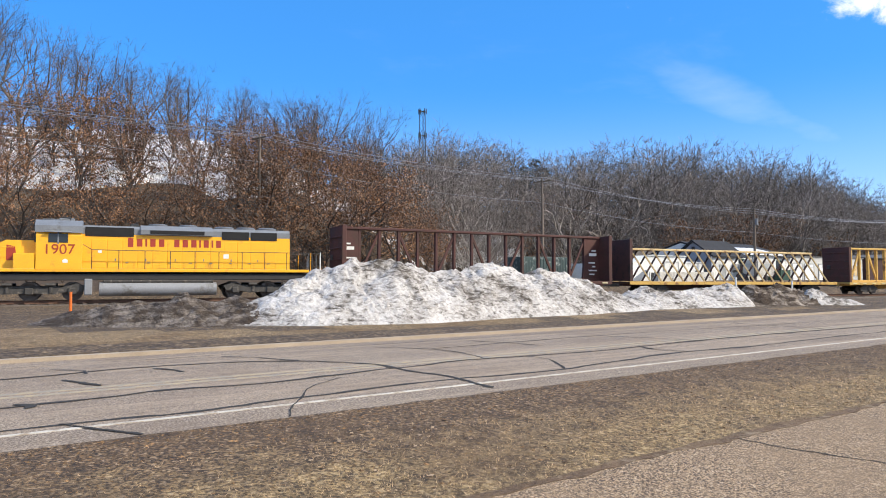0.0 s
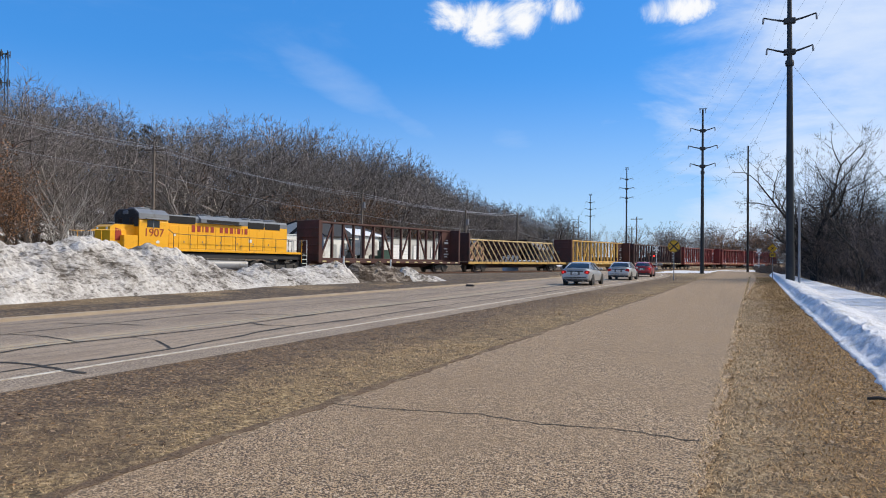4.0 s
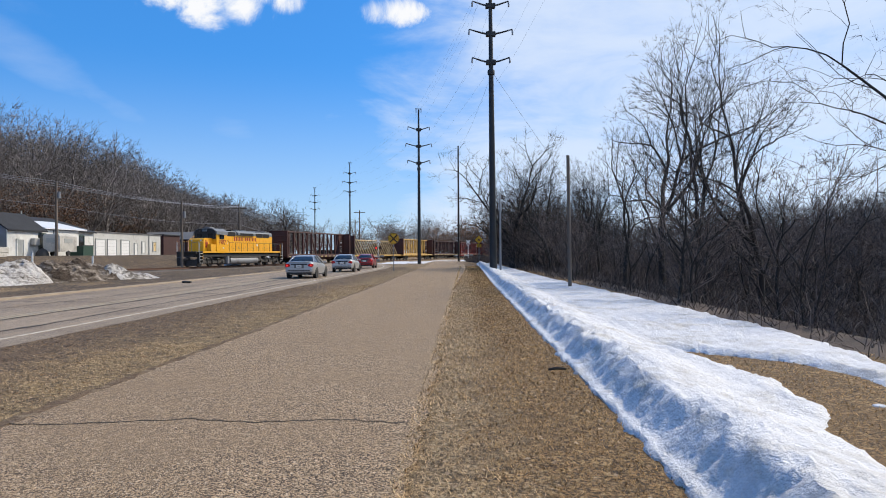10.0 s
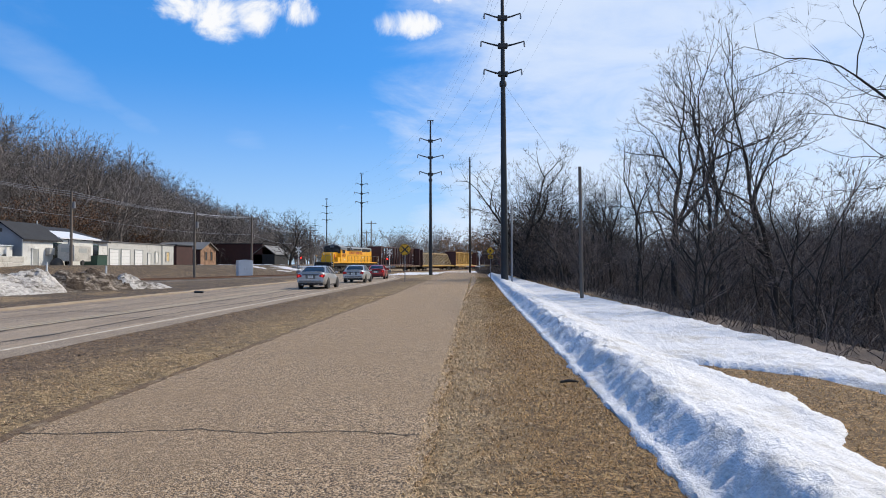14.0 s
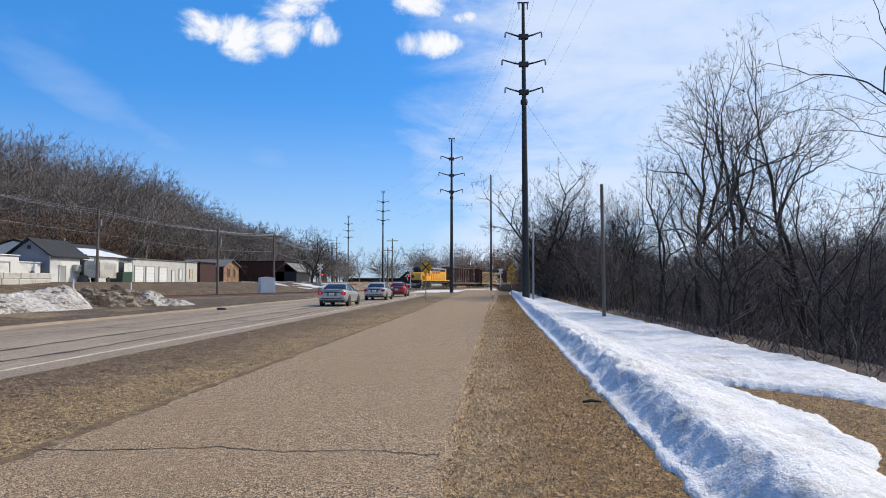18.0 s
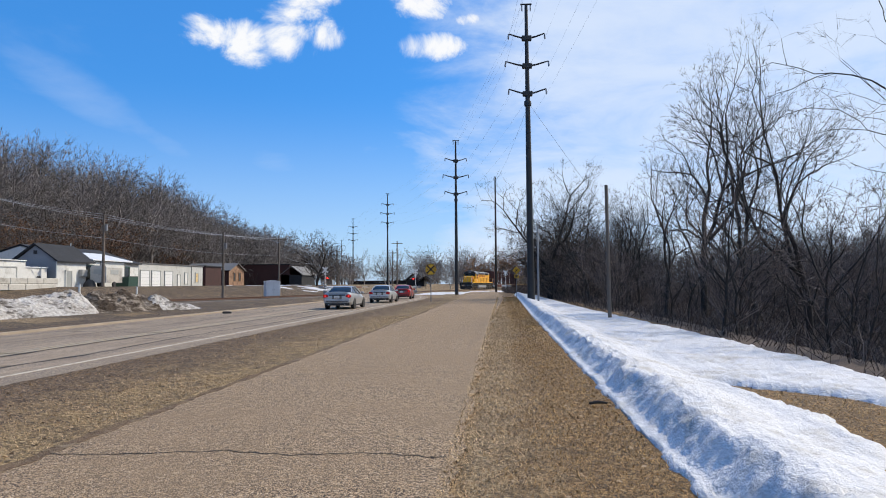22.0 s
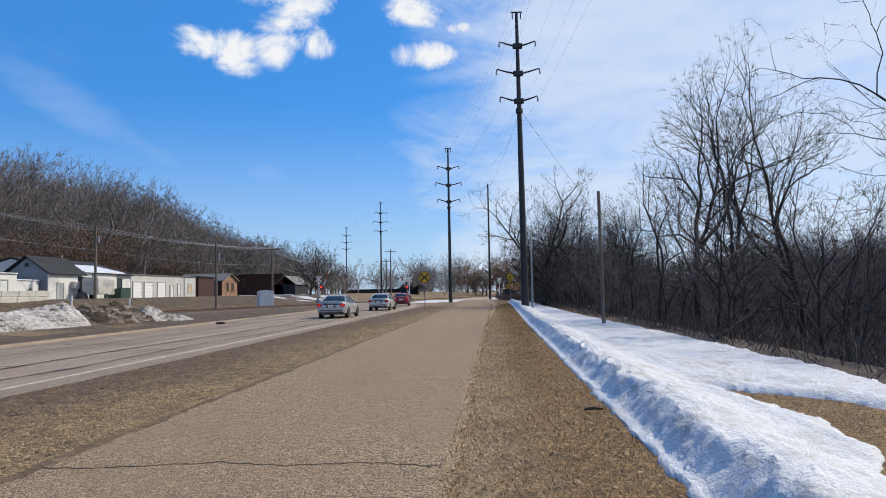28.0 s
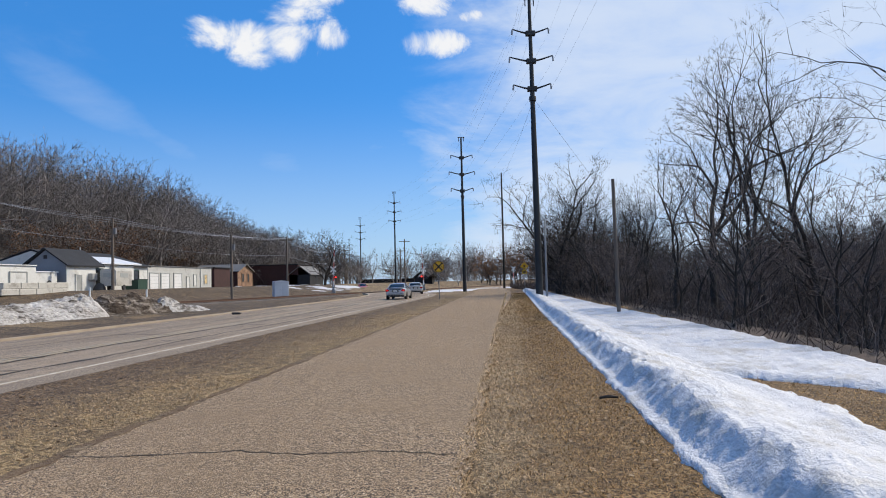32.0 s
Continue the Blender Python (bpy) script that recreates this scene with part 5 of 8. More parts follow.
def freight_truck(parent, y0):
    tr = part("truck", Mesh().box((0, y0, 0.62), (1.5, 0.5, 0.3), 0.04), M_TRUCK, parent)
    for sx in (-1, 1):
        part("side_frame", Mesh().plate([(y0 - 1.2, 0.62), (y0 - 0.6, 0.86), (y0 + 0.6, 0.86), (y0 + 1.2, 0.62), (y0 + 1.1, 0.38), (y0 + 0.5, 0.24), (y0 - 0.5, 0.24), (y0 - 1.1, 0.38)], 0, sx * 1.0 - 0.07, sx * 1.0 + 0.07), M_TRUCK, tr)
        part("spring", Mesh().tube([(sx * 1.08, y0, 0.32), (sx * 1.08, y0, 0.62)], 0.16, 8), M_TRUCK, tr)
        for a in (-0.89, 0.89):
            part("wheel", WHEEL_SMALL, None, tr, m=Matrix.Translation((sx * 0.76, y0 + a, 0.43)) @ Matrix.Rotation(0 if sx < 0 else math.pi, 4, "Z"))
    for a in (-0.89, 0.89):
        part("axle", Mesh().tube([(-0.8, y0 + a, 0.43), (0.8, y0 + a, 0.43)], 0.08, 8), M_TRUCK, tr)


def centerbeam(u0, u1, paint, bar, label, top=4.72, bays=14, panel=1.9, ends=(True, True), endpaint=None):
    """Flat car with a truss down its middle and bulkheads at its ends."""
    ca = thing("centerbeam_flatcar", label, "rail car")
    L = u1 - u0
    h = L / 2
    endpaint = endpaint or paint
    part("deck", Mesh().box((0, 0, 1.08), (2.75, L, 0.14), 0.02), paint, ca)
    part("center_sill", Mesh().plate([(-h, 1.0), (h, 1.0), (h, 0.8), (h - 4.2, 0.72), (h - 5.5, 0.5), (5.5 - h, 0.5), (4.2 - h, 0.72), (-h, 0.8)], 0, -0.35, 0.35), paint, ca)
    for sx in (-1, 1):
        part("side_sill", Mesh().box((sx * 1.4, 0, 1.02), (0.06, L, 0.24), 0.01), paint, ca)
        for k in range(bays + 2):
            y = -h + 0.7 + (L - 1.4) * k / (bays + 1)
            part("tie_down_pad", Mesh().box((sx * 1.44, y, 1.03), (0.05, 0.5, 0.12), 0.01), M_PAD, ca)
    for e in (-1, 1):
        if not ends[(e + 1) // 2]:
            continue
        bk = part("bulkhead", Mesh().box((0, e * (h - 0.1), (top + 1.15) / 2), (2.85, 0.2, top - 1.15), 0.02), endpaint, ca)
        for sx in (-1, 1):
            part("corner_post", Mesh().box((sx * 1.36, e * (h - 0.14), (top + 1.15) / 2), (0.16, 0.3, top - 1.12), 0.02), endpaint, bk)
        for k in range(4):
            part("rib", Mesh().box((0, e * (h + 0.03), 1.7 + k * 0.75), (2.6, 0.07, 0.1), 0.01), endpaint, bk)
        for k in range(7):
            part("ladder_rung", Mesh().box((1.2, e * (h + 0.06), 1.3 + k * 0.45), (0.4, 0.03, 0.03)), M_TRUCK, bk)
        part("hand_brake" if e < 0 else "defect_card_board", Mesh().box((-0.7, e * (h + 0.08), 2.6), (0.4, 0.08, 0.4), 0.04), M_TRUCK, bk)
        # plated panel next to the bulkhead, on the middle truss
        part("end_panel", Mesh().plate([(e * (h - 0.2), 1.15), (e * (h - 0.2 - panel), 1.15), (e * (h - 0.2 - panel * 0.8), top - 0.1), (e * (h - 0.2), top - 0.1)], 0, -0.12, 0.12), endpaint, ca)
        for k in range(6):
            part("stencil_bar", Mesh().box((0.13, e * (h - 0.95 + 0.09 * (k % 3)), 1.7 + 0.30 * k + 0.35 * (k > 3)), (0.02, (0.5, 0.8, 0.32, 0.62, 0.7, 0.4)[k], 0.10 if k != 4 else 0.22)), M_WHITE, ca, "faded white stencilled lines")
    part("top_chord", Mesh().box((0, 0, top - 0.08), (0.42, L - 0.4, 0.18), 0.03), bar, ca)
    part("bottom_chord", Mesh().box((0, 0, 1.25), (0.5, L - 0.4, 0.2), 0.02), bar, ca)
    y0, y1 = -h + (panel if ends[0] else 0.3), h - (panel if ends[1] else 0.3)
    st = (y1 - y0) / bays
    for k in range(bays + 1):
        y = y0 + st * k
        part("post", Mesh().box((0, y, (top + 1.2) / 2), (0.26, 0.19, top - 1.5), 0.02), bar, ca)
    for k in range(bays):
        a, b = y0 + st * k, y0 + st * (k + 1)
        if k % 2 == 0:
            s = 1 if (k // 2) % 2 == 0 else -1
            ya, yb = (a, b) if s > 0 else (b, a)
            part("diagonal", Mesh().beam((0, ya, 1.35), (0, yb, top - 0.3), 0.12, 0.16), bar, ca)
    for e in (-1, 1):
        part("coupler", Mesh().box((0, e * (h + 0.45), 0.88), (0.24, 0.9, 0.26), 0.04), M_TRUCK, ca)
        part("brake_pipe", Mesh().tube([(0.5, e * (h + 0.1), 0.95), (0.5, e * (h + 0.5), 0.6)], 0.03, 5), M_BLACK, ca)
        freight_truck(ca, e * (h - 3.0))
    TRAIN.append((ca, (u0 + u1) / 2, h - 3.0))
    return ca


def truss_car(u0, u1):
    """Low flat car with raked pale bars on both sides of its middle."""
    ca = thing("truss_flatcar", "low flat car with rows of raked pale yellow bars", "rail car")
    L, h, top = u1 - u0, (u1 - u0) / 2, 3.8
    part("deck", Mesh().box((0, 0, 1.08), (2.75, L, 0.14), 0.02), M_CARDARK, ca)
    part("center_sill", Mesh().plate([(-h, 1.0), (h, 1.0), (h, 0.8), (h - 4.2, 0.72), (h - 5.5, 0.45), (5.5 - h, 0.45), (4.2 - h, 0.72), (-h, 0.8)], 0, -0.35, 0.35), M_CARDARK, ca)
    bk = part("bulkhead", Mesh().box((0, -h + 0.1, 2.85), (2.85, 0.2, 3.3), 0.02), M_CARDARK, ca, "black end bulkhead")
    for sx in (-1, 1):
        part("corner_post", Mesh().box((sx * 1.36, -h + 0.14, 2.85), (0.16, 0.3, 3.34), 0.02), M_CARDARK, bk)
        part("side_sill", Mesh().box((sx * 1.4, 0, 1.04), (0.06, L, 0.26), 0.01), M_CARYEL, ca)
    part("top_chord", Mesh().box((0, -0.6, top), (0.55, L - 2.4, 0.16), 0.02), M_CARWOOD, ca)
    n = 19
    for k in range(n):
        y = -h + 0.9 + (L - 3.1) * k / (n - 1)
        part("raked_bar", Mesh().beam((0.95, y + 1.55, 1.15), (0.28, y, top), 0.11, 0.11), M_CARWOOD, ca)
        part("raked_bar", Mesh().beam((-0.95, y - 0.1, 1.15), (-0.28, y + 1.25, top), 0.13, 0.13), M_CARDARK, ca)
    for e in (-1, 1):
        part("coupler", Mesh().box((0, e * (h + 0.45), 0.88), (0.24, 0.9, 0.26), 0.04), M_TRUCK, ca)
        freight_truck(ca, e * (h - 3.0))
    TRAIN.append((ca, (u0 + u1) / 2, h - 3.0))


locomotive()
centerbeam(22.2, 44.0, M_CARBROWN, M_CARBROWN, "empty brown centerbeam flat car with worn yellow deck pads", 4.68, 13, 1.6)
truss_car(45.8, 69.5)
centerbeam(71.2, 91.8, M_CARYEL, M_CARYEL, "faded yellow centerbeam flat car with a brown bulkhead", 4.45, 14, 2.0, endpaint=M_CARBROWN)
centerbeam(93.4, 116.2, M_CARDARK, M_CARDARK, "dark brown empty centerbeam flat car", 4.4, 16, 1.6)
for k in range(3):
    centerbeam(117.9 + 24.3 * k, 140.6 + 24.3 * k, M_CARRED, M_CARRED, "dull red empty centerbeam flat car", 4.3, 16, 1.6)

# place of the train's rear along the track, by the second
SHIFT = [(0.0, -0.74), (2.5, 19.05), (6.0, 46.53), (8.0, 62.11), (10.0, 77.3), (13.0, 100.21), (15.0, 115.63), (18.0, 138.2), (20.0, 153.4), (22.0, 168.9), (32.0, 247.0)]


def shift(t):
    """Smooth through the rows of SHIFT."""
    P = SHIFT
    for i in range(len(P) - 1):
        if t <= P[i + 1][0]:
            break
    (t0, s0), (t1, s1) = P[i], P[i + 1]

    def slope(k):
        a, b = max(0, k - 1), min(len(P) - 1, k + 1)
        return (P[b][1] - P[a][1]) / (P[b][0] - P[a][0])
    w, u = t1 - t0, (t - t0) / (t1 - t0)
    return (s0 * (1 + 2 * u) * (1 - u) ** 2 + slope(i) * w * u * (1 - u) ** 2 + s1 * u * u * (3 - 2 * u) + slope(i + 1) * w * u * u * (u - 1))


def ride(t, u, half):
    s = shift(t) + u
    a, b = trk(s - half), trk(s + half)
    c, d = (a + b) / 2, b - a
    return pose(c.x, c.y, c.z, math.degrees(math.atan2(d.z, math.hypot(d.x, d.y))), 0, -math.degrees(math.atan2(d.x, d.y)))


def railway():
    """Ballast bed, ties and two rails, cut off where the road crosses."""
    st = [-150 + 2 * i for i in range(236)]
    me = Mesh()
    for s in st:
        p, q = trk(s), trk(s + 0.1)
        d = (q - p).normalized()
        n = Vector((d.y, -d.x, 0)).normalized()
        for off, dz in ((-3.4, -0.60), (-1.9, -0.2), (1.9, -0.2), (3.4, -0.60)):
            w = p + n * (off + 0.12 * noise.noise((s * 0.3, off, 0)))
            low = p.z < 0.3
            me.v.append((w.x, w.y, p.z + (dz if not low else dz * 0.8) + 0.03 * noise.noise((s * 0.7, off, 3)) - (0.05 if low else 0)))
    for i in range(len(st) - 1):
        for j in range(3):
            a = 4 * i + j
            me.f.append((a, a + 1, a + 5, a + 4))
    bed = tagged(new("railway", me.data("railway", M_BALLAST)), "railway track with rusty rails on brown ballast", "railway", kind="structure")
    tie = Mesh().box((0, 0, 0), (2.55, 0.22, 0.16), 0.015).data("tie", M_TIE)
    for k in range(280):
        s = -28 + k * 0.55
        p, q = trk(s), trk(s + 0.1)
        t = part("tie", tie, None, bed)
        t.matrix_basis = pose(p.x, p.y, p.z - 0.24, 0, 0, -math.degrees(math.atan2(q.x - p.x, q.y - p.y)))
    for sx in (-1, 1):
        rl = Mesh()
        pr = [(-0.07, -0.16), (0.07, -0.16), (0.015, -0.13), (0.015, -0.04), (0.036, -0.03), (0.036, 0), (-0.036, 0), (-0.036, -0.03), (-0.015, -0.04), (-0.015, -0.13)]
        for s in st:
            p, q = trk(s), trk(s + 0.1)
            d = (q - p).normalized()
            n = Vector((d.y, -d.x, 0)).normalized()
            for a, z in pr:
                w = p + n * (sx * 0.755 + a)
                rl.v.append((w.x, w.y, p.z + z))
        m = len(pr)
        for i in range(len(st) - 1):
            for j in range(m):
                rl.f.append((m * i + j, m * i + (j + 1) % m, m * (i + 1) + (j + 1) % m, m * (i + 1) + j))
        part("rail", rl, M_RUST, bed)


railway()


# ---- road surface details ----
M_CRACK = mat("open_crack", (0.03, 0.024, 0.018), (0.055, 0.043, 0.03), 0.95, 3.0, 40.0, 0.1)


WIDE = 1.5


def wander(me, p, q, width, z, rnd, rough=0.12, steps=26):
    """A thin crooked band from p to q."""
    z += 0.00012 * (len(me.v) % 23)
    p, q = Vector((*p, z)), Vector((*q, z))
    d = q - p
    n = Vector((-d.y, d.x, 0)).normalized()
    k = len(me.v)
    off, ph = 0.0, rnd.uniform(0, 50)
    for i in range(steps + 1):
        t = i / steps
        off = rough * d.length * 0.22 * noise.noise((ph + t * 3.5, 0, 0)) + rough * 0.5 * noise.noise((ph + t * 17, 3, 0))
        c = p + d * t + n * off * (1 if 0 < i < steps else 0.6)
        w = width * WIDE * (0.55 + 0.9 * abs(noise.noise((ph + t * 23, 8, 0)))) * (0.25 if i in (0, steps) else 1)
        me.v += [tuple(c - n * w / 2), tuple(c + n * w / 2)]
    for i in range(steps):
        a = k + 2 * i
        me.f.append((a, a + 1, a + 3, a + 2))


def trail(me, pts, width, z, rnd, jag=0.05):
    """A crooked band of tar through a few bends, thick and thin."""
    z += 0.00012 * (len(me.v) % 23)
    pts = smooth_rows([(float(x), float(y)) for x, y in pts], 10)
    k, ph = len(me.v), rnd.uniform(0, 50)
    n = len(pts)
    s = 0.0
    for i, (x, y) in enumerate(pts):
        u, v = pts[max(i - 1, 0)], pts[min(i + 1, n - 1)]
        d = Vector((v[0] - u[0], v[1] - u[1], 0))
        s += d.length / 2
        m = Vector((-d.y, d.x, 0)).normalized()
        c = Vector((x, y, z)) + m * jag * (2.2 * noise.noise((ph + s * 0.9, 1, 0)) + noise.noise((ph + s * 4.0, 3, 0)))
        w = width * (0.4 + 1.5 * abs(noise.noise((ph + s * 1.3, 8, 0))) + 0.7 * abs(noise.noise((ph + s * 6, 5, 0)))) * (0.25 if i in (0, n - 1) else 1)
        me.v += [tuple(c - m * w / 2), tuple(c + m * w / 2)]
    for i in range(n - 1):
        a = k + 2 * i
        me.f.append((a, a + 1, a + 3, a + 2))


def smooth_rows(rows, parts):
    """Rows of numbers with more rows between them, on a smooth curve."""
    out = []
    for i in range(len(rows) - 1):
        p0, p1, p2, p3 = rows[max(i - 1, 0)], rows[i], rows[i + 1], rows[min(i + 2, len(rows) - 1)]
        for k in range(parts):
            t = k / parts
            out.append(tuple(0.5 * (2 * b + (c - a) * t + (2 * a - 5 * b + 4 * c - d) * t * t + (3 * b - a - 3 * c + d) * t ** 3) for a, b, c, d in zip(p0, p1, p2, p3)))
    out.append(rows[-1])
    return out


def road_details():
    rnd = random.Random(3)
    me = Mesh()
    # the seams along the lanes
    trail(me, [(-8.9, -14), (-8.7, -6), (-8.85, 1), (-8.75, 2.2), (-9.0, 4), (-9.15, 6.3), (-9.0, 8.8), (-9.5, 12.2), (-9.4, 16), (-9.6, 22), (-9.3, 30), (-9.6, 44)], 0.13, 0.005, rnd)
    trail(me, [(-10.6, -12), (-10.4, -4), (-10.45, 1), (-10.7, 2.6), (-10.5, 4), (-10.9, 6.5), (-11.1, 8.6), (-10.8, 11.5), (-11.1, 18), (-10.8, 30), (-11.2, 52)], 0.12, 0.006, rnd)
    trail(me, [(-13.5, -9), (-13.3, 0), (-13.7, 2.4), (-13.5, 4.4), (-12.9, 5.6), (-11.7, 6.4), (-10.6, 6.5), (-9.4, 6.6), (-8.1, 6.4)], 0.12, 0.008, rnd)
    trail(me, [(-14.6, 4.6), (-13.9, 5.2), (-12.9, 5.6)], 0.08, 0.0095, rnd)
    trail(me, [(-14.5, 8.2), (-13.1, 9.0), (-11.1, 8.8)], 0.07, 0.007, rnd)
    trail(me, [(-13.4, 9), (-13.7, 16), (-13.3, 26), (-13.8, 44)], 0.08, 0.005, rnd)
    trail(me, [(-15.1, -6), (-15.0, 6), (-15.2, 18), (-14.9, 40)], 0.05, 0.005, rnd)
    trail(me, [(-10.4, 5.2), (-9.8, 4.4), (-8.9, 3.8), (-8.2, 3.4), (-7.8, 3.2)], 0.035, 0.009, rnd, 0.02)
    trail(me, [(-9.0, 8.8), (-10.2, 9.6), (-11.0, 9.7)], 0.04, 0.009, rnd, 0.03)
    trail(me, [(-8.9, 1.0), (-8.3, 1.3), (-7.8, 1.6)], 0.06, 0.0095, rnd, 0.03)
    for (x, y), (u, v) in [((-14.3, 1.5), (-13.3, 1.9)), ((-12.7, 1.5), (-11.7, 1.9)), ((-13.4, 3.0), (-12.6, 3.3)), ((-10.6, 0.7), (-10.2, 0.8)), ((-14.6, 11), (-12.4, 11.5)), ((-11.0, 13.2), (-9.5, 13.0)),
                           ((-13.6, 14.8), (-10.9, 15.6)), ((-11.2, 19.5), (-8.0, 20.2)), ((-14.8, 23), (-11.2, 22.4)), ((-11.1, 27.5), (-8.2, 27.0)), ((-13.6, 33), (-9.4, 33.8))]:
        trail(me, [(x, y), ((x + u) / 2, (y + v) / 2 + rnd.uniform(-0.2, 0.2)), (u, v)], rnd.uniform(0.07, 0.1), 0.0105, rnd, 0.04)
    tagged(new("tar_seal", me.data("tar_seal", M_TAR)), "black wandering tar seal in the road's cracks", "tar seal", kind="structure")
    cr = Mesh()
    for p, q, w in [((-4.2, 6.28), (-0.5, 6.42), 0.021), ((-4.1, 11.7), (-0.4, 12.4), 0.02), ((-4.1, 23.2), (-0.35, 23.6), 0.018), ((-3.0, 2.9), (-0.4, 3.1), 0.01)]:
        wander(cr, p, q, w, 0.016, rnd, 0.24, 90)
    tagged(new("path_crack", cr.data("path_crack", M_CRACK)), "fine dark cracks across the asphalt path", "crack", kind="structure")
    # worn yellow centre line and a rubbed lane band
    ribbon("centre_line", road_edge(0.30), road_edge(0.44), 0.0045, M_YELLOW, "nearly worn-off yellow centre line", "road marking", 0.01)
    ribbon("centre_line_pair", road_edge(0.60), road_edge(0.74), 0.0045, M_YELLOW, "nearly worn-off yellow centre line", "road marking", 0.01)
    # grit and dry grass between road and path
    ys = [-30 + 0.25 * k for k in range(430)]
    ribbon("verge", [(lerp_table(RX, y) + 4.17 + 0.05 * noise.noise((1, y * 0.5, 4)) + 0.05 * noise.noise((1, y * 1.9, 4)) + 0.04 * noise.noise((1, y * 5.3, 4)), y) for y in ys],
           [(lerp_table([(q, p) for p, q in PL], y) + 0.1, y) for y in ys], 0.004, M_VERGE, "verge of dark grit turning to pale dry grass", "verge", 0.06)
    ribbon("verge_soil_far", [(-18.3 + 0.3 * noise.noise((5, y * 0.4, 4)), y) for y in ys if y < 62], [(-16.2, y) for y in ys if y < 62], 0.082, M_DIRT, "bare soil behind the kerb", "soil", 0.1)
    # soil swept against the path's side
    L = [(a - 0.07 - 0.10 * noise.noise((0, b * 0.5, 4)) - 0.07 * noise.noise((0, b * 2.7, 4)), b) for a, b in PL if b < 70]
    R = [(a + 0.05 + 0.08 * noise.noise((4, b * 0.9, 4)) + 0.07 * noise.noise((4, b * 3.1, 4)), b) for a, b in PL if b < 70]
    ribbon("path_margin", L, R, 0.016, M_SOIL, "strip of bare soil along the path", "soil", 0.06)
    # kerb joints
    for k in range(26):
        y = -8 + 3.05 * k
        if y < 62:
            j = Mesh().box((-16.05, y, 0.055), (0.26, 0.014, 0.045))
            part("kerb_joint", j, M_CRACK, bpy.data.objects["kerb"])
    thing("road_debris", "black scrap of rubber lying on the road", "debris", Matrix.Translation((-14.9, 37.2, 0.01)),
          mesh=Mesh().box((0, 0, 0.06), (0.5, 0.22, 0.11), 0.04), material=M_BLACK)
    thing("stick", "short dark stick lying on the lawn", "stick", Matrix.Translation((1.21, 9.2, 0.0)),
          mesh=Mesh().tube([(-0.11, 0.02, 0.01), (0, 0, 0.03), (0.12, -0.01, 0.02)], [0.016, 0.022, 0.012], 6), material=M_SHADEBARK)


road_details()


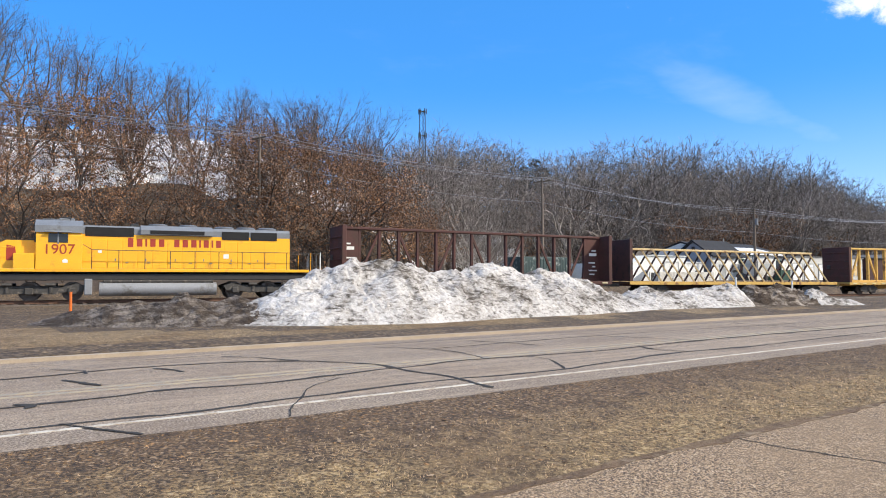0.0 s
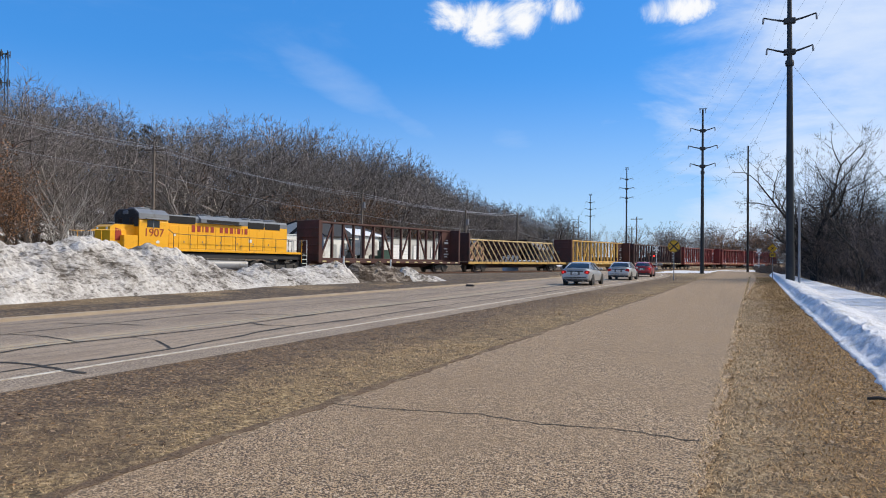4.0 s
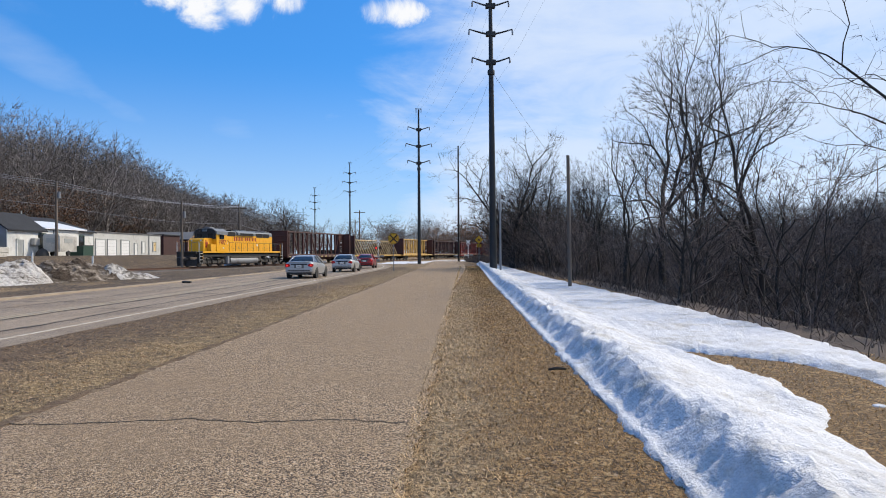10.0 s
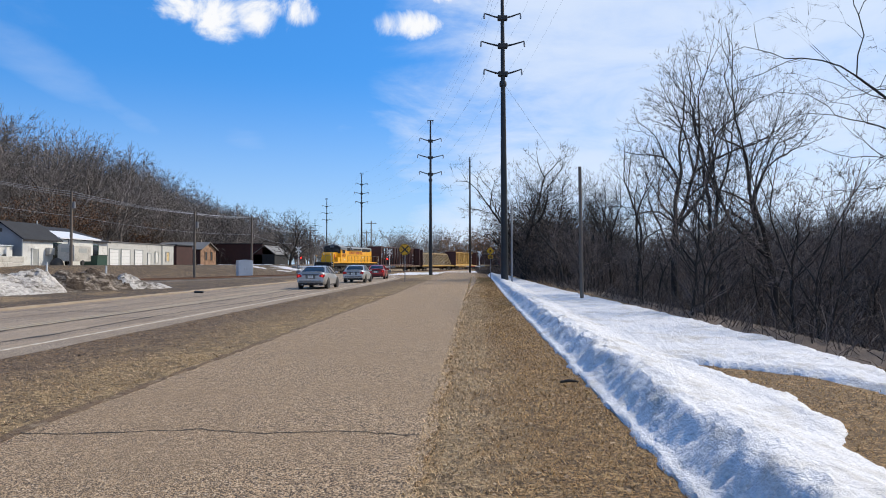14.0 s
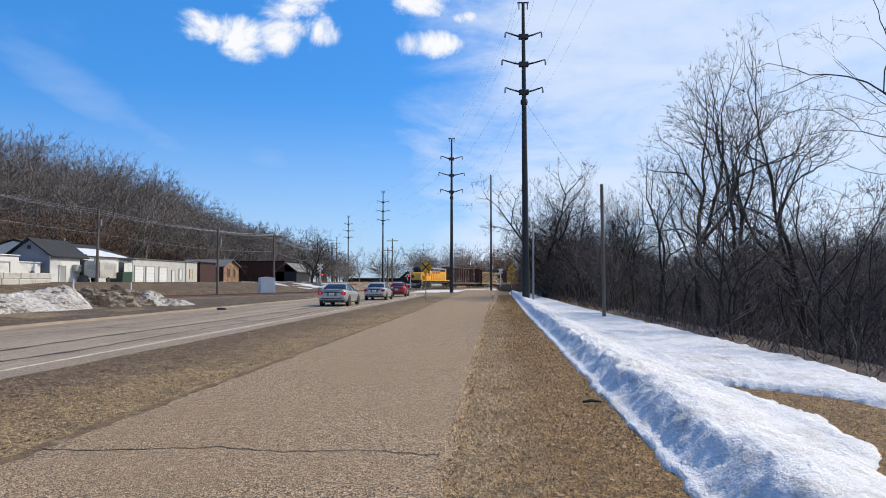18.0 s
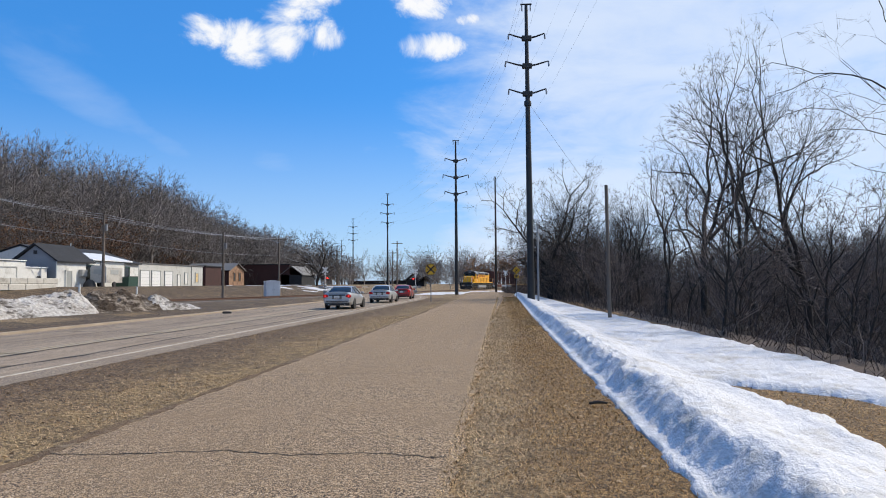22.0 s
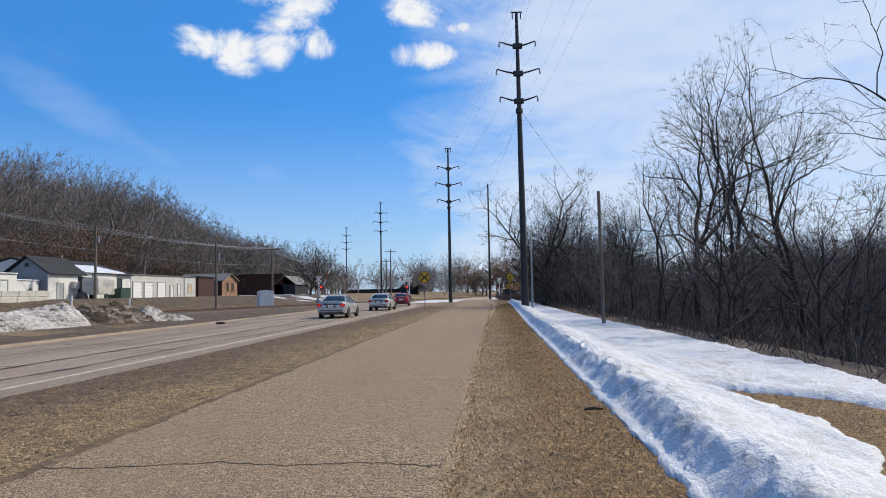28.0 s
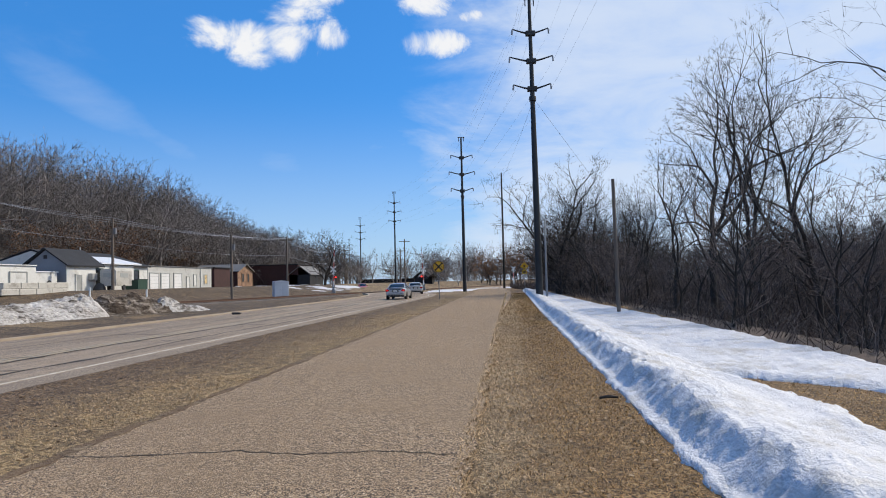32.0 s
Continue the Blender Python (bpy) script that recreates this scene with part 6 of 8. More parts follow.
# ---- snow ----
def bank_snow():
    """Ploughed bank beside the lawn, with a bare patch melted into its far side."""
    me = Mesh()
    xs = [1.25 + 0.042 * i for i in range(140)]
    ys = []
    y = -16.0
    while y < 100:
        ys.append(y)
        y += 0.05 * (1 + y / 8) if y > 1.5 else 0.14
    outer = [(-20, 5.0), (0, 5.4), (9.8, 5.8), (11.6, 6.05), (13.4, 6.15), (16, 6.05), (24, 5.85), (39, 5.2), (75, 4.5), (100, 4.3)]
    bare_l = [(-20, 2.7), (0, 2.85), (5, 3.0), (5.9, 3.05), (6.7, 3.5), (8.4, 3.8), (10.2, 3.6), (11.2, 3.45), (100, 3.4)]
    bare_r = [(-20, 9.0), (0, 9.0), (5, 8.0), (6, 6.4), (7, 5.4), (8.2, 4.85), (9.9, 4.66), (10.9, 3.6), (12, 2.6), (100, 2.4)]
    N3 = noise.noise
    for y in ys:
        e = 1.42 + 0.07 * N3((0, y * 0.9, 3)) + 0.05 * N3((0, y * 3.0, 7)) + 0.035 * N3((0, y * 8.0, 2)) + 0.25 * ss(30, 80, y)
        right = lerp_table(outer, y) + 0.16 * N3((5, y * 0.7, 3)) + 0.10 * N3((5, y * 2.3, 3)) + 0.05 * N3((5, y * 6, 3))
        xl, xr = lerp_table(bare_l, y), lerp_table(bare_r, y)
        crest = e + 0.62 + 0.14 * N3((3, y * 0.8, 1)) + 0.07 * N3((3, y * 2.6, 1)) + 0.05 * N3((3, y * 7.0, 1))
        for x in xs:
            h = 0.06 * ss(e - 0.02, e + 0.06, x) + 0.27 * ss(e + 0.12, crest - 0.1, x) * (1 + 0.10 * N3((x * 1.1, y * 0.7, 2)))
            h -= 0.225 * ss(crest + 0.0, crest + 1.1, x)
            h = max(h, 0.0) * (1 - ss(right - 0.22, right, x))
            m = min(x - xl, xr - x) + 0.12 * N3((x * 1.6, y * 1.3, 6)) + 0.09 * N3((x * 5.0, y * 4.0, 8)) + 0.05 * N3((x * 12, y * 10, 8))
            h *= 1 - ss(-0.30, 0.05, m)
            if h > 0.015:
                k = min(1.0, h / 0.08)
                rub = ss(e, e + 0.3, x) * (1 - 0.7 * ss(crest - 0.1, crest + 0.3, x))
                h += k * (0.012 * N3((x * 3.0, y * 2.0, 1)) + (0.012 + 0.055 * rub) * (0.35 - abs(N3((x * 4.2, y * 3.0, 3)))) + (0.010 + 0.05 * rub) * (0.35 - abs(N3((x * 10, y * 8, 9)))) + (0.006 + 0.02 * rub) * N3((x * 21, y * 16, 9)) + 0.016 * N3((x * 0.8, y * 3.2, 9)))
            me.v.append((x, y, land(x, y) + (h - 0.02 if h > 0.004 else -0.14)))
    n = len(xs)
    for j in range(len(ys) - 1):
        for i in range(n - 1):
            a = j * n + i
            me.f.append((a, a + 1, a + n + 1, a + n))
    tagged(new("snow_bank", me.data("snow_bank", M_SNOW, True)), "long melting ploughed snow bank beside the path", "snow", kind="structure")
    bits = Mesh()
    rnd = random.Random(4)
    for x, y, r in [(4.75, 4.4, 0.16), (3.9, 5.0, 0.10), (4.2, 7.2, 0.07), (3.6, 4.0, 0.09)]:
        bits.lathe([(r, 0), (r * 0.9, r * 0.16), (r * 0.4, r * 0.3)], (x, y, land(x, y)), 2, 9)
    tagged(new("snow_scrap", bits.data("snow_scrap", M_SNOW, True)), "small melting scraps of snow on the lawn", "snow", kind="stuff")


bank_snow()


def heap(name, label, rows, material, seed, rough=0.35):
    """A ridge of ploughed snow: rows of y, x of the ridge, height, half width towards the road and away from it."""
    me = Mesh()
    tabs = [[(r[0], r[k]) for r in rows] for k in range(1, 5)]
    y, ys = rows[0][0], []
    while y <= rows[-1][0]:
        ys.append(y)
        y += 0.075
    n = 84
    for y in ys:
        xr, hz, wf, wb = (lerp_table(t, y) for t in tabs)
        xr += 0.25 * noise.noise((y * 0.5, seed, 0))
        for i in range(n):
            t = -1 + 2 * i / (n - 1)
            x = xr + (t * wf if t > 0 else t * wb)
            lump = 1 + rough * 0.55 * noise.noise((x * 0.8, y * 0.8, seed)) + rough * 0.4 * noise.noise((x * 1.9, y * 1.9, seed + 3))
            pr = (1 - abs(t) ** 1.35)
            z = hz * pr * lump
            z += rough * min(1, pr * 4) * min(hz, 1.2) * (0.30 * (0.3 - abs(noise.noise((x * 2.6, y * 2.6, seed + 5)))) + 0.18 * noise.noise((x * 5.5, y * 5.5, seed + 6)) + 0.22 * (0.3 - abs(noise.noise((x * 8, y * 8, seed + 7)))) + 0.14 * (0.3 - abs(noise.noise((x * 15, y * 15, seed + 9)))))
            me.v.append((x, y, land(x, y) + max(z, -0.02) - 0.03))
    for j in range(len(ys) - 1):
        for i in range(n - 1):
            a = j * n + i
            me.f.append((a, a + 1, a + n + 1, a + n))
    ob = new(name, me.data(name, material, True))
    return tagged(ob, label, "snow heap")


heap("snow_mound", "large ploughed heap of grey-white dirty snow beside the road",
     [(7.0, -23.2, 0.1, 1.2, 1.5), (8.6, -23.2, 0.85, 2.0, 2.2), (9.6, -23.0, 1.2, 2.6, 2.5), (11.2, -22.9, 1.85, 3.0, 2.8), (13.4, -22.6, 2.15, 3.1, 2.8), (15.2, -22.8, 1.75, 3.0, 2.8), (17.1, -22.8, 1.95, 2.8, 2.6),
      (18.9, -22.8, 1.98, 2.7, 2.6), (20.2, -22.9, 1.72, 2.7, 2.4), (21.6, -22.9, 1.82, 2.7, 2.4), (23.6, -22.9, 1.5, 2.4, 2.2), (25.4, -22.9, 0.85, 2.0, 1.8), (27.2, -23.0, 0.65, 1.8, 1.8), (28.4, -23.2, 1.1, 1.9, 1.7),
      (30.2, -23.0, 0.8, 1.8, 1.6), (33.0, -22.4, 1.0, 1.8, 1.6), (34.6, -22.3, 1.2, 1.5, 1.5), (35.4, -22.3, 0.9, 1.2, 1.2), (36.0, -22.2, 0.1, 0.6, 0.8)], M_DSNOW, 2.0)
heap("soiled_snow_mound", "low heap of soot-black snow and grit beside the road",
     [(2.2, -26.6, 0.05, 0.5, 0.8), (3.2, -26.2, 0.42, 1.6, 1.4), (4.4, -25.4, 0.62, 2.0, 1.6), (5.6, -24.8, 0.75, 2.2, 1.8), (6.6, -24.4, 0.95, 2.3, 1.8), (7.4, -24.0, 0.7, 2.2, 1.8), (8.6, -23.6, 0.8, 2.2, 1.8), (10.2, -23.0, 0.35, 2.2, 1.5), (11.0, -22.8, 0.05, 1.5, 1.0)], M_BSNOW, 5.0, 0.6)
heap("soil_mound", "heap of brown soil and dirty snow beside the road",
     [(34.6, -21.8, 0.1, 0.8, 0.9), (35.6, -21.8, 0.95, 1.6, 1.5), (37.0, -21.6, 0.98, 1.7, 1.6), (38.6, -21.4, 1.0, 1.7, 1.5), (39.6, -21.2, 0.95, 1.5, 1.4), (40.4, -21.0, 0.5, 1.2, 1.2), (41.0, -21.0, 0.1, 0.8, 0.8)], M_SOILSNOW, 8.0, 0.6)
heap("end_snow_mound", "small heap of dirty snow beside the road",
     [(38.9, -20.4, 0.08, 0.4, 0.6), (39.6, -20.5, 0.85, 1.0, 1.1), (40.3, -20.4, 0.8, 1.1, 1.1), (41.2, -20.1, 0.4, 1.1, 1.0), (42.6, -19.7, 0.3, 0.9, 0.9), (43.6, -19.5, 0.05, 0.5, 0.6)], M_DSNOW, 11.0, 0.5)


def snow_sheet(x0, x1, y0, y1, seed, label, cut=0.05, up=0.06, run=1.0):
    """Patches of old snow lying on the land."""
    me = Mesh()
    n, m = 70, 70
    for j in range(m):
        for i in range(n):
            x, y = x0 + (x1 - x0) * i / (n - 1), y0 + (y1 - y0) * j / (m - 1)
            e = min(i, n - 1 - i, j, m - 1 - j) / 8.0
            v = noise.noise((x * 0.16, y * 0.16 * run, seed)) + 0.5 * noise.noise((x * 0.5, y * 0.5 * run, seed)) - max(0, 0.5 - e)
            me.v.append((x, y, land(x, y) + up * ss(cut - 0.12, cut + 0.12, v) * 2 - up))
    for j in range(m - 1):
        for i in range(n - 1):
            a = j * n + i
            me.f.append((a, a + 1, a + n + 1, a + n))
    tagged(new("snow_patch", me.data("snow_patch", M_SNOW, True)), label, "snow", kind="structure")


snow_sheet(-122, -69, -16, 50, 3.0, "thin old snow lying on the hillside under the trees", -0.25, 0.28, 0.3)
snow_sheet(-116, -70, 50, 84, 5.0, "thin old snow lying on the hillside under the trees", -0.05, 0.28, 0.4)
snow_sheet(-46, -30, 112, 150, 7.0, "old snow patches on the verge by the crossing", 0.1, 0.08)
snow_sheet(-13, -5.6, 100, 128, 9.0, "old snow patches on the verge by the crossing", -0.1, 0.08)
snow_sheet(-6.5, 4.5, 128, 150, 12.0, "old snow patches on the verge by the crossing", -0.05, 0.08)


# ---- poles and wires ----
WIRES = Mesh()
# wires before the woods, given a pale colour for the sun on them
LITWIRES = Mesh()


def wire(p, q, sag, r=0.012, line=WIRES):
    p, q = Vector(p), Vector(q)
    n = 14
    pts = [p.lerp(q, i / n) - Vector((0, 0, sag * 4 * (i / n) * (1 - i / n))) for i in range(n + 1)]
    line.tube(pts, r, 3, False)


M_GALV = mat("galvanised_post", (0.30, 0.31, 0.32), (0.20, 0.20, 0.21), 0.5, 3.0, 30.0, 0.1, metal=0.5)
M_INSUL = mat("insulator_grey", (0.32, 0.33, 0.34), (0.22, 0.22, 0.23), 0.4, 3.0, 20.0, 0.0)


def steel_pole(x, y, h, r, turn, arms=True, lean=0.0):
    """Tapered transmission pole with three pairs of upswept arms."""
    ob = thing("transmission_pole", "tall dark steel transmission pole with three pairs of arms", "utility pole", Matrix.Translation((x, y, land(x, y) - 0.3)) @ pose(0, 0, 0, 0, lean, turn), "transmission poles")
    part("shaft", Mesh().tube([(0, 0, 0), (0, 0, h * 0.5), (0, 0, h)], [r, r * 0.74, r * 0.42], 12), M_STEEL, ob, smooth=True)
    tips = []
    part("pole_cap", Mesh().box((0, 0, h + 0.1), (1.0, 0.14, 0.1), 0.02).box((-0.36, 0, h - 0.2), (0.08, 0.1, 0.6)).box((0.36, 0, h - 0.2), (0.08, 0.1, 0.6)), M_STEEL, ob)
    for k, reach in ((0, 1.55), (1, 1.85), (2, 1.6)):
        z = h - 2.9 - 2.42 * k
        part("arm_bracket", Mesh().box((0, 0, z), (r * 2.6, 0.42, 0.42), 0.04), M_STEEL, ob)
        for s in (-1, 1):
            a = part("arm", Mesh().tube([(0, 0, z - 0.05), (s * reach * 0.5, 0, z + 0.15), (s * reach, 0, z + 0.42)], [0.10, 0.075, 0.055], 8), M_STEEL, ob)
            part("insulator", Mesh().tube([(s * reach, 0, z + 0.4), (s * (reach + 0.03), 0, z - 0.05)], [0.06, 0.075], 8), M_INSUL, a)
            tips.append((s * reach, z - 0.08))
    part("band", Mesh().lathe([(r * 0.92, -0.2), (r * 0.98, 0), (r * 0.92, 0.2)], (0, 0, h - 8.6), 2, 12), M_STEEL, ob)
    m = ob.matrix_basis
    return [m @ Vector((a, 0, z)) for a, z in tips] + [m @ Vector((-0.36, 0, h)), m @ Vector((0.36, 0, h))]


def poles():
    rows = [steel_pole(8.0, -42, 25.5, 0.3, 8), steel_pole(2.5, 60, 25.9, 0.32, 4, lean=-0.3), steel_pole(-6.45, 101, 22.6, 0.27, 10), steel_pole(-29.8, 182.6, 24.4, 0.26, 20), steel_pole(-52.8, 247, 23.8, 0.26, 18), steel_pole(-78.0, 338, 23.5, 0.26, 16), steel_pole(-96, 405, 24.0, 0.26, 16)]
    for a, b in zip(rows, rows[1:]):
        for p, q in zip(a, b):
            wire(p, q, (q - p).length ** 2 / 9000 + 0.3, 0.0045)
    thin = thing("wooden_pole", "tall thin dark wooden pole without arms", "utility pole", Matrix.Translation((-0.95, 126, -0.2)))
    part("shaft", Mesh().tube([(0, 0, 0), (0, 0, 10), (0, 0, 21.0)], [0.2, 0.17, 0.12], 10), M_SHADEBARK, thin, smooth=True)
    stub = thing("wooden_pole", "weathered grey wooden pole at the edge of the woods", "utility pole", Matrix.Translation((4.62, 30.7, land(4.62, 30.7) - 0.2)) @ pose(0, 0, 0, 0, -0.6, 0))
    part("shaft", Mesh().tube([(0, 0, 0), (0, 0, 6.0)], [0.085, 0.07], 10), M_WOODPOLE, stub, smooth=True)
    con = thing("conduit_pole", "slim galvanised riser pole beside the steel pole", "utility pole", Matrix.Translation((2.98, 57.5, land(3.0, 57.5) - 0.2)))
    part("shaft", Mesh().tube([(0, 0, 0), (0, 0, 6.6)], [0.09, 0.07], 8), M_INSUL, con)
    wire((2.5, 60, 17.0), (15.0, 64, 0.0), 0.1, 0.012)
    wire((2.5, 60, 17.0), (-0.95, 126, 19.8), 0.6, 0.010)
    # wooden line beyond the railway
    ends = []
    for x, y, top, cross in [(-76.0, -30.0, 19.0, 1), (-63.6, 24.0, 15.4, 1), (-54.4, 51.6, 12.4, 1), (-43.3, 73.2, 9.4, 0), (-31.2, 76.6, 7.4, 0), (-32.4, 100.2, 8.5, 1), (-41.5, 160, 9.0, 1)]:
        z = land(x, y)
        po = thing("wooden_pole", "weathered brown wooden power pole beyond the railway", "utility pole", Matrix.Translation((x, y, z - 0.4)), "wooden power poles")
        hh = top - z + 0.4
        part("shaft", Mesh().tube([(0, 0, 0), (0, 0, hh)], [0.17, 0.11], 10), M_WOODPOLE, po, smooth=True)
        row = []
        if cross:
            part("crossarm", Mesh().box((0, 0, hh - 0.35), (2.2, 0.12, 0.14), 0.02, Matrix.Rotation(0.25, 3, "Z")), M_WOODPOLE, po)
            for a in (-0.95, -0.3, 0.95):
                part("insulator", Mesh().tube([(a, a * 0.25, hh - 0.3), (a, a * 0.25, hh - 0.1)], [0.05, 0.04], 6), M_INSUL, po)
                row.append(Vector((x + a, y + a * 0.25, z - 0.4 + hh - 0.1)))
        else:
            for k in range(3):
                row.append(Vector((x, y, top - 0.25 * k)))
            part("transformer", Mesh().tube([(0.28, 0, hh - 1.8), (0.28, 0, hh - 1.1)], 0.16, 10), M_GALV, po)
        row.append(Vector((x, y, top - 2.6)))
        ends.append(row)
    seq = [0, 1, 2, 3, 5, 6]
    for i, j in zip(seq, seq[1:]):
        for p, q in zip(ends[i], ends[j]):
            wire(p, q, 0.55, 0.028, LITWIRES)
    for k in (0, 1):
        wire(ends[3][k], ends[4][k], 0.3, 0.016, LITWIRES)
        wire(ends[4][k], ends[5][k], 0.3, 0.016, LITWIRES)
    for x, y, h in [(-22.4, 150, 11.0), (-24.3, 156, 9.0), (-50, 210, 11), (-58, 240, 11), (-66, 262, 10.5)]:
        po = thing("wooden_pole", "distant wooden power pole", "utility pole", Matrix.Translation((x, y, land(x, y) - 0.3)), "wooden power poles")
        part("shaft", Mesh().tube([(0, 0, 0), (0, 0, h)], [0.16, 0.11], 8), M_WOODPOLE, po)
        part("crossarm", Mesh().box((0, 0, h - 0.5), (2.4, 0.14, 0.14)), M_WOODPOLE, po)
    tagged(new("power_line", WIRES.data("power_line", M_STEEL)), "thin dark power lines strung between the poles", "wires", kind="stuff")
    tagged(new("local_power_line", LITWIRES.data("local_power_line", M_INSUL)), "power lines coloured sunlit-pale, strung along the railway", "wires", kind="stuff")


poles()

# ---- signs and the crossing ----
M_SIGNYEL = mat("sign_yellow", (0.72, 0.40, 0.01), (0.62, 0.34, 0.01), 0.5, 2.0, 20.0, 0.0)


def signs():
    rr = thing("railroad_warning_sign", "round yellow railroad warning sign with a black cross", "road sign", Matrix.Translation((-6.2, 61.5, -0.1)))
    part("post", Mesh().box((0, 0.06, 1.6), (0.07, 0.06, 3.2), 0.01), M_GALV, rr)
    part("disc", Mesh().lathe([(0.5, -0.012), (0.5, 0.012)], (0, 0, 2.93), 1, 32), M_SIGNYEL, rr)
    ring = Mesh()
    for k in range(32):
        a, b = k * math.pi / 16, (k + 1) * math.pi / 16
        ring.add([(r * math.cos(t), yy, 2.93 + r * math.sin(t)) for r in (0.445, 0.475) for t in (a, b) for yy in (-0.017, -0.0125)], [(0, 2, 6, 4), (1, 5, 7, 3), (0, 1, 3, 2), (4, 6, 7, 5)])
    part("rim", ring, M_BLACK, rr)
    for s in (-1, 1):
        part("cross_bar", Mesh().box((0, -0.018 - 0.003 * s, 2.93), (0.92, 0.006, 0.12), 0.0, Matrix.Rotation(s * radians(45), 3, "Y")), M_BLACK, rr)
        part("letter", text_mesh("letter", "R", 0.26, M_BLACK, 0.003), None, rr, m=Matrix.Translation((s * 0.29, -0.018, 2.84)) @ Matrix.Rotation(radians(90), 4, "X"))
    d = thing("diamond_warning_sign", "yellow diamond warning sign with a black symbol", "road sign", Matrix.Translation((1.62, 76.0, -0.1)) @ pose(0, 0, 0, 0, 0, -4))
    part("post", Mesh().box((0, 0.06, 1.6), (0.07, 0.06, 3.3), 0.01), M_GALV, d)
    part("plate", Mesh().box((0, 0, 3.05), (0.62, 0.02, 0.62), 0.006, Matrix.Rotation(radians(45), 3, "Y")), M_SIGNYEL, d)
    part("plaque", Mesh().box((0, 0, 2.42), (0.5, 0.02, 0.38), 0.006), M_SIGNYEL, d)
    part("symbol", Mesh().box((0, -0.014, 3.05), (0.34, 0.006, 0.06), 0, Matrix.Rotation(radians(45), 3, "Y")).box((0, -0.016, 3.05), (0.34, 0.006, 0.06), 0, Matrix.Rotation(radians(-45), 3, "Y")), M_BLACK, d)
    part("plaque_line", Mesh().box((0, -0.014, 2.48), (0.36, 0.006, 0.07)).box((0, -0.014, 2.36), (0.3, 0.006, 0.07)), M_BLACK, d)


signs()
GATES = []
M_LAMP = glow("red_signal_lamp", (1.0, 0.03, 0.02), 5.0)
M_LAMPOFF = mat("unlit_red_lens", (0.12, 0.01, 0.01), (0.08, 0.008, 0.008), 0.3, 3.0, 10.0, 0.0)
M_GATERED = mat("gate_red", (0.55, 0.04, 0.03), (0.45, 0.04, 0.03), 0.6)


def crossing_signal(x, y, turn, lit, gate_side, gate_len):
    z = land(x, y)
    s = thing("crossing_signal", "railway crossing signal with a white crossbuck and red lamps", "crossing signal", Matrix.Translation((x, y, z)) @ pose(0, 0, 0, 0, 0, turn), "crossing signals")
    part("mast", Mesh().tube([(0, 0, 0), (0, 0, 4.3)], 0.06, 8), M_WHITE, s)
    part("base", Mesh().box((0, 0, 0.25), (0.6, 0.6, 0.5), 0.04), M_GALV, s)
    cb = part("crossbuck", Mesh().box((0, -0.09, 3.85), (1.22, 0.02, 0.22), 0.0, Matrix.Rotation(radians(45), 3, "Y")), M_WHITE, s)
    part("crossbuck_board", Mesh().box((0, -0.115, 3.85), (1.22, 0.02, 0.22), 0.0, Matrix.Rotation(radians(-45), 3, "Y")), M_WHITE, cb)
    part("track_plate", Mesh().box((0, -0.1, 3.2), (0.4, 0.02, 0.22)), M_WHITE, s)
    part("lamp_arm", Mesh().tube([(-0.45, -0.05, 2.55), (0.45, -0.05, 2.55)], 0.035, 6), M_BLACK, s)
    for k, a in ((0, -0.38), (1, 0.38)):
        part("backing_disc", Mesh().lathe([(0.28, 0), (0.28, 0.02)], (a, -0.12, 2.55), 1, 18), M_BLACK, s)
        part("lens", Mesh().lathe([(0.13, -0.05), (0.13, 0.0), (0.05, 0.01)], (a, -0.135, 2.55), 1, 14), M_LAMP if k == lit else M_LAMPOFF, s)
        part("visor", Mesh().plate([(a - 0.15, 2.55), (a - 0.1, 2.68), (a, 2.72), (a + 0.1, 2.68), (a + 0.15, 2.55), (a + 0.14, 2.55), (a, 2.7), (a - 0.14, 2.55)], 1, -0.4, -0.12), M_BLACK, s)
    part("gate_machine", Mesh().box((0, 0.12, 1.05), (0.45, 0.5, 0.65), 0.04), M_GALV, s)
    g = part("gate_arm", Mesh().box((gate_side * 0.4, 0, 0), (1.0, 0.10, 0.2), 0.02), M_WHITE, s, "red and white striped gate arm")
    for k in range(int(gate_len)):
        part("stripe", Mesh().box((gate_side * (1.4 + k), 0, 0), (1.0, 0.05, 0.13 - 0.008 * k)), M_GATERED if k % 2 == 0 else M_WHITE, g)
    part("counterweight", Mesh().box((-gate_side * 0.7, 0, 0), (0.7, 0.2, 0.4), 0.05), M_GALV, g)
    g.matrix_basis = Matrix.Translation((0, -0.1, 1.05))
    GATES.append((g, gate_side))
    return s


crossing_signal(-15.6, 127.0, 4, 0, -1, 6)
crossing_signal(-28.4, 111.5, 10, 1, 1, 6)
far_sig = crossing_signal(0.9, 150.0, 0, 2, -1, 2)


def crossing_planks():
    c = tagged(new("crossing_panel", Mesh().box((0, 0, 0), (0.1, 0.1, 0.02)).data("crossing_panel", M_TIE)), "dark rubber crossing panel between the rails", "crossing panel", kind="structure")
    c.matrix_basis = Matrix.Translation((trk(124).x, trk(124).y, 0.07))
    for off in (0.0, -1.35, 1.35):
        for k in range(14):
            p, q = trk(112 + 2.0 * k), trk(112.1 + 2.0 * k)
            b = part("panel", Mesh().box((0, 0, 0), (1.3 if off == 0 else 1.1, 1.98, 0.06), 0.01), M_TIE, c)
            h = math.atan2(q.x - p.x, q.y - p.y)
            b.matrix_basis = c.matrix_basis.inverted() @ pose(p.x + off * math.cos(h), p.y - off * math.sin(h), 0.068, 0, 0, -math.degrees(h))


crossing_planks()


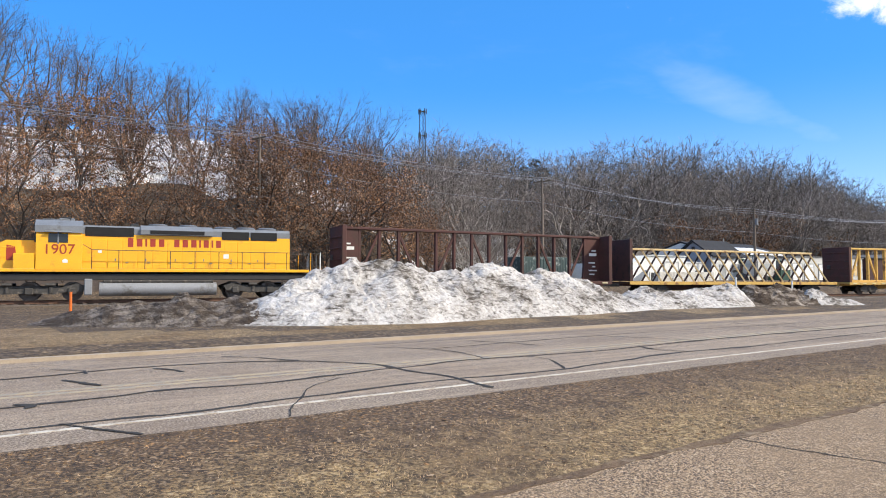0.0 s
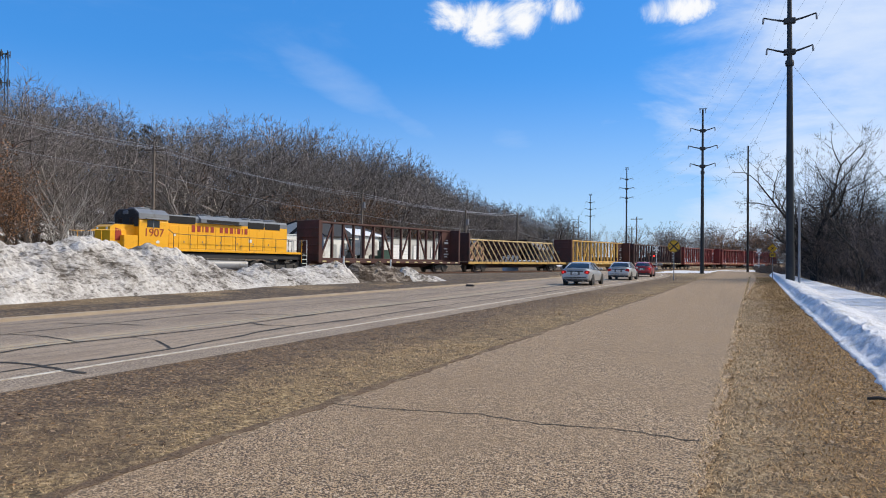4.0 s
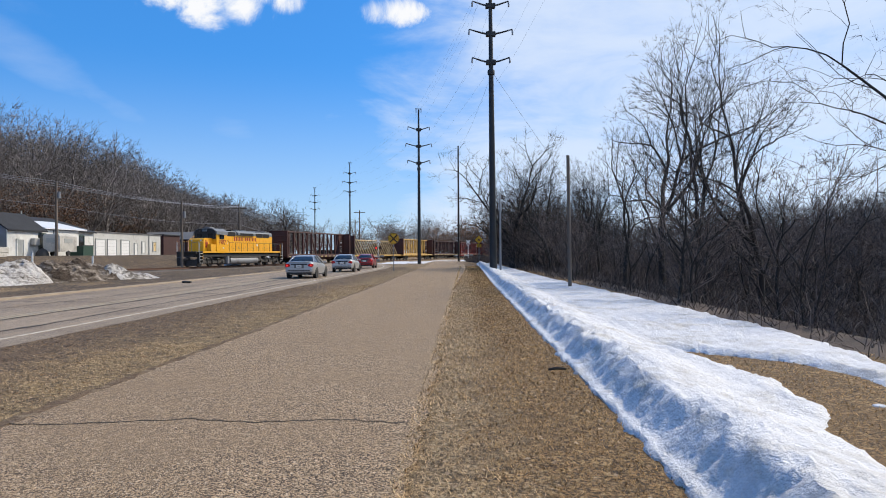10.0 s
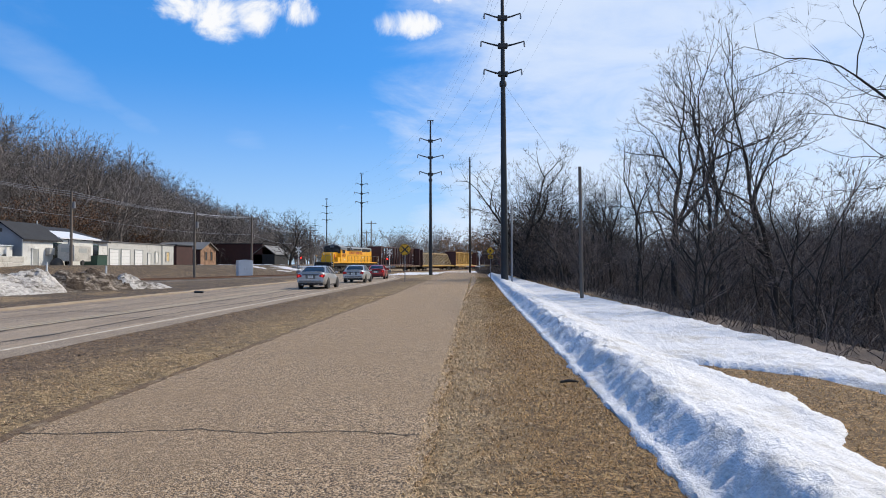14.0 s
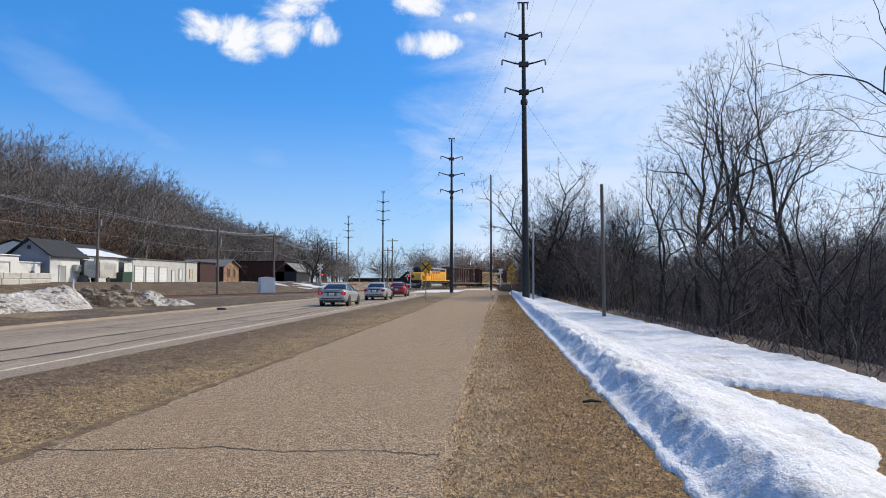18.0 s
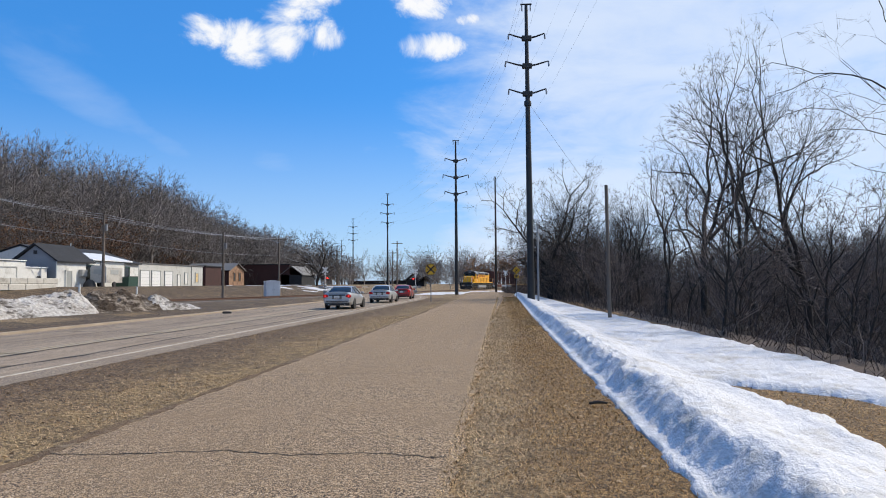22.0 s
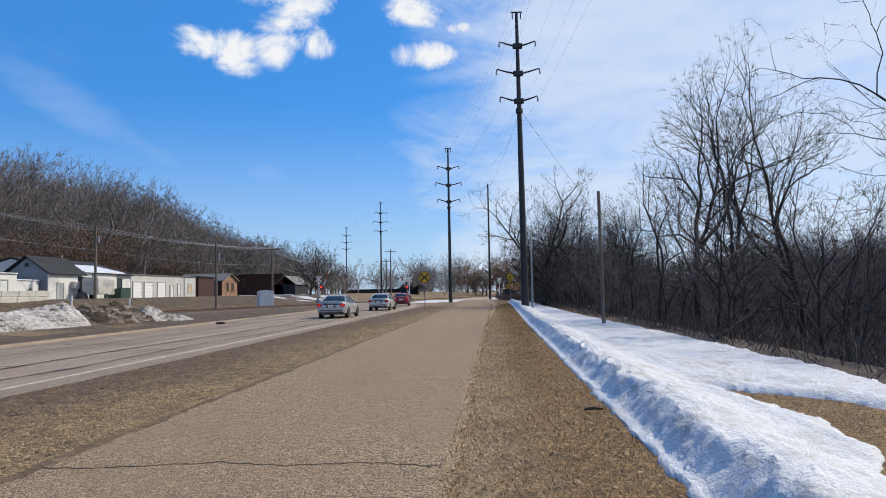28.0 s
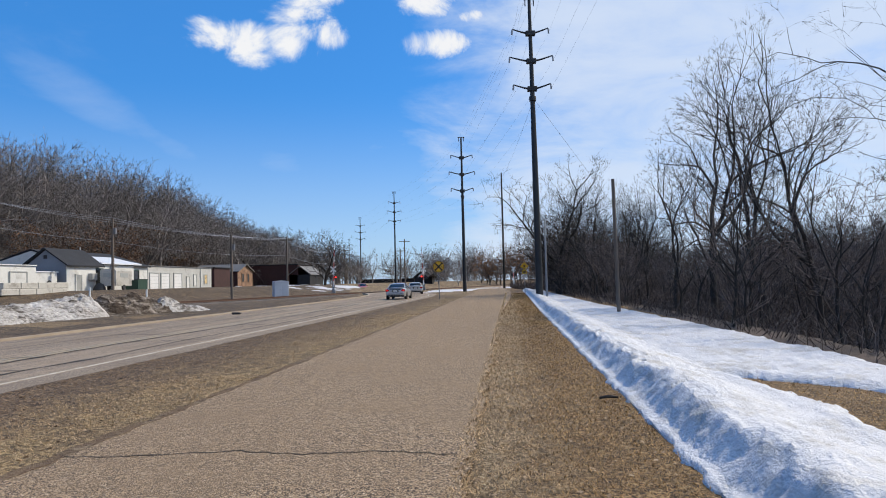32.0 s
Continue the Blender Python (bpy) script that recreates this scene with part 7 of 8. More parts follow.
def bungalow():
    b = thing("equipment_cabinet", "grey-white metal railway equipment cabinet", "cabinet", Matrix.Translation((-30.1, 90.2, land(-30.1, 90.2) - 0.02)) @ pose(0, 0, 0, 0, 0, 32))
    part("plinth", Mesh().box((0, 0, 0.1), (2.1, 1.5, 0.24), 0.02), M_KERB, b)
    m = mat("cabinet_aluminium", (0.62, 0.64, 0.68), (0.52, 0.54, 0.58), 0.5, 1.0, 20.0, 0.05)
    part("body", Mesh().box((0, 0, 1.25), (1.9, 1.3, 2.1), 0.03), m, b)
    part("roof", Mesh().plate([(-1.02, 2.3), (1.02, 2.3), (0.0, 2.42)], 1, -0.72, 0.72), m, b)
    for s in (-0.46, 0.46):
        d = part("door", Mesh().box((s, -0.665, 1.22), (0.88, 0.03, 1.9), 0.01), m, b)
        part("handle", Mesh().box((s * 0.3, -0.69, 1.2), (0.04, 0.04, 0.2)), M_GALV, d)
    part("vent", Mesh().box((0.96, 0, 1.9), (0.03, 0.4, 0.2)), M_GALV, b)


bungalow()
M_ORANGE = mat("orange_plastic", (0.75, 0.16, 0.02), (0.6, 0.13, 0.02), 0.5)
for x, y, z, h, m, lab in [(-31.5, 4.1, 0.0, 1.05, M_ORANGE, "orange marker post beside the soiled snow"), (-22.6, 36.0, 0.6, 1.0, M_WHITE, "white marker stake in the snow heap"), (-22.4, 41.6, 0.2, 1.2, M_WHITE, "white marker stake in the snow heap")]:
    st = thing("marker_post", lab, "marker post", Matrix.Translation((x, y, land(x, y) + z - 0.05)))
    part("stake", Mesh().tube([(0, 0, 0), (0, 0, h)], [0.06, 0.05], 8), m, st)


# ---- buildings beyond the railway ----
M_WALLW = mat("white_block_wall", (0.74, 0.74, 0.72), (0.62, 0.62, 0.60), 0.85, 0.5, 8.0, 0.1, spots=(0.48, 0.47, 0.44), spot_amount=0.15, spot_scale=0.6)
# blue-grey of a wall turned from the sun, shade included in the colour
M_SHADESIDING = mat("shade_grey_siding", (0.22, 0.245, 0.285), (0.17, 0.19, 0.22), 0.8, 0.5, 10.0, 0.1)
M_ROOFDK = mat("dark_shingles", (0.026, 0.028, 0.034), (0.014, 0.015, 0.018), 0.9, 0.8, 12.0, 0.3)
M_ROOFBR = mat("brown_shingles", (0.20, 0.17, 0.14), (0.14, 0.12, 0.10), 0.9, 0.8, 12.0, 0.3)
M_METAL = mat("white_metal_roof", (0.80, 0.81, 0.83), (0.70, 0.72, 0.75), 0.4, 0.5, 10.0, 0.05)
M_BRICK = mat("orange_brick", (0.36, 0.22, 0.135), (0.24, 0.14, 0.09), 0.9, 0.5, 9.0, 0.3, spots=(0.16, 0.09, 0.06), spot_amount=0.35, spot_scale=1.2)
# dark red deepened by the shade on walls that face away from the sun
M_SHADERED = mat("shade_dark_red_siding", (0.06, 0.022, 0.02), (0.038, 0.016, 0.015), 0.85, 0.6, 10.0, 0.1)
M_TIN = mat("dull_tin_roof", (0.17, 0.165, 0.16), (0.11, 0.105, 0.10), 0.6, 0.5, 8.0, 0.1)
M_DOORW = mat("white_overhead_door", (0.80, 0.80, 0.80), (0.74, 0.74, 0.74), 0.6, 0.5, 10.0, 0.05)
M_GREYDOOR = mat("grey_door", (0.42, 0.43, 0.42), (0.36, 0.37, 0.36), 0.6)
M_CONC = mat("pale_concrete_blocks", (0.58, 0.56, 0.52), (0.44, 0.42, 0.38), 0.9, 0.5, 8.0, 0.2, spots=(0.30, 0.28, 0.25), spot_amount=0.25, spot_scale=0.5)
M_GARAGE = mat("grey_white_block_wall", (0.56, 0.56, 0.54), (0.44, 0.44, 0.42), 0.85, 0.5, 8.0, 0.1, spots=(0.36, 0.35, 0.33), spot_amount=0.15, spot_scale=0.6)
M_TEAL = mat("weathered_teal_paint", (0.05, 0.085, 0.085), (0.028, 0.045, 0.046), 0.7, 0.7, 6.0, 0.1, spots=(0.28, 0.31, 0.30), spot_amount=0.22, spot_scale=1.6)
M_GREENP = mat("dark_green_paint", (0.03, 0.075, 0.055), (0.02, 0.055, 0.04), 0.6)
M_TARP = mat("grey_tarp", (0.40, 0.40, 0.39), (0.3, 0.3, 0.3), 0.7)


def gable(me, x0, x1, y0, y1, z, rise, over=0.4, along="y"):
    """A two-sided roof slab over a rectangle."""
    t = 0.16
    if along == "y":
        c = (x0 + x1) / 2
        a = rise / (c - x0)
        me.plate([(x0 - over, z - a * over), (c, z + rise), (x1 + over, z - a * over), (x1 + over, z - a * over + t), (c, z + rise + t), (x0 - over, z - a * over + t)], 1, y0 - over, y1 + over)
    else:
        c = (y0 + y1) / 2
        a = rise / (c - y0)
        me.plate([(y0 - over, z - a * over), (c, z + rise), (y1 + over, z - a * over), (y1 + over, z - a * over + t), (c, z + rise + t), (y0 - over, z - a * over + t)], 0, x0 - over, x1 + over)


def opening(parent, name, face, x, y, z, w, h, material, frame_mat=None):
    """A door or window set in a face: 'x' faces +x, 'y' faces -y."""
    if face == "x":
        d = part(name, Mesh().box((x + 0.03, y, z + h / 2), (0.08, w, h), 0.01), material, parent)
        if frame_mat:
            part("frame", Mesh().box((x + 0.05, y - w / 2 - 0.06, z + h / 2), (0.14, 0.12, h + 0.2)).box((x + 0.05, y + w / 2 + 0.06, z + h / 2), (0.14, 0.12, h + 0.2)).box((x + 0.05, y, z + h + 0.06), (0.14, w, 0.12)), frame_mat, d)
    else:
        d = part(name, Mesh().box((x, y - 0.03, z + h / 2), (w, 0.08, h), 0.01), material, parent)
        if frame_mat:
            part("frame", Mesh().box((x - w / 2 - 0.06, y - 0.05, z + h / 2), (0.12, 0.14, h + 0.2)).box((x + w / 2 + 0.06, y - 0.05, z + h / 2), (0.12, 0.14, h + 0.2)).box((x, y - 0.05, z + h + 0.06), (w, 0.14, 0.12)), frame_mat, d)
    return d


def buildings():
    G = 1.42
    # long white garage
    g = thing("garage_building", "long low white garage with three overhead doors", "building")
    x = -50.2
    part("wall", Mesh().box((x - 4.5, 104.0, G + 1.3), (9.0, 21.0, 3.9), 0.03), M_GARAGE, g)
    part("roof", Mesh().box((x - 4.5, 104.0, G + 3.3), (9.3, 21.3, 0.12), 0.02), M_TIN, g)
    for y in (95.2, 98.4, 102.3):
        d = opening(g, "overhead_door", "x", x, y, G - 0.2, 2.4, 2.45, M_DOORW, M_GREYDOOR)
        for j in range(4):
            part("panel_joint", Mesh().box((x + 0.075, y, G + 0.3 + 0.5 * j), (0.02, 2.36, 0.025)), M_GREYDOOR, d)
    opening(g, "door", "x", x, 105.7, G - 0.2, 0.95, 2.0, M_WALLW, M_GREYDOOR)
    opening(g, "panel", "x", x, 108.2, G + 0.4, 0.9, 1.7, M_WALLW, M_GREYDOOR)
    opening(g, "window", "x", x, 112.1, G + 0.7, 1.0, 1.4, M_CARWOOD, M_GREYDOOR)
    part("downpipe", Mesh().tube([(x + 0.08, 110.1, G), (x + 0.08, 110.1, G + 3.2)], 0.07, 6), M_GREYDOOR, g)
    # white house with dark roofs
    h = thing("workshop_house", "white workshop house with dark shingle roofs", "building")
    # gable end painted in its shade tone; the sunny front stays white
    part("gable_wing", Mesh().plate([(-52.2, G - 0.6), (-47.45, G - 0.6), (-47.45, G + 3.0), (-49.8, G + 4.55), (-52.2, G + 2.8)], 1, 71.3, 76.6), M_SHADESIDING, h)
    part("front_wall", Mesh().box((-47.40, 73.9, G + 1.2), (0.1, 5.3, 3.6), 0.01), M_WALLW, h)
    r = Mesh()
    gable(r, -52.2, -47.4, 71.3, 77.6, G + 2.95, 1.7, 0.35)
    part("roof", r, M_ROOFDK, h)
    part("main_wall", Mesh().plate([(-60.0, G - 0.6), (-48.6, G - 0.6), (-48.6, G + 3.0), (-54.3, G + 4.7), (-60.0, G + 3.0)], 1, 75.0, 90.4), M_WALLW, h)
    r = Mesh()
    gable(r, -60.0, -48.6, 75.4, 90.4, G + 3.05, 1.75, 0.35)
    part("roof", r, M_ROOFDK, h)
    part("porch_roof", Mesh().plate([(-51.4, G + 4.12), (-47.3, G + 3.12), (-47.3, G + 3.26), (-51.4, G + 4.26)], 1, 77.8, 86.6), M_METAL, h, "white metal porch roof")
    part("porch_wall", Mesh().box((-48.1, 81.0, G + 1.2), (0.9, 8.6, 3.7), 0.02), M_WALLW, h)
    opening(h, "door", "x", -47.35, 73.3, G - 0.2, 1.0, 2.0, M_GREYDOOR, M_WALLW)
    opening(h, "entrance", "x", -47.64, 77.6, G - 0.2, 1.5, 2.7, M_WIN, M_GREENP)
    opening(h, "entrance", "x", -48.55, 87.2, G - 0.2, 1.5, 2.7, M_WIN, M_GREENP)
    part("wall_unit", Mesh().box((-47.1, 75.6, G + 1.6), (0.5, 1.0, 0.8), 0.05), M_TARP, h, "grey air-conditioning unit")
    part("corner_board", Mesh().box((-47.6, 80.0, G + 1.4), (0.1, 0.2, 3.4)), M_SHADESIDING, h)
    for xx, zz, ww in [(-51.2, 0.9, 0.8), (-49.6, 0.4, 1.1), (-48.1, -0.6, 0.9)]:
        opening(h, "window", "y", xx, 71.28, G + zz, ww, 1.3, M_WIN, M_SHADESIDING)
    part("gable_vent", Mesh().box((-49.8, 71.26, G + 3.8), (0.4, 0.06, 0.4)), M_BLACK, h)
    part("chimney_pipe", Mesh().tube([(-50.5, 78.5, G + 3.4), (-50.5, 78.5, G + 5.2)], 0.08, 8), M_GREYDOOR, h)
    # trailer, dumpster and tarp beside the house
    tr = thing("cargo_trailer", "small pale covered cargo trailer", "trailer", Matrix.Translation((-45.6, 77.8, land(-45.6, 77.8))))
    part("body", Mesh().plate([(-0.95, 0.5), (0.95, 0.5), (0.95, 2.2), (0.8, 2.45), (-0.8, 2.45), (-0.95, 2.2)], 1, -1.7, 1.7), M_CONC, tr)
    for s in (-1, 1):
        part("side_window", Mesh().box((s * 0.96, 0, 1.7), (0.03, 1.6, 0.5)), M_GREYDOOR, tr)
        part("wheel", Mesh().lathe([(0.3, -0.1), (0.32, 0), (0.3, 0.1)], (s * 0.9, 0, 0.32), 0, 14), M_BLACK, tr)
    part("rear_window", Mesh().box((0, -1.72, 1.75), (1.1, 0.03, 0.5)), M_GREYDOOR, tr)
    part("tongue", Mesh().box((0, 2.4, 0.5), (0.1, 1.4, 0.1)), M_BLACK, tr)
    dm = thing("dumpster", "dark green dumpster beside the house", "dumpster", Matrix.Translation((-45.8, 82.6, land(-45.8, 82.6))))
    part("body", Mesh().plate([(-0.8, 0), (0.8, 0), (0.85, 1.2), (-0.85, 1.0)], 1, -1.1, 1.1), M_GREENP, dm)
    part("lid", Mesh().plate([(-0.87, 1.0), (0.87, 1.2), (0.87, 1.26), (-0.87, 1.06)], 1, -1.12, 1.12), M_BLACK, dm)
    tp = thing("covered_heap", "black tarpaulin-covered heap beside the house", "tarp", Matrix.Translation((-46.3, 75.6, land(-46.3, 75.6))))
    part("cover", Mesh().lathe([(0.7, 0), (0.65, 0.3), (0.4, 0.7), (0.1, 0.85)], (0, 0, 0), 2, 12), M_BLACK, tp, smooth=True)
    # low white sheds and a block wall
    s = thing("white_shed", "low white shed behind a concrete block wall", "shed")
    part("wall", Mesh().box((-49.8, 68.9, G + 0.8), (3.6, 3.4, 2.5), 0.02), M_WALLW, s)
    part("roof", Mesh().box((-49.8, 68.9, G + 2.1), (3.8, 3.6, 0.12), 0.02), M_METAL, s)
    part("wall_vent", Mesh().lathe([(0.34, 0), (0.36, 0.05), (0.2, 0.1)], (-47.95, 69.2, G + 0.9), 0, 14), M_BLACK, s, "round black vent")
    s2 = thing("white_shed", "low white walled yard building with a raised end", "shed")
    part("wall", Mesh().plate([(50.6, G - 0.6), (66.8, G - 0.6), (66.8, G + 2.6), (60.3, G + 2.72), (59.2, G + 2.4), (58.0, G + 1.95), (54.0, G + 1.8), (50.6, G + 1.75)], 0, -50.4, -47.7), M_WALLW, s2)
    part("coping", Mesh().box((-47.7, 63.5, G + 2.72), (0.3, 6.6, 0.1), 0.02), M_WALLW, s2)
    opening(s2, "roller_door", "x", -47.7, 64.2, G + 0.7, 2.3, 1.3, M_WALLW, M_GREYDOOR)
    opening(s2, "dark_opening", "x", -47.7, 61.3, G - 0.2, 1.3, 1.1, M_BLACK, M_WALLW)
    opening(s2, "dark_opening", "x", -47.7, 52.2, G + 0.5, 1.7, 0.9, M_BLACK, M_WALLW)
    part("ramp", Mesh().beam((-47.55, 57.4, G - 0.3), (-47.55, 59.9, G + 0.95), 0.2, 0.55), M_SHADESIDING, s2, "dark sloping ramp")
    ct = thing("shipping_container", "dark teal shipping container with pale scuffs", "container", Matrix.Translation((-50.2, 46.8, G - 0.45)))
    part("body", Mesh().box((0, 0, 1.5), (2.4, 6.1, 2.6), 0.04), M_TEAL, ct)
    for k in range(16):
        part("rib", Mesh().box((1.215, -2.8 + 0.37 * k, 1.5), (0.05, 0.16, 2.3), 0.01), M_TEAL, ct)
    for y in (-2.4, 2.4):
        part("skid", Mesh().box((0, y, 0.1), (2.3, 0.3, 0.22), 0.02), M_TIN, ct)
    bw = thing("block_wall", "low retaining wall of large pale concrete blocks", "wall")
    for row in range(2):
        for k in range(4):
            part("block", Mesh().box((-44.6 - 0.04 * row + 0.02 * (k % 3), 58.6 + 2.3 * k + 0.3 * row, G + 0.08 + 0.58 * row), (0.7, 2.26, 0.56), 0.04), M_CONC, bw)
    # brown-roofed house further up
    u = thing("hill_house", "tan house with a brown roof behind the workshop", "house")
    z = 2.6
    part("wall", Mesh().box((-72, 96, z + 0.9), (10, 8, 3.6), 0.02), M_CARWOOD, u)
    r = Mesh()
    gable(r, -77, -67, 92, 100, z + 2.6, 1.1, 0.5, "x")
    part("roof", r, M_ROOFBR, u)
    # dark red sheds and the brick building
    d = thing("dark_shed", "dark red-brown wooden shed beyond the railway", "shed")
    part("wall", Mesh().box((-57.0, 124.0, G + 1.4), (9.4, 7.0, 4.2), 0.02), M_SHADERED, d)
    part("roof", Mesh().box((-57.0, 124.0, G + 3.55), (9.8, 7.4, 0.2), 0.02), M_ROOFDK, d)
    b = thing("brick_building", "small orange brick building with a grey gable roof", "building")
    part("wall", Mesh().plate([(133.0, G - 0.6), (141.0, G - 0.6), (141.0, G + 3.0), (137.0, G + 4.3), (133.0, G + 3.0)], 0, -62, -53.0), M_BRICK, b)
    r = Mesh()
    gable(r, -62, -53.0, 133.0, 141.0, G + 3.05, 1.35, 0.4, "x")
    part("roof", r, M_TIN, b)
    # thin dark sheet over the brick: paints the shade on its sunless side
    part("shaded_side_panel", Mesh().box((-57.5, 132.96, G + 1.2), (9.0, 0.06, 3.6)), M_SHADERED, b)
    for yy in (135.6, 138.4):
        opening(b, "window", "x", -53.0, yy, G + 1.0, 1.0, 1.6, M_BLACK, M_BRICK)
    c = thing("dark_barn", "dark red barn with a tin roof and an open bay", "barn")
    part("wall", Mesh().box((-58.0, 170.0, G + 2.2), (15.0, 12.0, 5.4), 0.02), M_SHADERED, c)
    r = Mesh()
    gable(r, -52.5, -47.5, 164.0, 176.0, G + 2.6, 1.9, 0.3)
    part("lean_to_wall", Mesh().box((-50.0, 170.0, G + 1.2), (5.0, 12.0, 2.6), 0.02), M_ROOFDK, c)
    part("lean_to_roof", r, M_TIN, c)
    part("roof", Mesh().box((-58.0, 170.0, G + 5.0), (15.4, 12.4, 0.2), 0.02), M_ROOFDK, c)
    # beyond the crossing
    e = thing("dark_house", "dark-roofed house beyond the crossing", "house")
    part("wall", Mesh().box((-23.6, 194.0, 1.2), (4.8, 5.0, 3.4), 0.02), M_ROOFDK, e)
    r = Mesh()
    gable(r, -26.0, -21.2, 191.5, 196.5, 2.9, 1.9, 0.5)
    part("roof", r, M_ROOFDK, e)
    r = Mesh()
    gable(r, -22.4, -18.6, 190.0, 193.0, 2.4, 1.2, 0.4)
    part("dormer_roof", r, M_ROOFDK, e)
    w = thing("low_warehouse", "long low dark building beyond the crossing", "building")
    part("wall", Mesh().box((-46.0, 262.0, 1.0), (22.0, 10.0, 3.2), 0.02), M_ROOFDK, w)
    part("roof", Mesh().box((-46.0, 262.0, 2.75), (22.6, 10.6, 0.3), 0.02), M_BLACK, w)
    # lattice mast on the hill
    mx, my = -112.0, 75.0
    mz = land(mx, my)
    ma = thing("radio_mast", "slim lattice radio mast on the hilltop", "mast", Matrix.Translation((mx, my, mz - 0.3)))
    H = 34.9 - mz
    legs = [(0.9 * math.cos(a), 0.9 * math.sin(a)) for a in (0.3, 2.4, 4.5)]
    for a, c2 in legs:
        part("leg", Mesh().tube([(a, c2, 0), (a * 0.7, c2 * 0.7, H)], 0.07, 6), M_STEEL, ma)
    for k in range(14):
        z0, z1 = H * k / 14, H * (k + 1) / 14
        for i in range(3):
            p, q = legs[i], legs[(i + 1) % 3]
            s0 = 1 - 0.3 * k / 14
            part("brace", Mesh().tube([(p[0] * s0, p[1] * s0, z0), (q[0] * s0, q[1] * s0, z1)], 0.03, 4), M_STEEL, ma)
    for zz in (H - 0.3, H - 5.0):
        part("antenna_ring", Mesh().box((0, 0, zz), (1.5, 0.2, 0.12)).box((0, 0, zz), (0.2, 1.5, 0.12)), M_STEEL, ma)
        for a in range(6):
            part("panel_antenna", Mesh().box((0.75 * math.cos(a), 0.75 * math.sin(a), zz), (0.14, 0.14, 1.1), 0.03), M_STEEL, ma)


buildings()

# ---- motor cars ----
M_SILVER = mat("silver_car_paint", (0.47, 0.47, 0.475), (0.42, 0.42, 0.425), 0.32, 0.8, 8.0, 0.0, metal=0.35, coat=0.6)
M_SILVER2 = mat("pale_silver_car_paint", (0.53, 0.53, 0.53), (0.48, 0.48, 0.48), 0.32, 0.8, 8.0, 0.0, metal=0.3, coat=0.6)
M_REDCAR = mat("red_car_paint", (0.42, 0.015, 0.02), (0.34, 0.012, 0.016), 0.3, 0.8, 8.0, 0.0, metal=0.2, coat=0.7)
M_DARKCAR = mat("dark_car_paint", (0.05, 0.055, 0.065), (0.04, 0.042, 0.05), 0.3, 0.8, 8.0, 0.0, metal=0.3, coat=0.7)
M_TYRE = mat("tyre_rubber", (0.022, 0.022, 0.023), (0.035, 0.034, 0.033), 0.85, 4.0, 40.0, 0.1)
M_ALLOY = mat("alloy_rim", (0.5, 0.5, 0.51), (0.4, 0.4, 0.41), 0.35, 3.0, 20.0, 0.0, metal=0.8)
M_TAIL = mat("tail_lamp_red", (0.55, 0.02, 0.02), (0.45, 0.015, 0.015), 0.2, 3.0, 10.0, 0.0)
M_BRAKE = glow("brake_lamp", (0.8, 0.02, 0.015), 1.2)
CARS = []


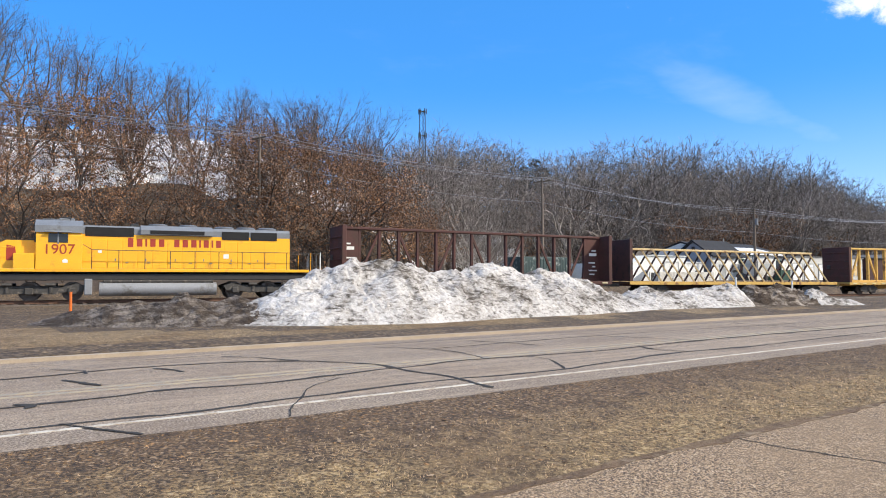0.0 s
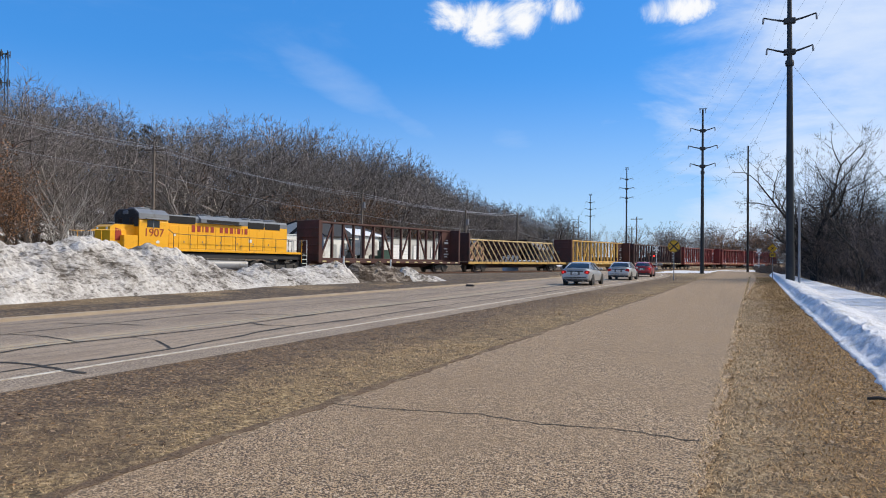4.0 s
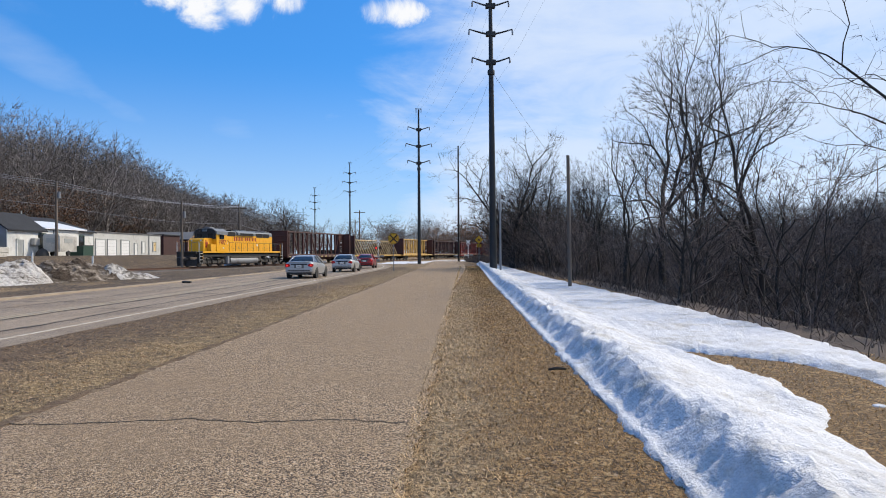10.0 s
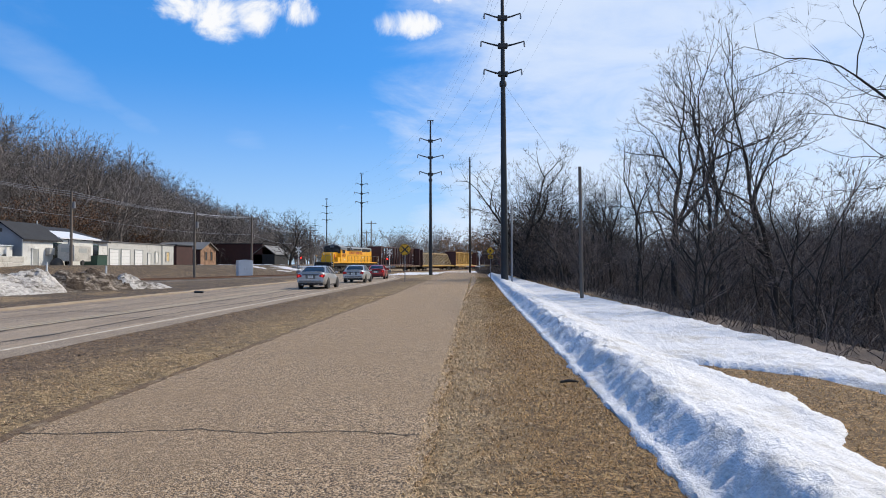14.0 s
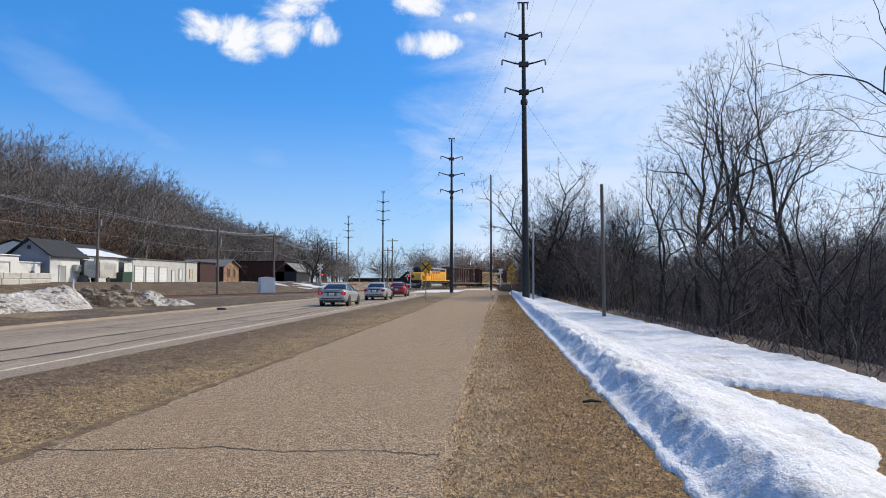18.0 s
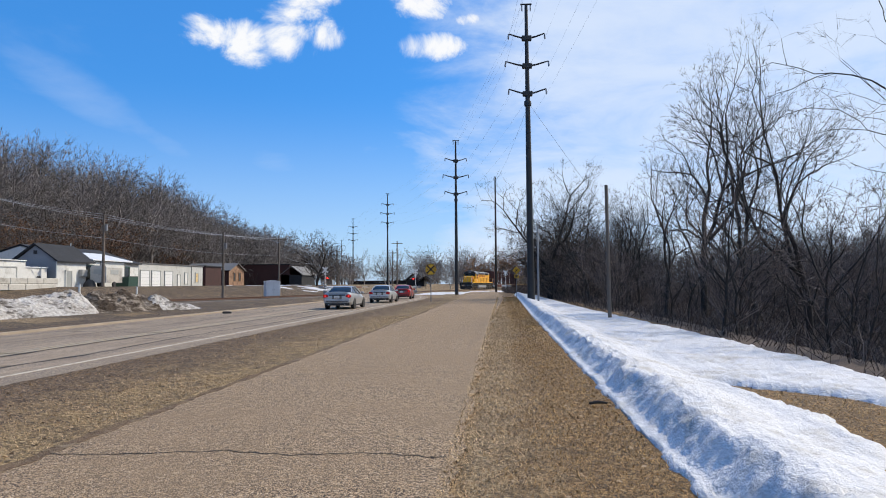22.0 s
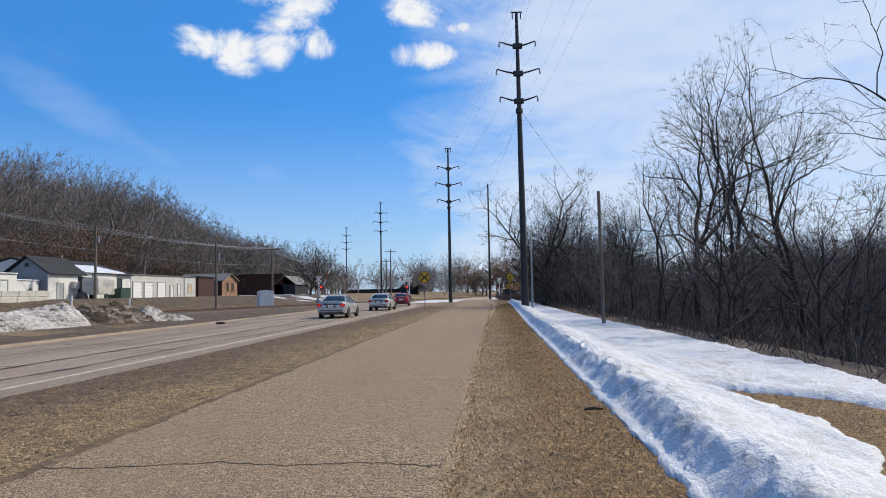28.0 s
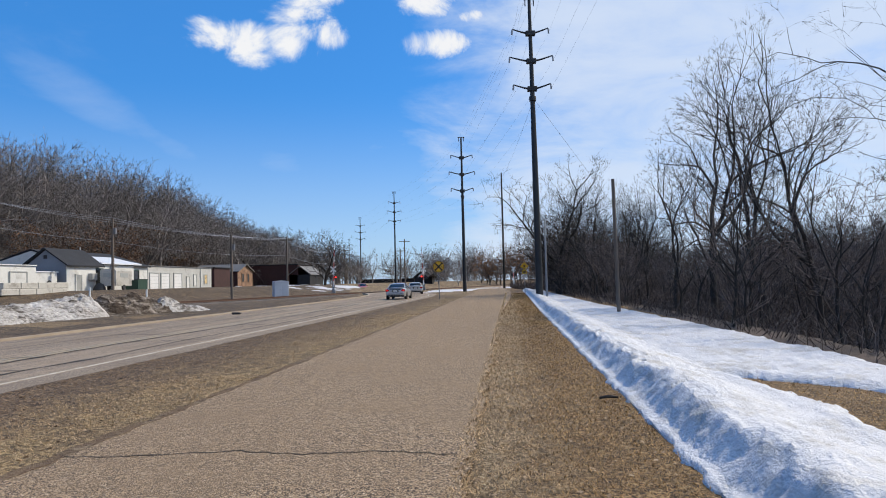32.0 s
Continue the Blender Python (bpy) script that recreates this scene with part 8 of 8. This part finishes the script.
def sedan(name, paint, label, wide=1.84, long=4.85, high=1.43, lit=True):
    """Four-door saloon; its rear at y = 0, nose towards +y."""
    ob = thing(name, label, "car")
    W = wide / 2
    body = Mesh()
    # stations: y, half width low, half width mid, half width belt, floor, belt height
    S = [(0.0, .74, .84, .78, .42, .80), (0.06, .82, .94, .86, .30, .98), (0.35, .92, 1.0, .90, .24, 1.04), (1.0, .95, 1.0, .92, .20, 1.03), (1.9, .95, 1.0, .93, .20, .98), (2.9, .95, 1.0, .93, .20, .94),
         (3.6, .94, 1.0, .90, .20, .92), (4.3, .90, .97, .80, .24, .80), (4.7, .80, .88, .66, .30, .66), (4.85, .68, .74, .56, .38, .56)]
    S = smooth_rows(S, 3)
    for y, a, m, b, lo, hi in S:
        y = y * long / 4.85
        mid = lo + (hi - lo) * 0.55
        ring = [(0, hi + .045), (-b * .5, hi + .035), (-b * .86, hi + .005), (-b, hi - .05), (-(b + m) / 2 - .012, (hi + mid) / 2 - .01), (-m, mid), (-m * .985, mid - .12), (-a, lo + .08), (-a * .82, lo)]
        ring += [(-x, z) for x, z in reversed(ring[1:])]
        body.v += [(x * W, y, z) for x, z in ring]
    n = 17
    for i in range(len(S) - 1):
        for j in range(n):
            body.f.append((i * n + j, i * n + (j + 1) % n, (i + 1) * n + (j + 1) % n, (i + 1) * n + j))
    body.f.append(tuple(range(n))[::-1])
    body.f.append(tuple(range((len(S) - 1) * n, len(S) * n)))
    part("body", body, paint, ob, smooth=True)
    # greenhouse
    gh = Mesh()
    G = smooth_rows([(0.55, .80, .99, .80, 1.00), (1.0, .87, .99, .72, high - .17), (1.45, .90, .99, .67, high - .03), (2.0, .91, .97, .67, high), (2.5, .91, .95, .66, high - .03), (3.1, .89, .93, .72, high - .24), (3.6, .86, .92, .80, .93)], 2)
    for y, a, z0, b, z1 in G:
        gh.v += [(-a * W, y, z0), (-b * W, y, z1 - .03), (-b * W * .8, y, z1), (b * W * .8, y, z1), (b * W, y, z1 - .03), (a * W, y, z0)]
    for i in range(len(G) - 1):
        for j in range(5):
            gh.f.append((i * 6 + j, i * 6 + j + 1, (i + 1) * 6 + j + 1, (i + 1) * 6 + j))
    part("glasshouse", gh, M_WIN, ob, "dark tinted glass", True)
    rf = Mesh()
    for y, b, z1 in [(1.22, .70, high - .07), (1.4, .69, high - .015), (1.9, .69, high + .012), (2.45, .68, high - .008), (2.62, .69, high - .06)]:
        rf.v += [(-b * W, y, z1 - .035), (-b * W * .8, y, z1 + .008), (b * W * .8, y, z1 + .008), (b * W, y, z1 - .035)]
    for i in range(4):
        for j in range(3):
            rf.f.append((i * 4 + j, i * 4 + j + 1, i * 4 + j + 5, i * 4 + j + 4))
    part("roof", rf, paint, ob, smooth=True)
    for s in (-1, 1):
        for (y0, z0, x0), (y1, z1, x1) in [((0.66, 1.0, .85), (1.32, high - .05, .68)), ((1.98, 0.99, .92), (1.9, high - .03, .685)), ((3.5, .95, .865), (2.55, high - .05, .675))]:
            part("pillar", Mesh().beam((s * x0 * W, y0, z0), (s * x1 * W, y1, z1), 0.07, 0.09), paint, ob)
        part("mirror", Mesh().box((s * (W + 0.09), 3.05, 1.0), (0.2, 0.12, 0.14), 0.04), paint, ob)
        tl = part("tail_lamp", Mesh().plate([(s * W * .60, .76), (s * W * .90, .70), (s * W * .955, .80), (s * W * .93, .92), (s * W * .72, .93), (s * W * .60, .86)], 1, -0.012, 0.16), M_TAIL, ob, "dark red tail lamp")
        part("bulb", Mesh().lathe([(.055, 0), (.05, .012), (.01, .016)], (s * W * .80, -.026, .82), 1, 12), M_BRAKE if lit else M_TAIL, tl)
        part("headlamp", Mesh().box((s * W * .66, long - 0.17, .60), (.36, .16, .14), .04), M_INSUL, ob)
        for d in (1.35, 2.35):
            part("door_handle", Mesh().box((s * (W * 0.975), d, .86), (.03, .16, .03), .008), paint, ob)
        part("rocker_trim", Mesh().box((s * W * .95, long * .5, .25), (.05, 2.0, .09), .01), M_BLACK, ob)
        part("exhaust", Mesh().tube([(s * .5, -.03, .28), (s * .5, .3, .28)], .035, 8), M_ALLOY, ob)
    part("rear_bumper", Mesh().box((0, .03, .52), (W * 1.82, .14, .26), .05), paint, ob)
    part("lower_valance", Mesh().box((0, .05, .33), (W * 1.7, .12, .14), .03), M_BLACK, ob)
    pl = part("number_plate", Mesh().box((0, -.03, .76), (.32, .02, .16)), M_WHITE, ob)
    part("plate_bar", Mesh().box((0, -.043, .76), (.22, .006, .06)), M_GREYDOOR, pl)
    part("boot_trim", Mesh().box((0, -.012, .885), (1.02, .03, .075), .01), M_BLACK, ob)
    part("plate_recess", Mesh().box((0, -.006, .75), (.62, .03, .2), .02), M_TIN, ob)
    part("rear_window_frame", Mesh().beam((-W * .62, .70, 1.05), (W * .62, .70, 1.05), .03, .03), paint, ob)
    part("boot_lip", Mesh().box((0, .05, 1.045), (W * 1.5, .12, .035), .012), paint, ob)
    part("bumper_strip", Mesh().box((0, -.045, .50), (W * 1.5, .02, .05), .006), M_BLACK, ob)
    part("high_brake_lamp", Mesh().box((0, .66, 1.02), (.3, .05, .03)), M_BRAKE if lit else M_TAIL, ob)
    for y in (1.0, long - 0.98):
        for s in (-1, 1):
            part("wheel_arch", Mesh().lathe([(.37, -.02), (.39, 0), (.37, .02)], (s * (W - .005), y, .33), 0, 18), M_BLACK, ob)
            w = part("wheel", Mesh().lathe([(.2, -.1), (.29, -.11), (.325, -.08), (.33, 0), (.325, .08), (.29, .11), (.2, .1)], (0, 0, 0), 0, 20), M_TYRE, ob, smooth=True, m=Matrix.Translation((s * (W - .10), y, .33)))
            rim = part("rim", Mesh().lathe([(.05, .115), (.2, .10), (.215, .112), (.22, .08)], (0, 0, 0), 0, 16) if s > 0 else Mesh().lathe([(.22, -.08), (.215, -.112), (.2, -.10), (.05, -.115)], (0, 0, 0), 0, 16), M_ALLOY, w)
            for q in range(5):
                a = q * 1.2566
                part("spoke", Mesh().box((s * .112, .11 * math.cos(a), .11 * math.sin(a)), (.012, .05, .2), 0, Matrix.Rotation(a - 1.5708, 3, "X")), M_TYRE, w)
    return ob


def lane(s, off):
    """Place s metres past the line y = 0 along the road, off metres right of its centre."""
    x, y, h = ROAD[80]
    r = s
    for (ax, ay, ah), (bx, by, bh) in zip(ROAD[80:], ROAD[81:]):
        if r <= 2.0:
            t = r / 2.0
            x, y, h = ax + (bx - ax) * t, ay + (by - ay) * t, ah + (bh - ah) * t
            break
        r -= 2.0
    return x + off * math.cos(h), y + off * math.sin(h), math.degrees(h)


# car, rows of (seconds, metres along the road), metres right of the centre, against the way
CARS = [
    (sedan("car", M_SILVER, "silver saloon waiting behind the stopped traffic"), [(0, 43.1), (28.0, 43.1), (28.8, 44.3), (29.5, 47.0), (30.5, 52.6), (31.0, 55.6), (31.5, 58.8), (32, 62.2)], 1.72, False),
    (sedan("car", M_SILVER2, "pale silver saloon waiting in the queue", 1.82, 4.9, 1.45, False), [(0, 57.6), (26.8, 57.6), (27.5, 58.4), (28.5, 62.6), (29.5, 69.4), (30.5, 76.0), (31.0, 79.5), (32, 87.0)], 1.85, False),
    (sedan("car", M_REDCAR, "red saloon first in the queue at the crossing", 1.8, 4.6, 1.44), [(0, 71.0), (25.4, 71.0), (26.5, 72.6), (27.5, 76.0), (28.5, 81.0), (29.5, 87.5), (30.5, 95.0), (32, 108.0)], 1.85, False),
    (sedan("car", M_REDCAR, "red saloon coming the other way", 1.8, 4.6, 1.44, False), [(0, 190.0), (26.5, 190.0), (28.0, 187.0), (30.5, 171.0), (31.0, 165.0), (32, 154.0)], -1.9, True),
    (sedan("car", M_DARKCAR, "dark saloon coming the other way", 1.8, 4.6, 1.44, False), [(0, 197.0), (27.5, 197.0), (30.0, 188.0), (32, 168.0)], -1.9, True),
]


# ---- lawn and woodland litter ----
def lawn():
    rnd = random.Random(12)
    dark, pale = Mesh(), Mesh()
    n = 0
    while n < 300000:
        u = rnd.random()
        if u < 0.55:
            x, y = rnd.uniform(-0.5, 1.62), (1.8 + 80 * rnd.random() ** 2.8 if rnd.random() < 0.95 else rnd.uniform(-6, 1.8))
        elif u < 0.9:
            x, y = rnd.uniform(-7.6, -4.25), (rnd.uniform(-3, 12) if rnd.random() < 0.6 else rnd.uniform(-8, 34))
            if rnd.random() > ss(-6.9, -4.8, x + 0.7 * noise.noise((x * 0.8, y * 0.5, 3))) + 0.06:
                n += 1
                continue
        else:
            x, y = rnd.uniform(2.6, 6.2), -4 + 15 * rnd.random()
        n += 1
        z = 0.008 if -4.1 < x < -0.38 else -0.034 if x > -4.1 else 0.0
        l = rnd.uniform(0.02, 0.07) * (1 if x > -4.1 else 0.8)
        a = rnd.uniform(0, 6.283)
        tilt = rnd.uniform(0.05, 0.8)
        d = Vector((math.cos(a) * math.cos(tilt), math.sin(a) * math.cos(tilt), math.sin(tilt)))
        s = Vector((-math.sin(a), math.cos(a), 0)) * rnd.uniform(0.0016, 0.0034) * (1 + y / 6 if y > 0 else 1) * (1 if x > -4.1 else 0.65)
        p = Vector((x, y, z))
        edge = x + 0.35 * noise.noise((x * 1.5, y * 1.1, 7)) + rnd.gauss(0, 0.18)
        me = pale if edge < 0.3 else dark
        k = len(me.v)
        me.v += [tuple(p - s), tuple(p + s), tuple(p + d * l)]
        me.f.append((k, k + 1, k + 2))
    blade = mat("dry_grass_blades", (0.58, 0.36, 0.145), (0.17, 0.095, 0.035), 0.9, 1.2, 30.0, 0.0, island=0.65)
    straw = mat("pale_straw", (0.70, 0.50, 0.28), (0.33, 0.21, 0.10), 0.9, 1.2, 30.0, 0.0, island=0.55)
    tagged(new("grass", dark.data("grass", blade)), "short dry golden-brown winter grass", "grass", kind="stuff")
    tagged(new("straw", pale.data("straw", straw)), "pale dead straw along the path's edges", "grass", kind="stuff")
    lf = Mesh()
    for _ in range(900):
        x = rnd.choice([rnd.uniform(-0.4, 1.4), rnd.uniform(-7.6, -4.3), rnd.uniform(-0.3, 1.4)])
        y = 2.5 + 22 * rnd.random() ** 1.6
        a, s = rnd.uniform(0, 6.28), rnd.uniform(0.012, 0.035)
        u = Vector((math.cos(a), math.sin(a), rnd.uniform(-0.2, 0.4))) * s
        w = Vector((-math.sin(a), math.cos(a), rnd.uniform(-0.2, 0.4))) * s * 0.6
        c = Vector((x, y, 0.0 if x > -1 else 0.02))
        lf.add([c - u, c + w, c + u, c - w], [(0, 1, 2, 3)])
    tagged(new("fallen_leaves", lf.data("fallen_leaves", mat("pale_dead_leaf", (0.50, 0.38, 0.24), (0.22, 0.13, 0.07), 0.9, 8.0, 40.0, 0.0))), "scattered dead leaves and twigs on the lawn", "leaves", kind="stuff")
    # clods of soil on the verge
    cl = Mesh()
    for _ in range(22000):
        x, y = -7.7 + 3.2 * rnd.random() ** 1.5, -6 + 40 * rnd.random() ** 1.5
        x = max(x, -7.72)
        r = rnd.uniform(0.007, 0.02) if rnd.random() < 0.96 else rnd.uniform(0.02, 0.036)
        cl.add([(x - r, y - r, 0.0), (x + r, y - r * .6, 0.0), (x + r * .4, y + r, 0.0), (x + r * rnd.uniform(-0.5, 0.5), y + r * rnd.uniform(-0.5, 0.5), r * 0.55)], [(0, 1, 3), (1, 2, 3), (2, 0, 3)])
    tagged(new("clods", cl.data("clods", mat("soil_crumbs", (0.27, 0.155, 0.07), (0.05, 0.028, 0.012), 0.95, 2.0, 40.0, 0.0, island=0.8))), "crumbs of dark soil on the verge", "soil", kind="stuff")


lawn()


# ---- what moves ----
def motions():
    for ob, u, half in TRAIN:
        walk(ob, [(t, ride(t, u, half)) for t in range(0, 33)])
    for ob, rows, off, back in CARS:
        path = []
        for t, s in rows:
            x, y, h = lane(s, off)
            path.append((t, pose(x, y, 0.004, 0, 0, h + (180 if back else 0))))
        walk(ob, path)
    for g, side in GATES:
        rows = []
        for t, up in [(0, 0), (23.6, 0), (24.6, 14), (25.2, 32), (26.2, 47), (27.5, 61), (28.0, 67), (29.0, 75), (30.0, 84), (31.0, 88), (32, 88)]:
            rows.append((t, Matrix.Translation((0, -0.1, 1.05)) @ pose(0, 0, 0, 0, -side * up, 0)))
        walk(g, rows)


motions()
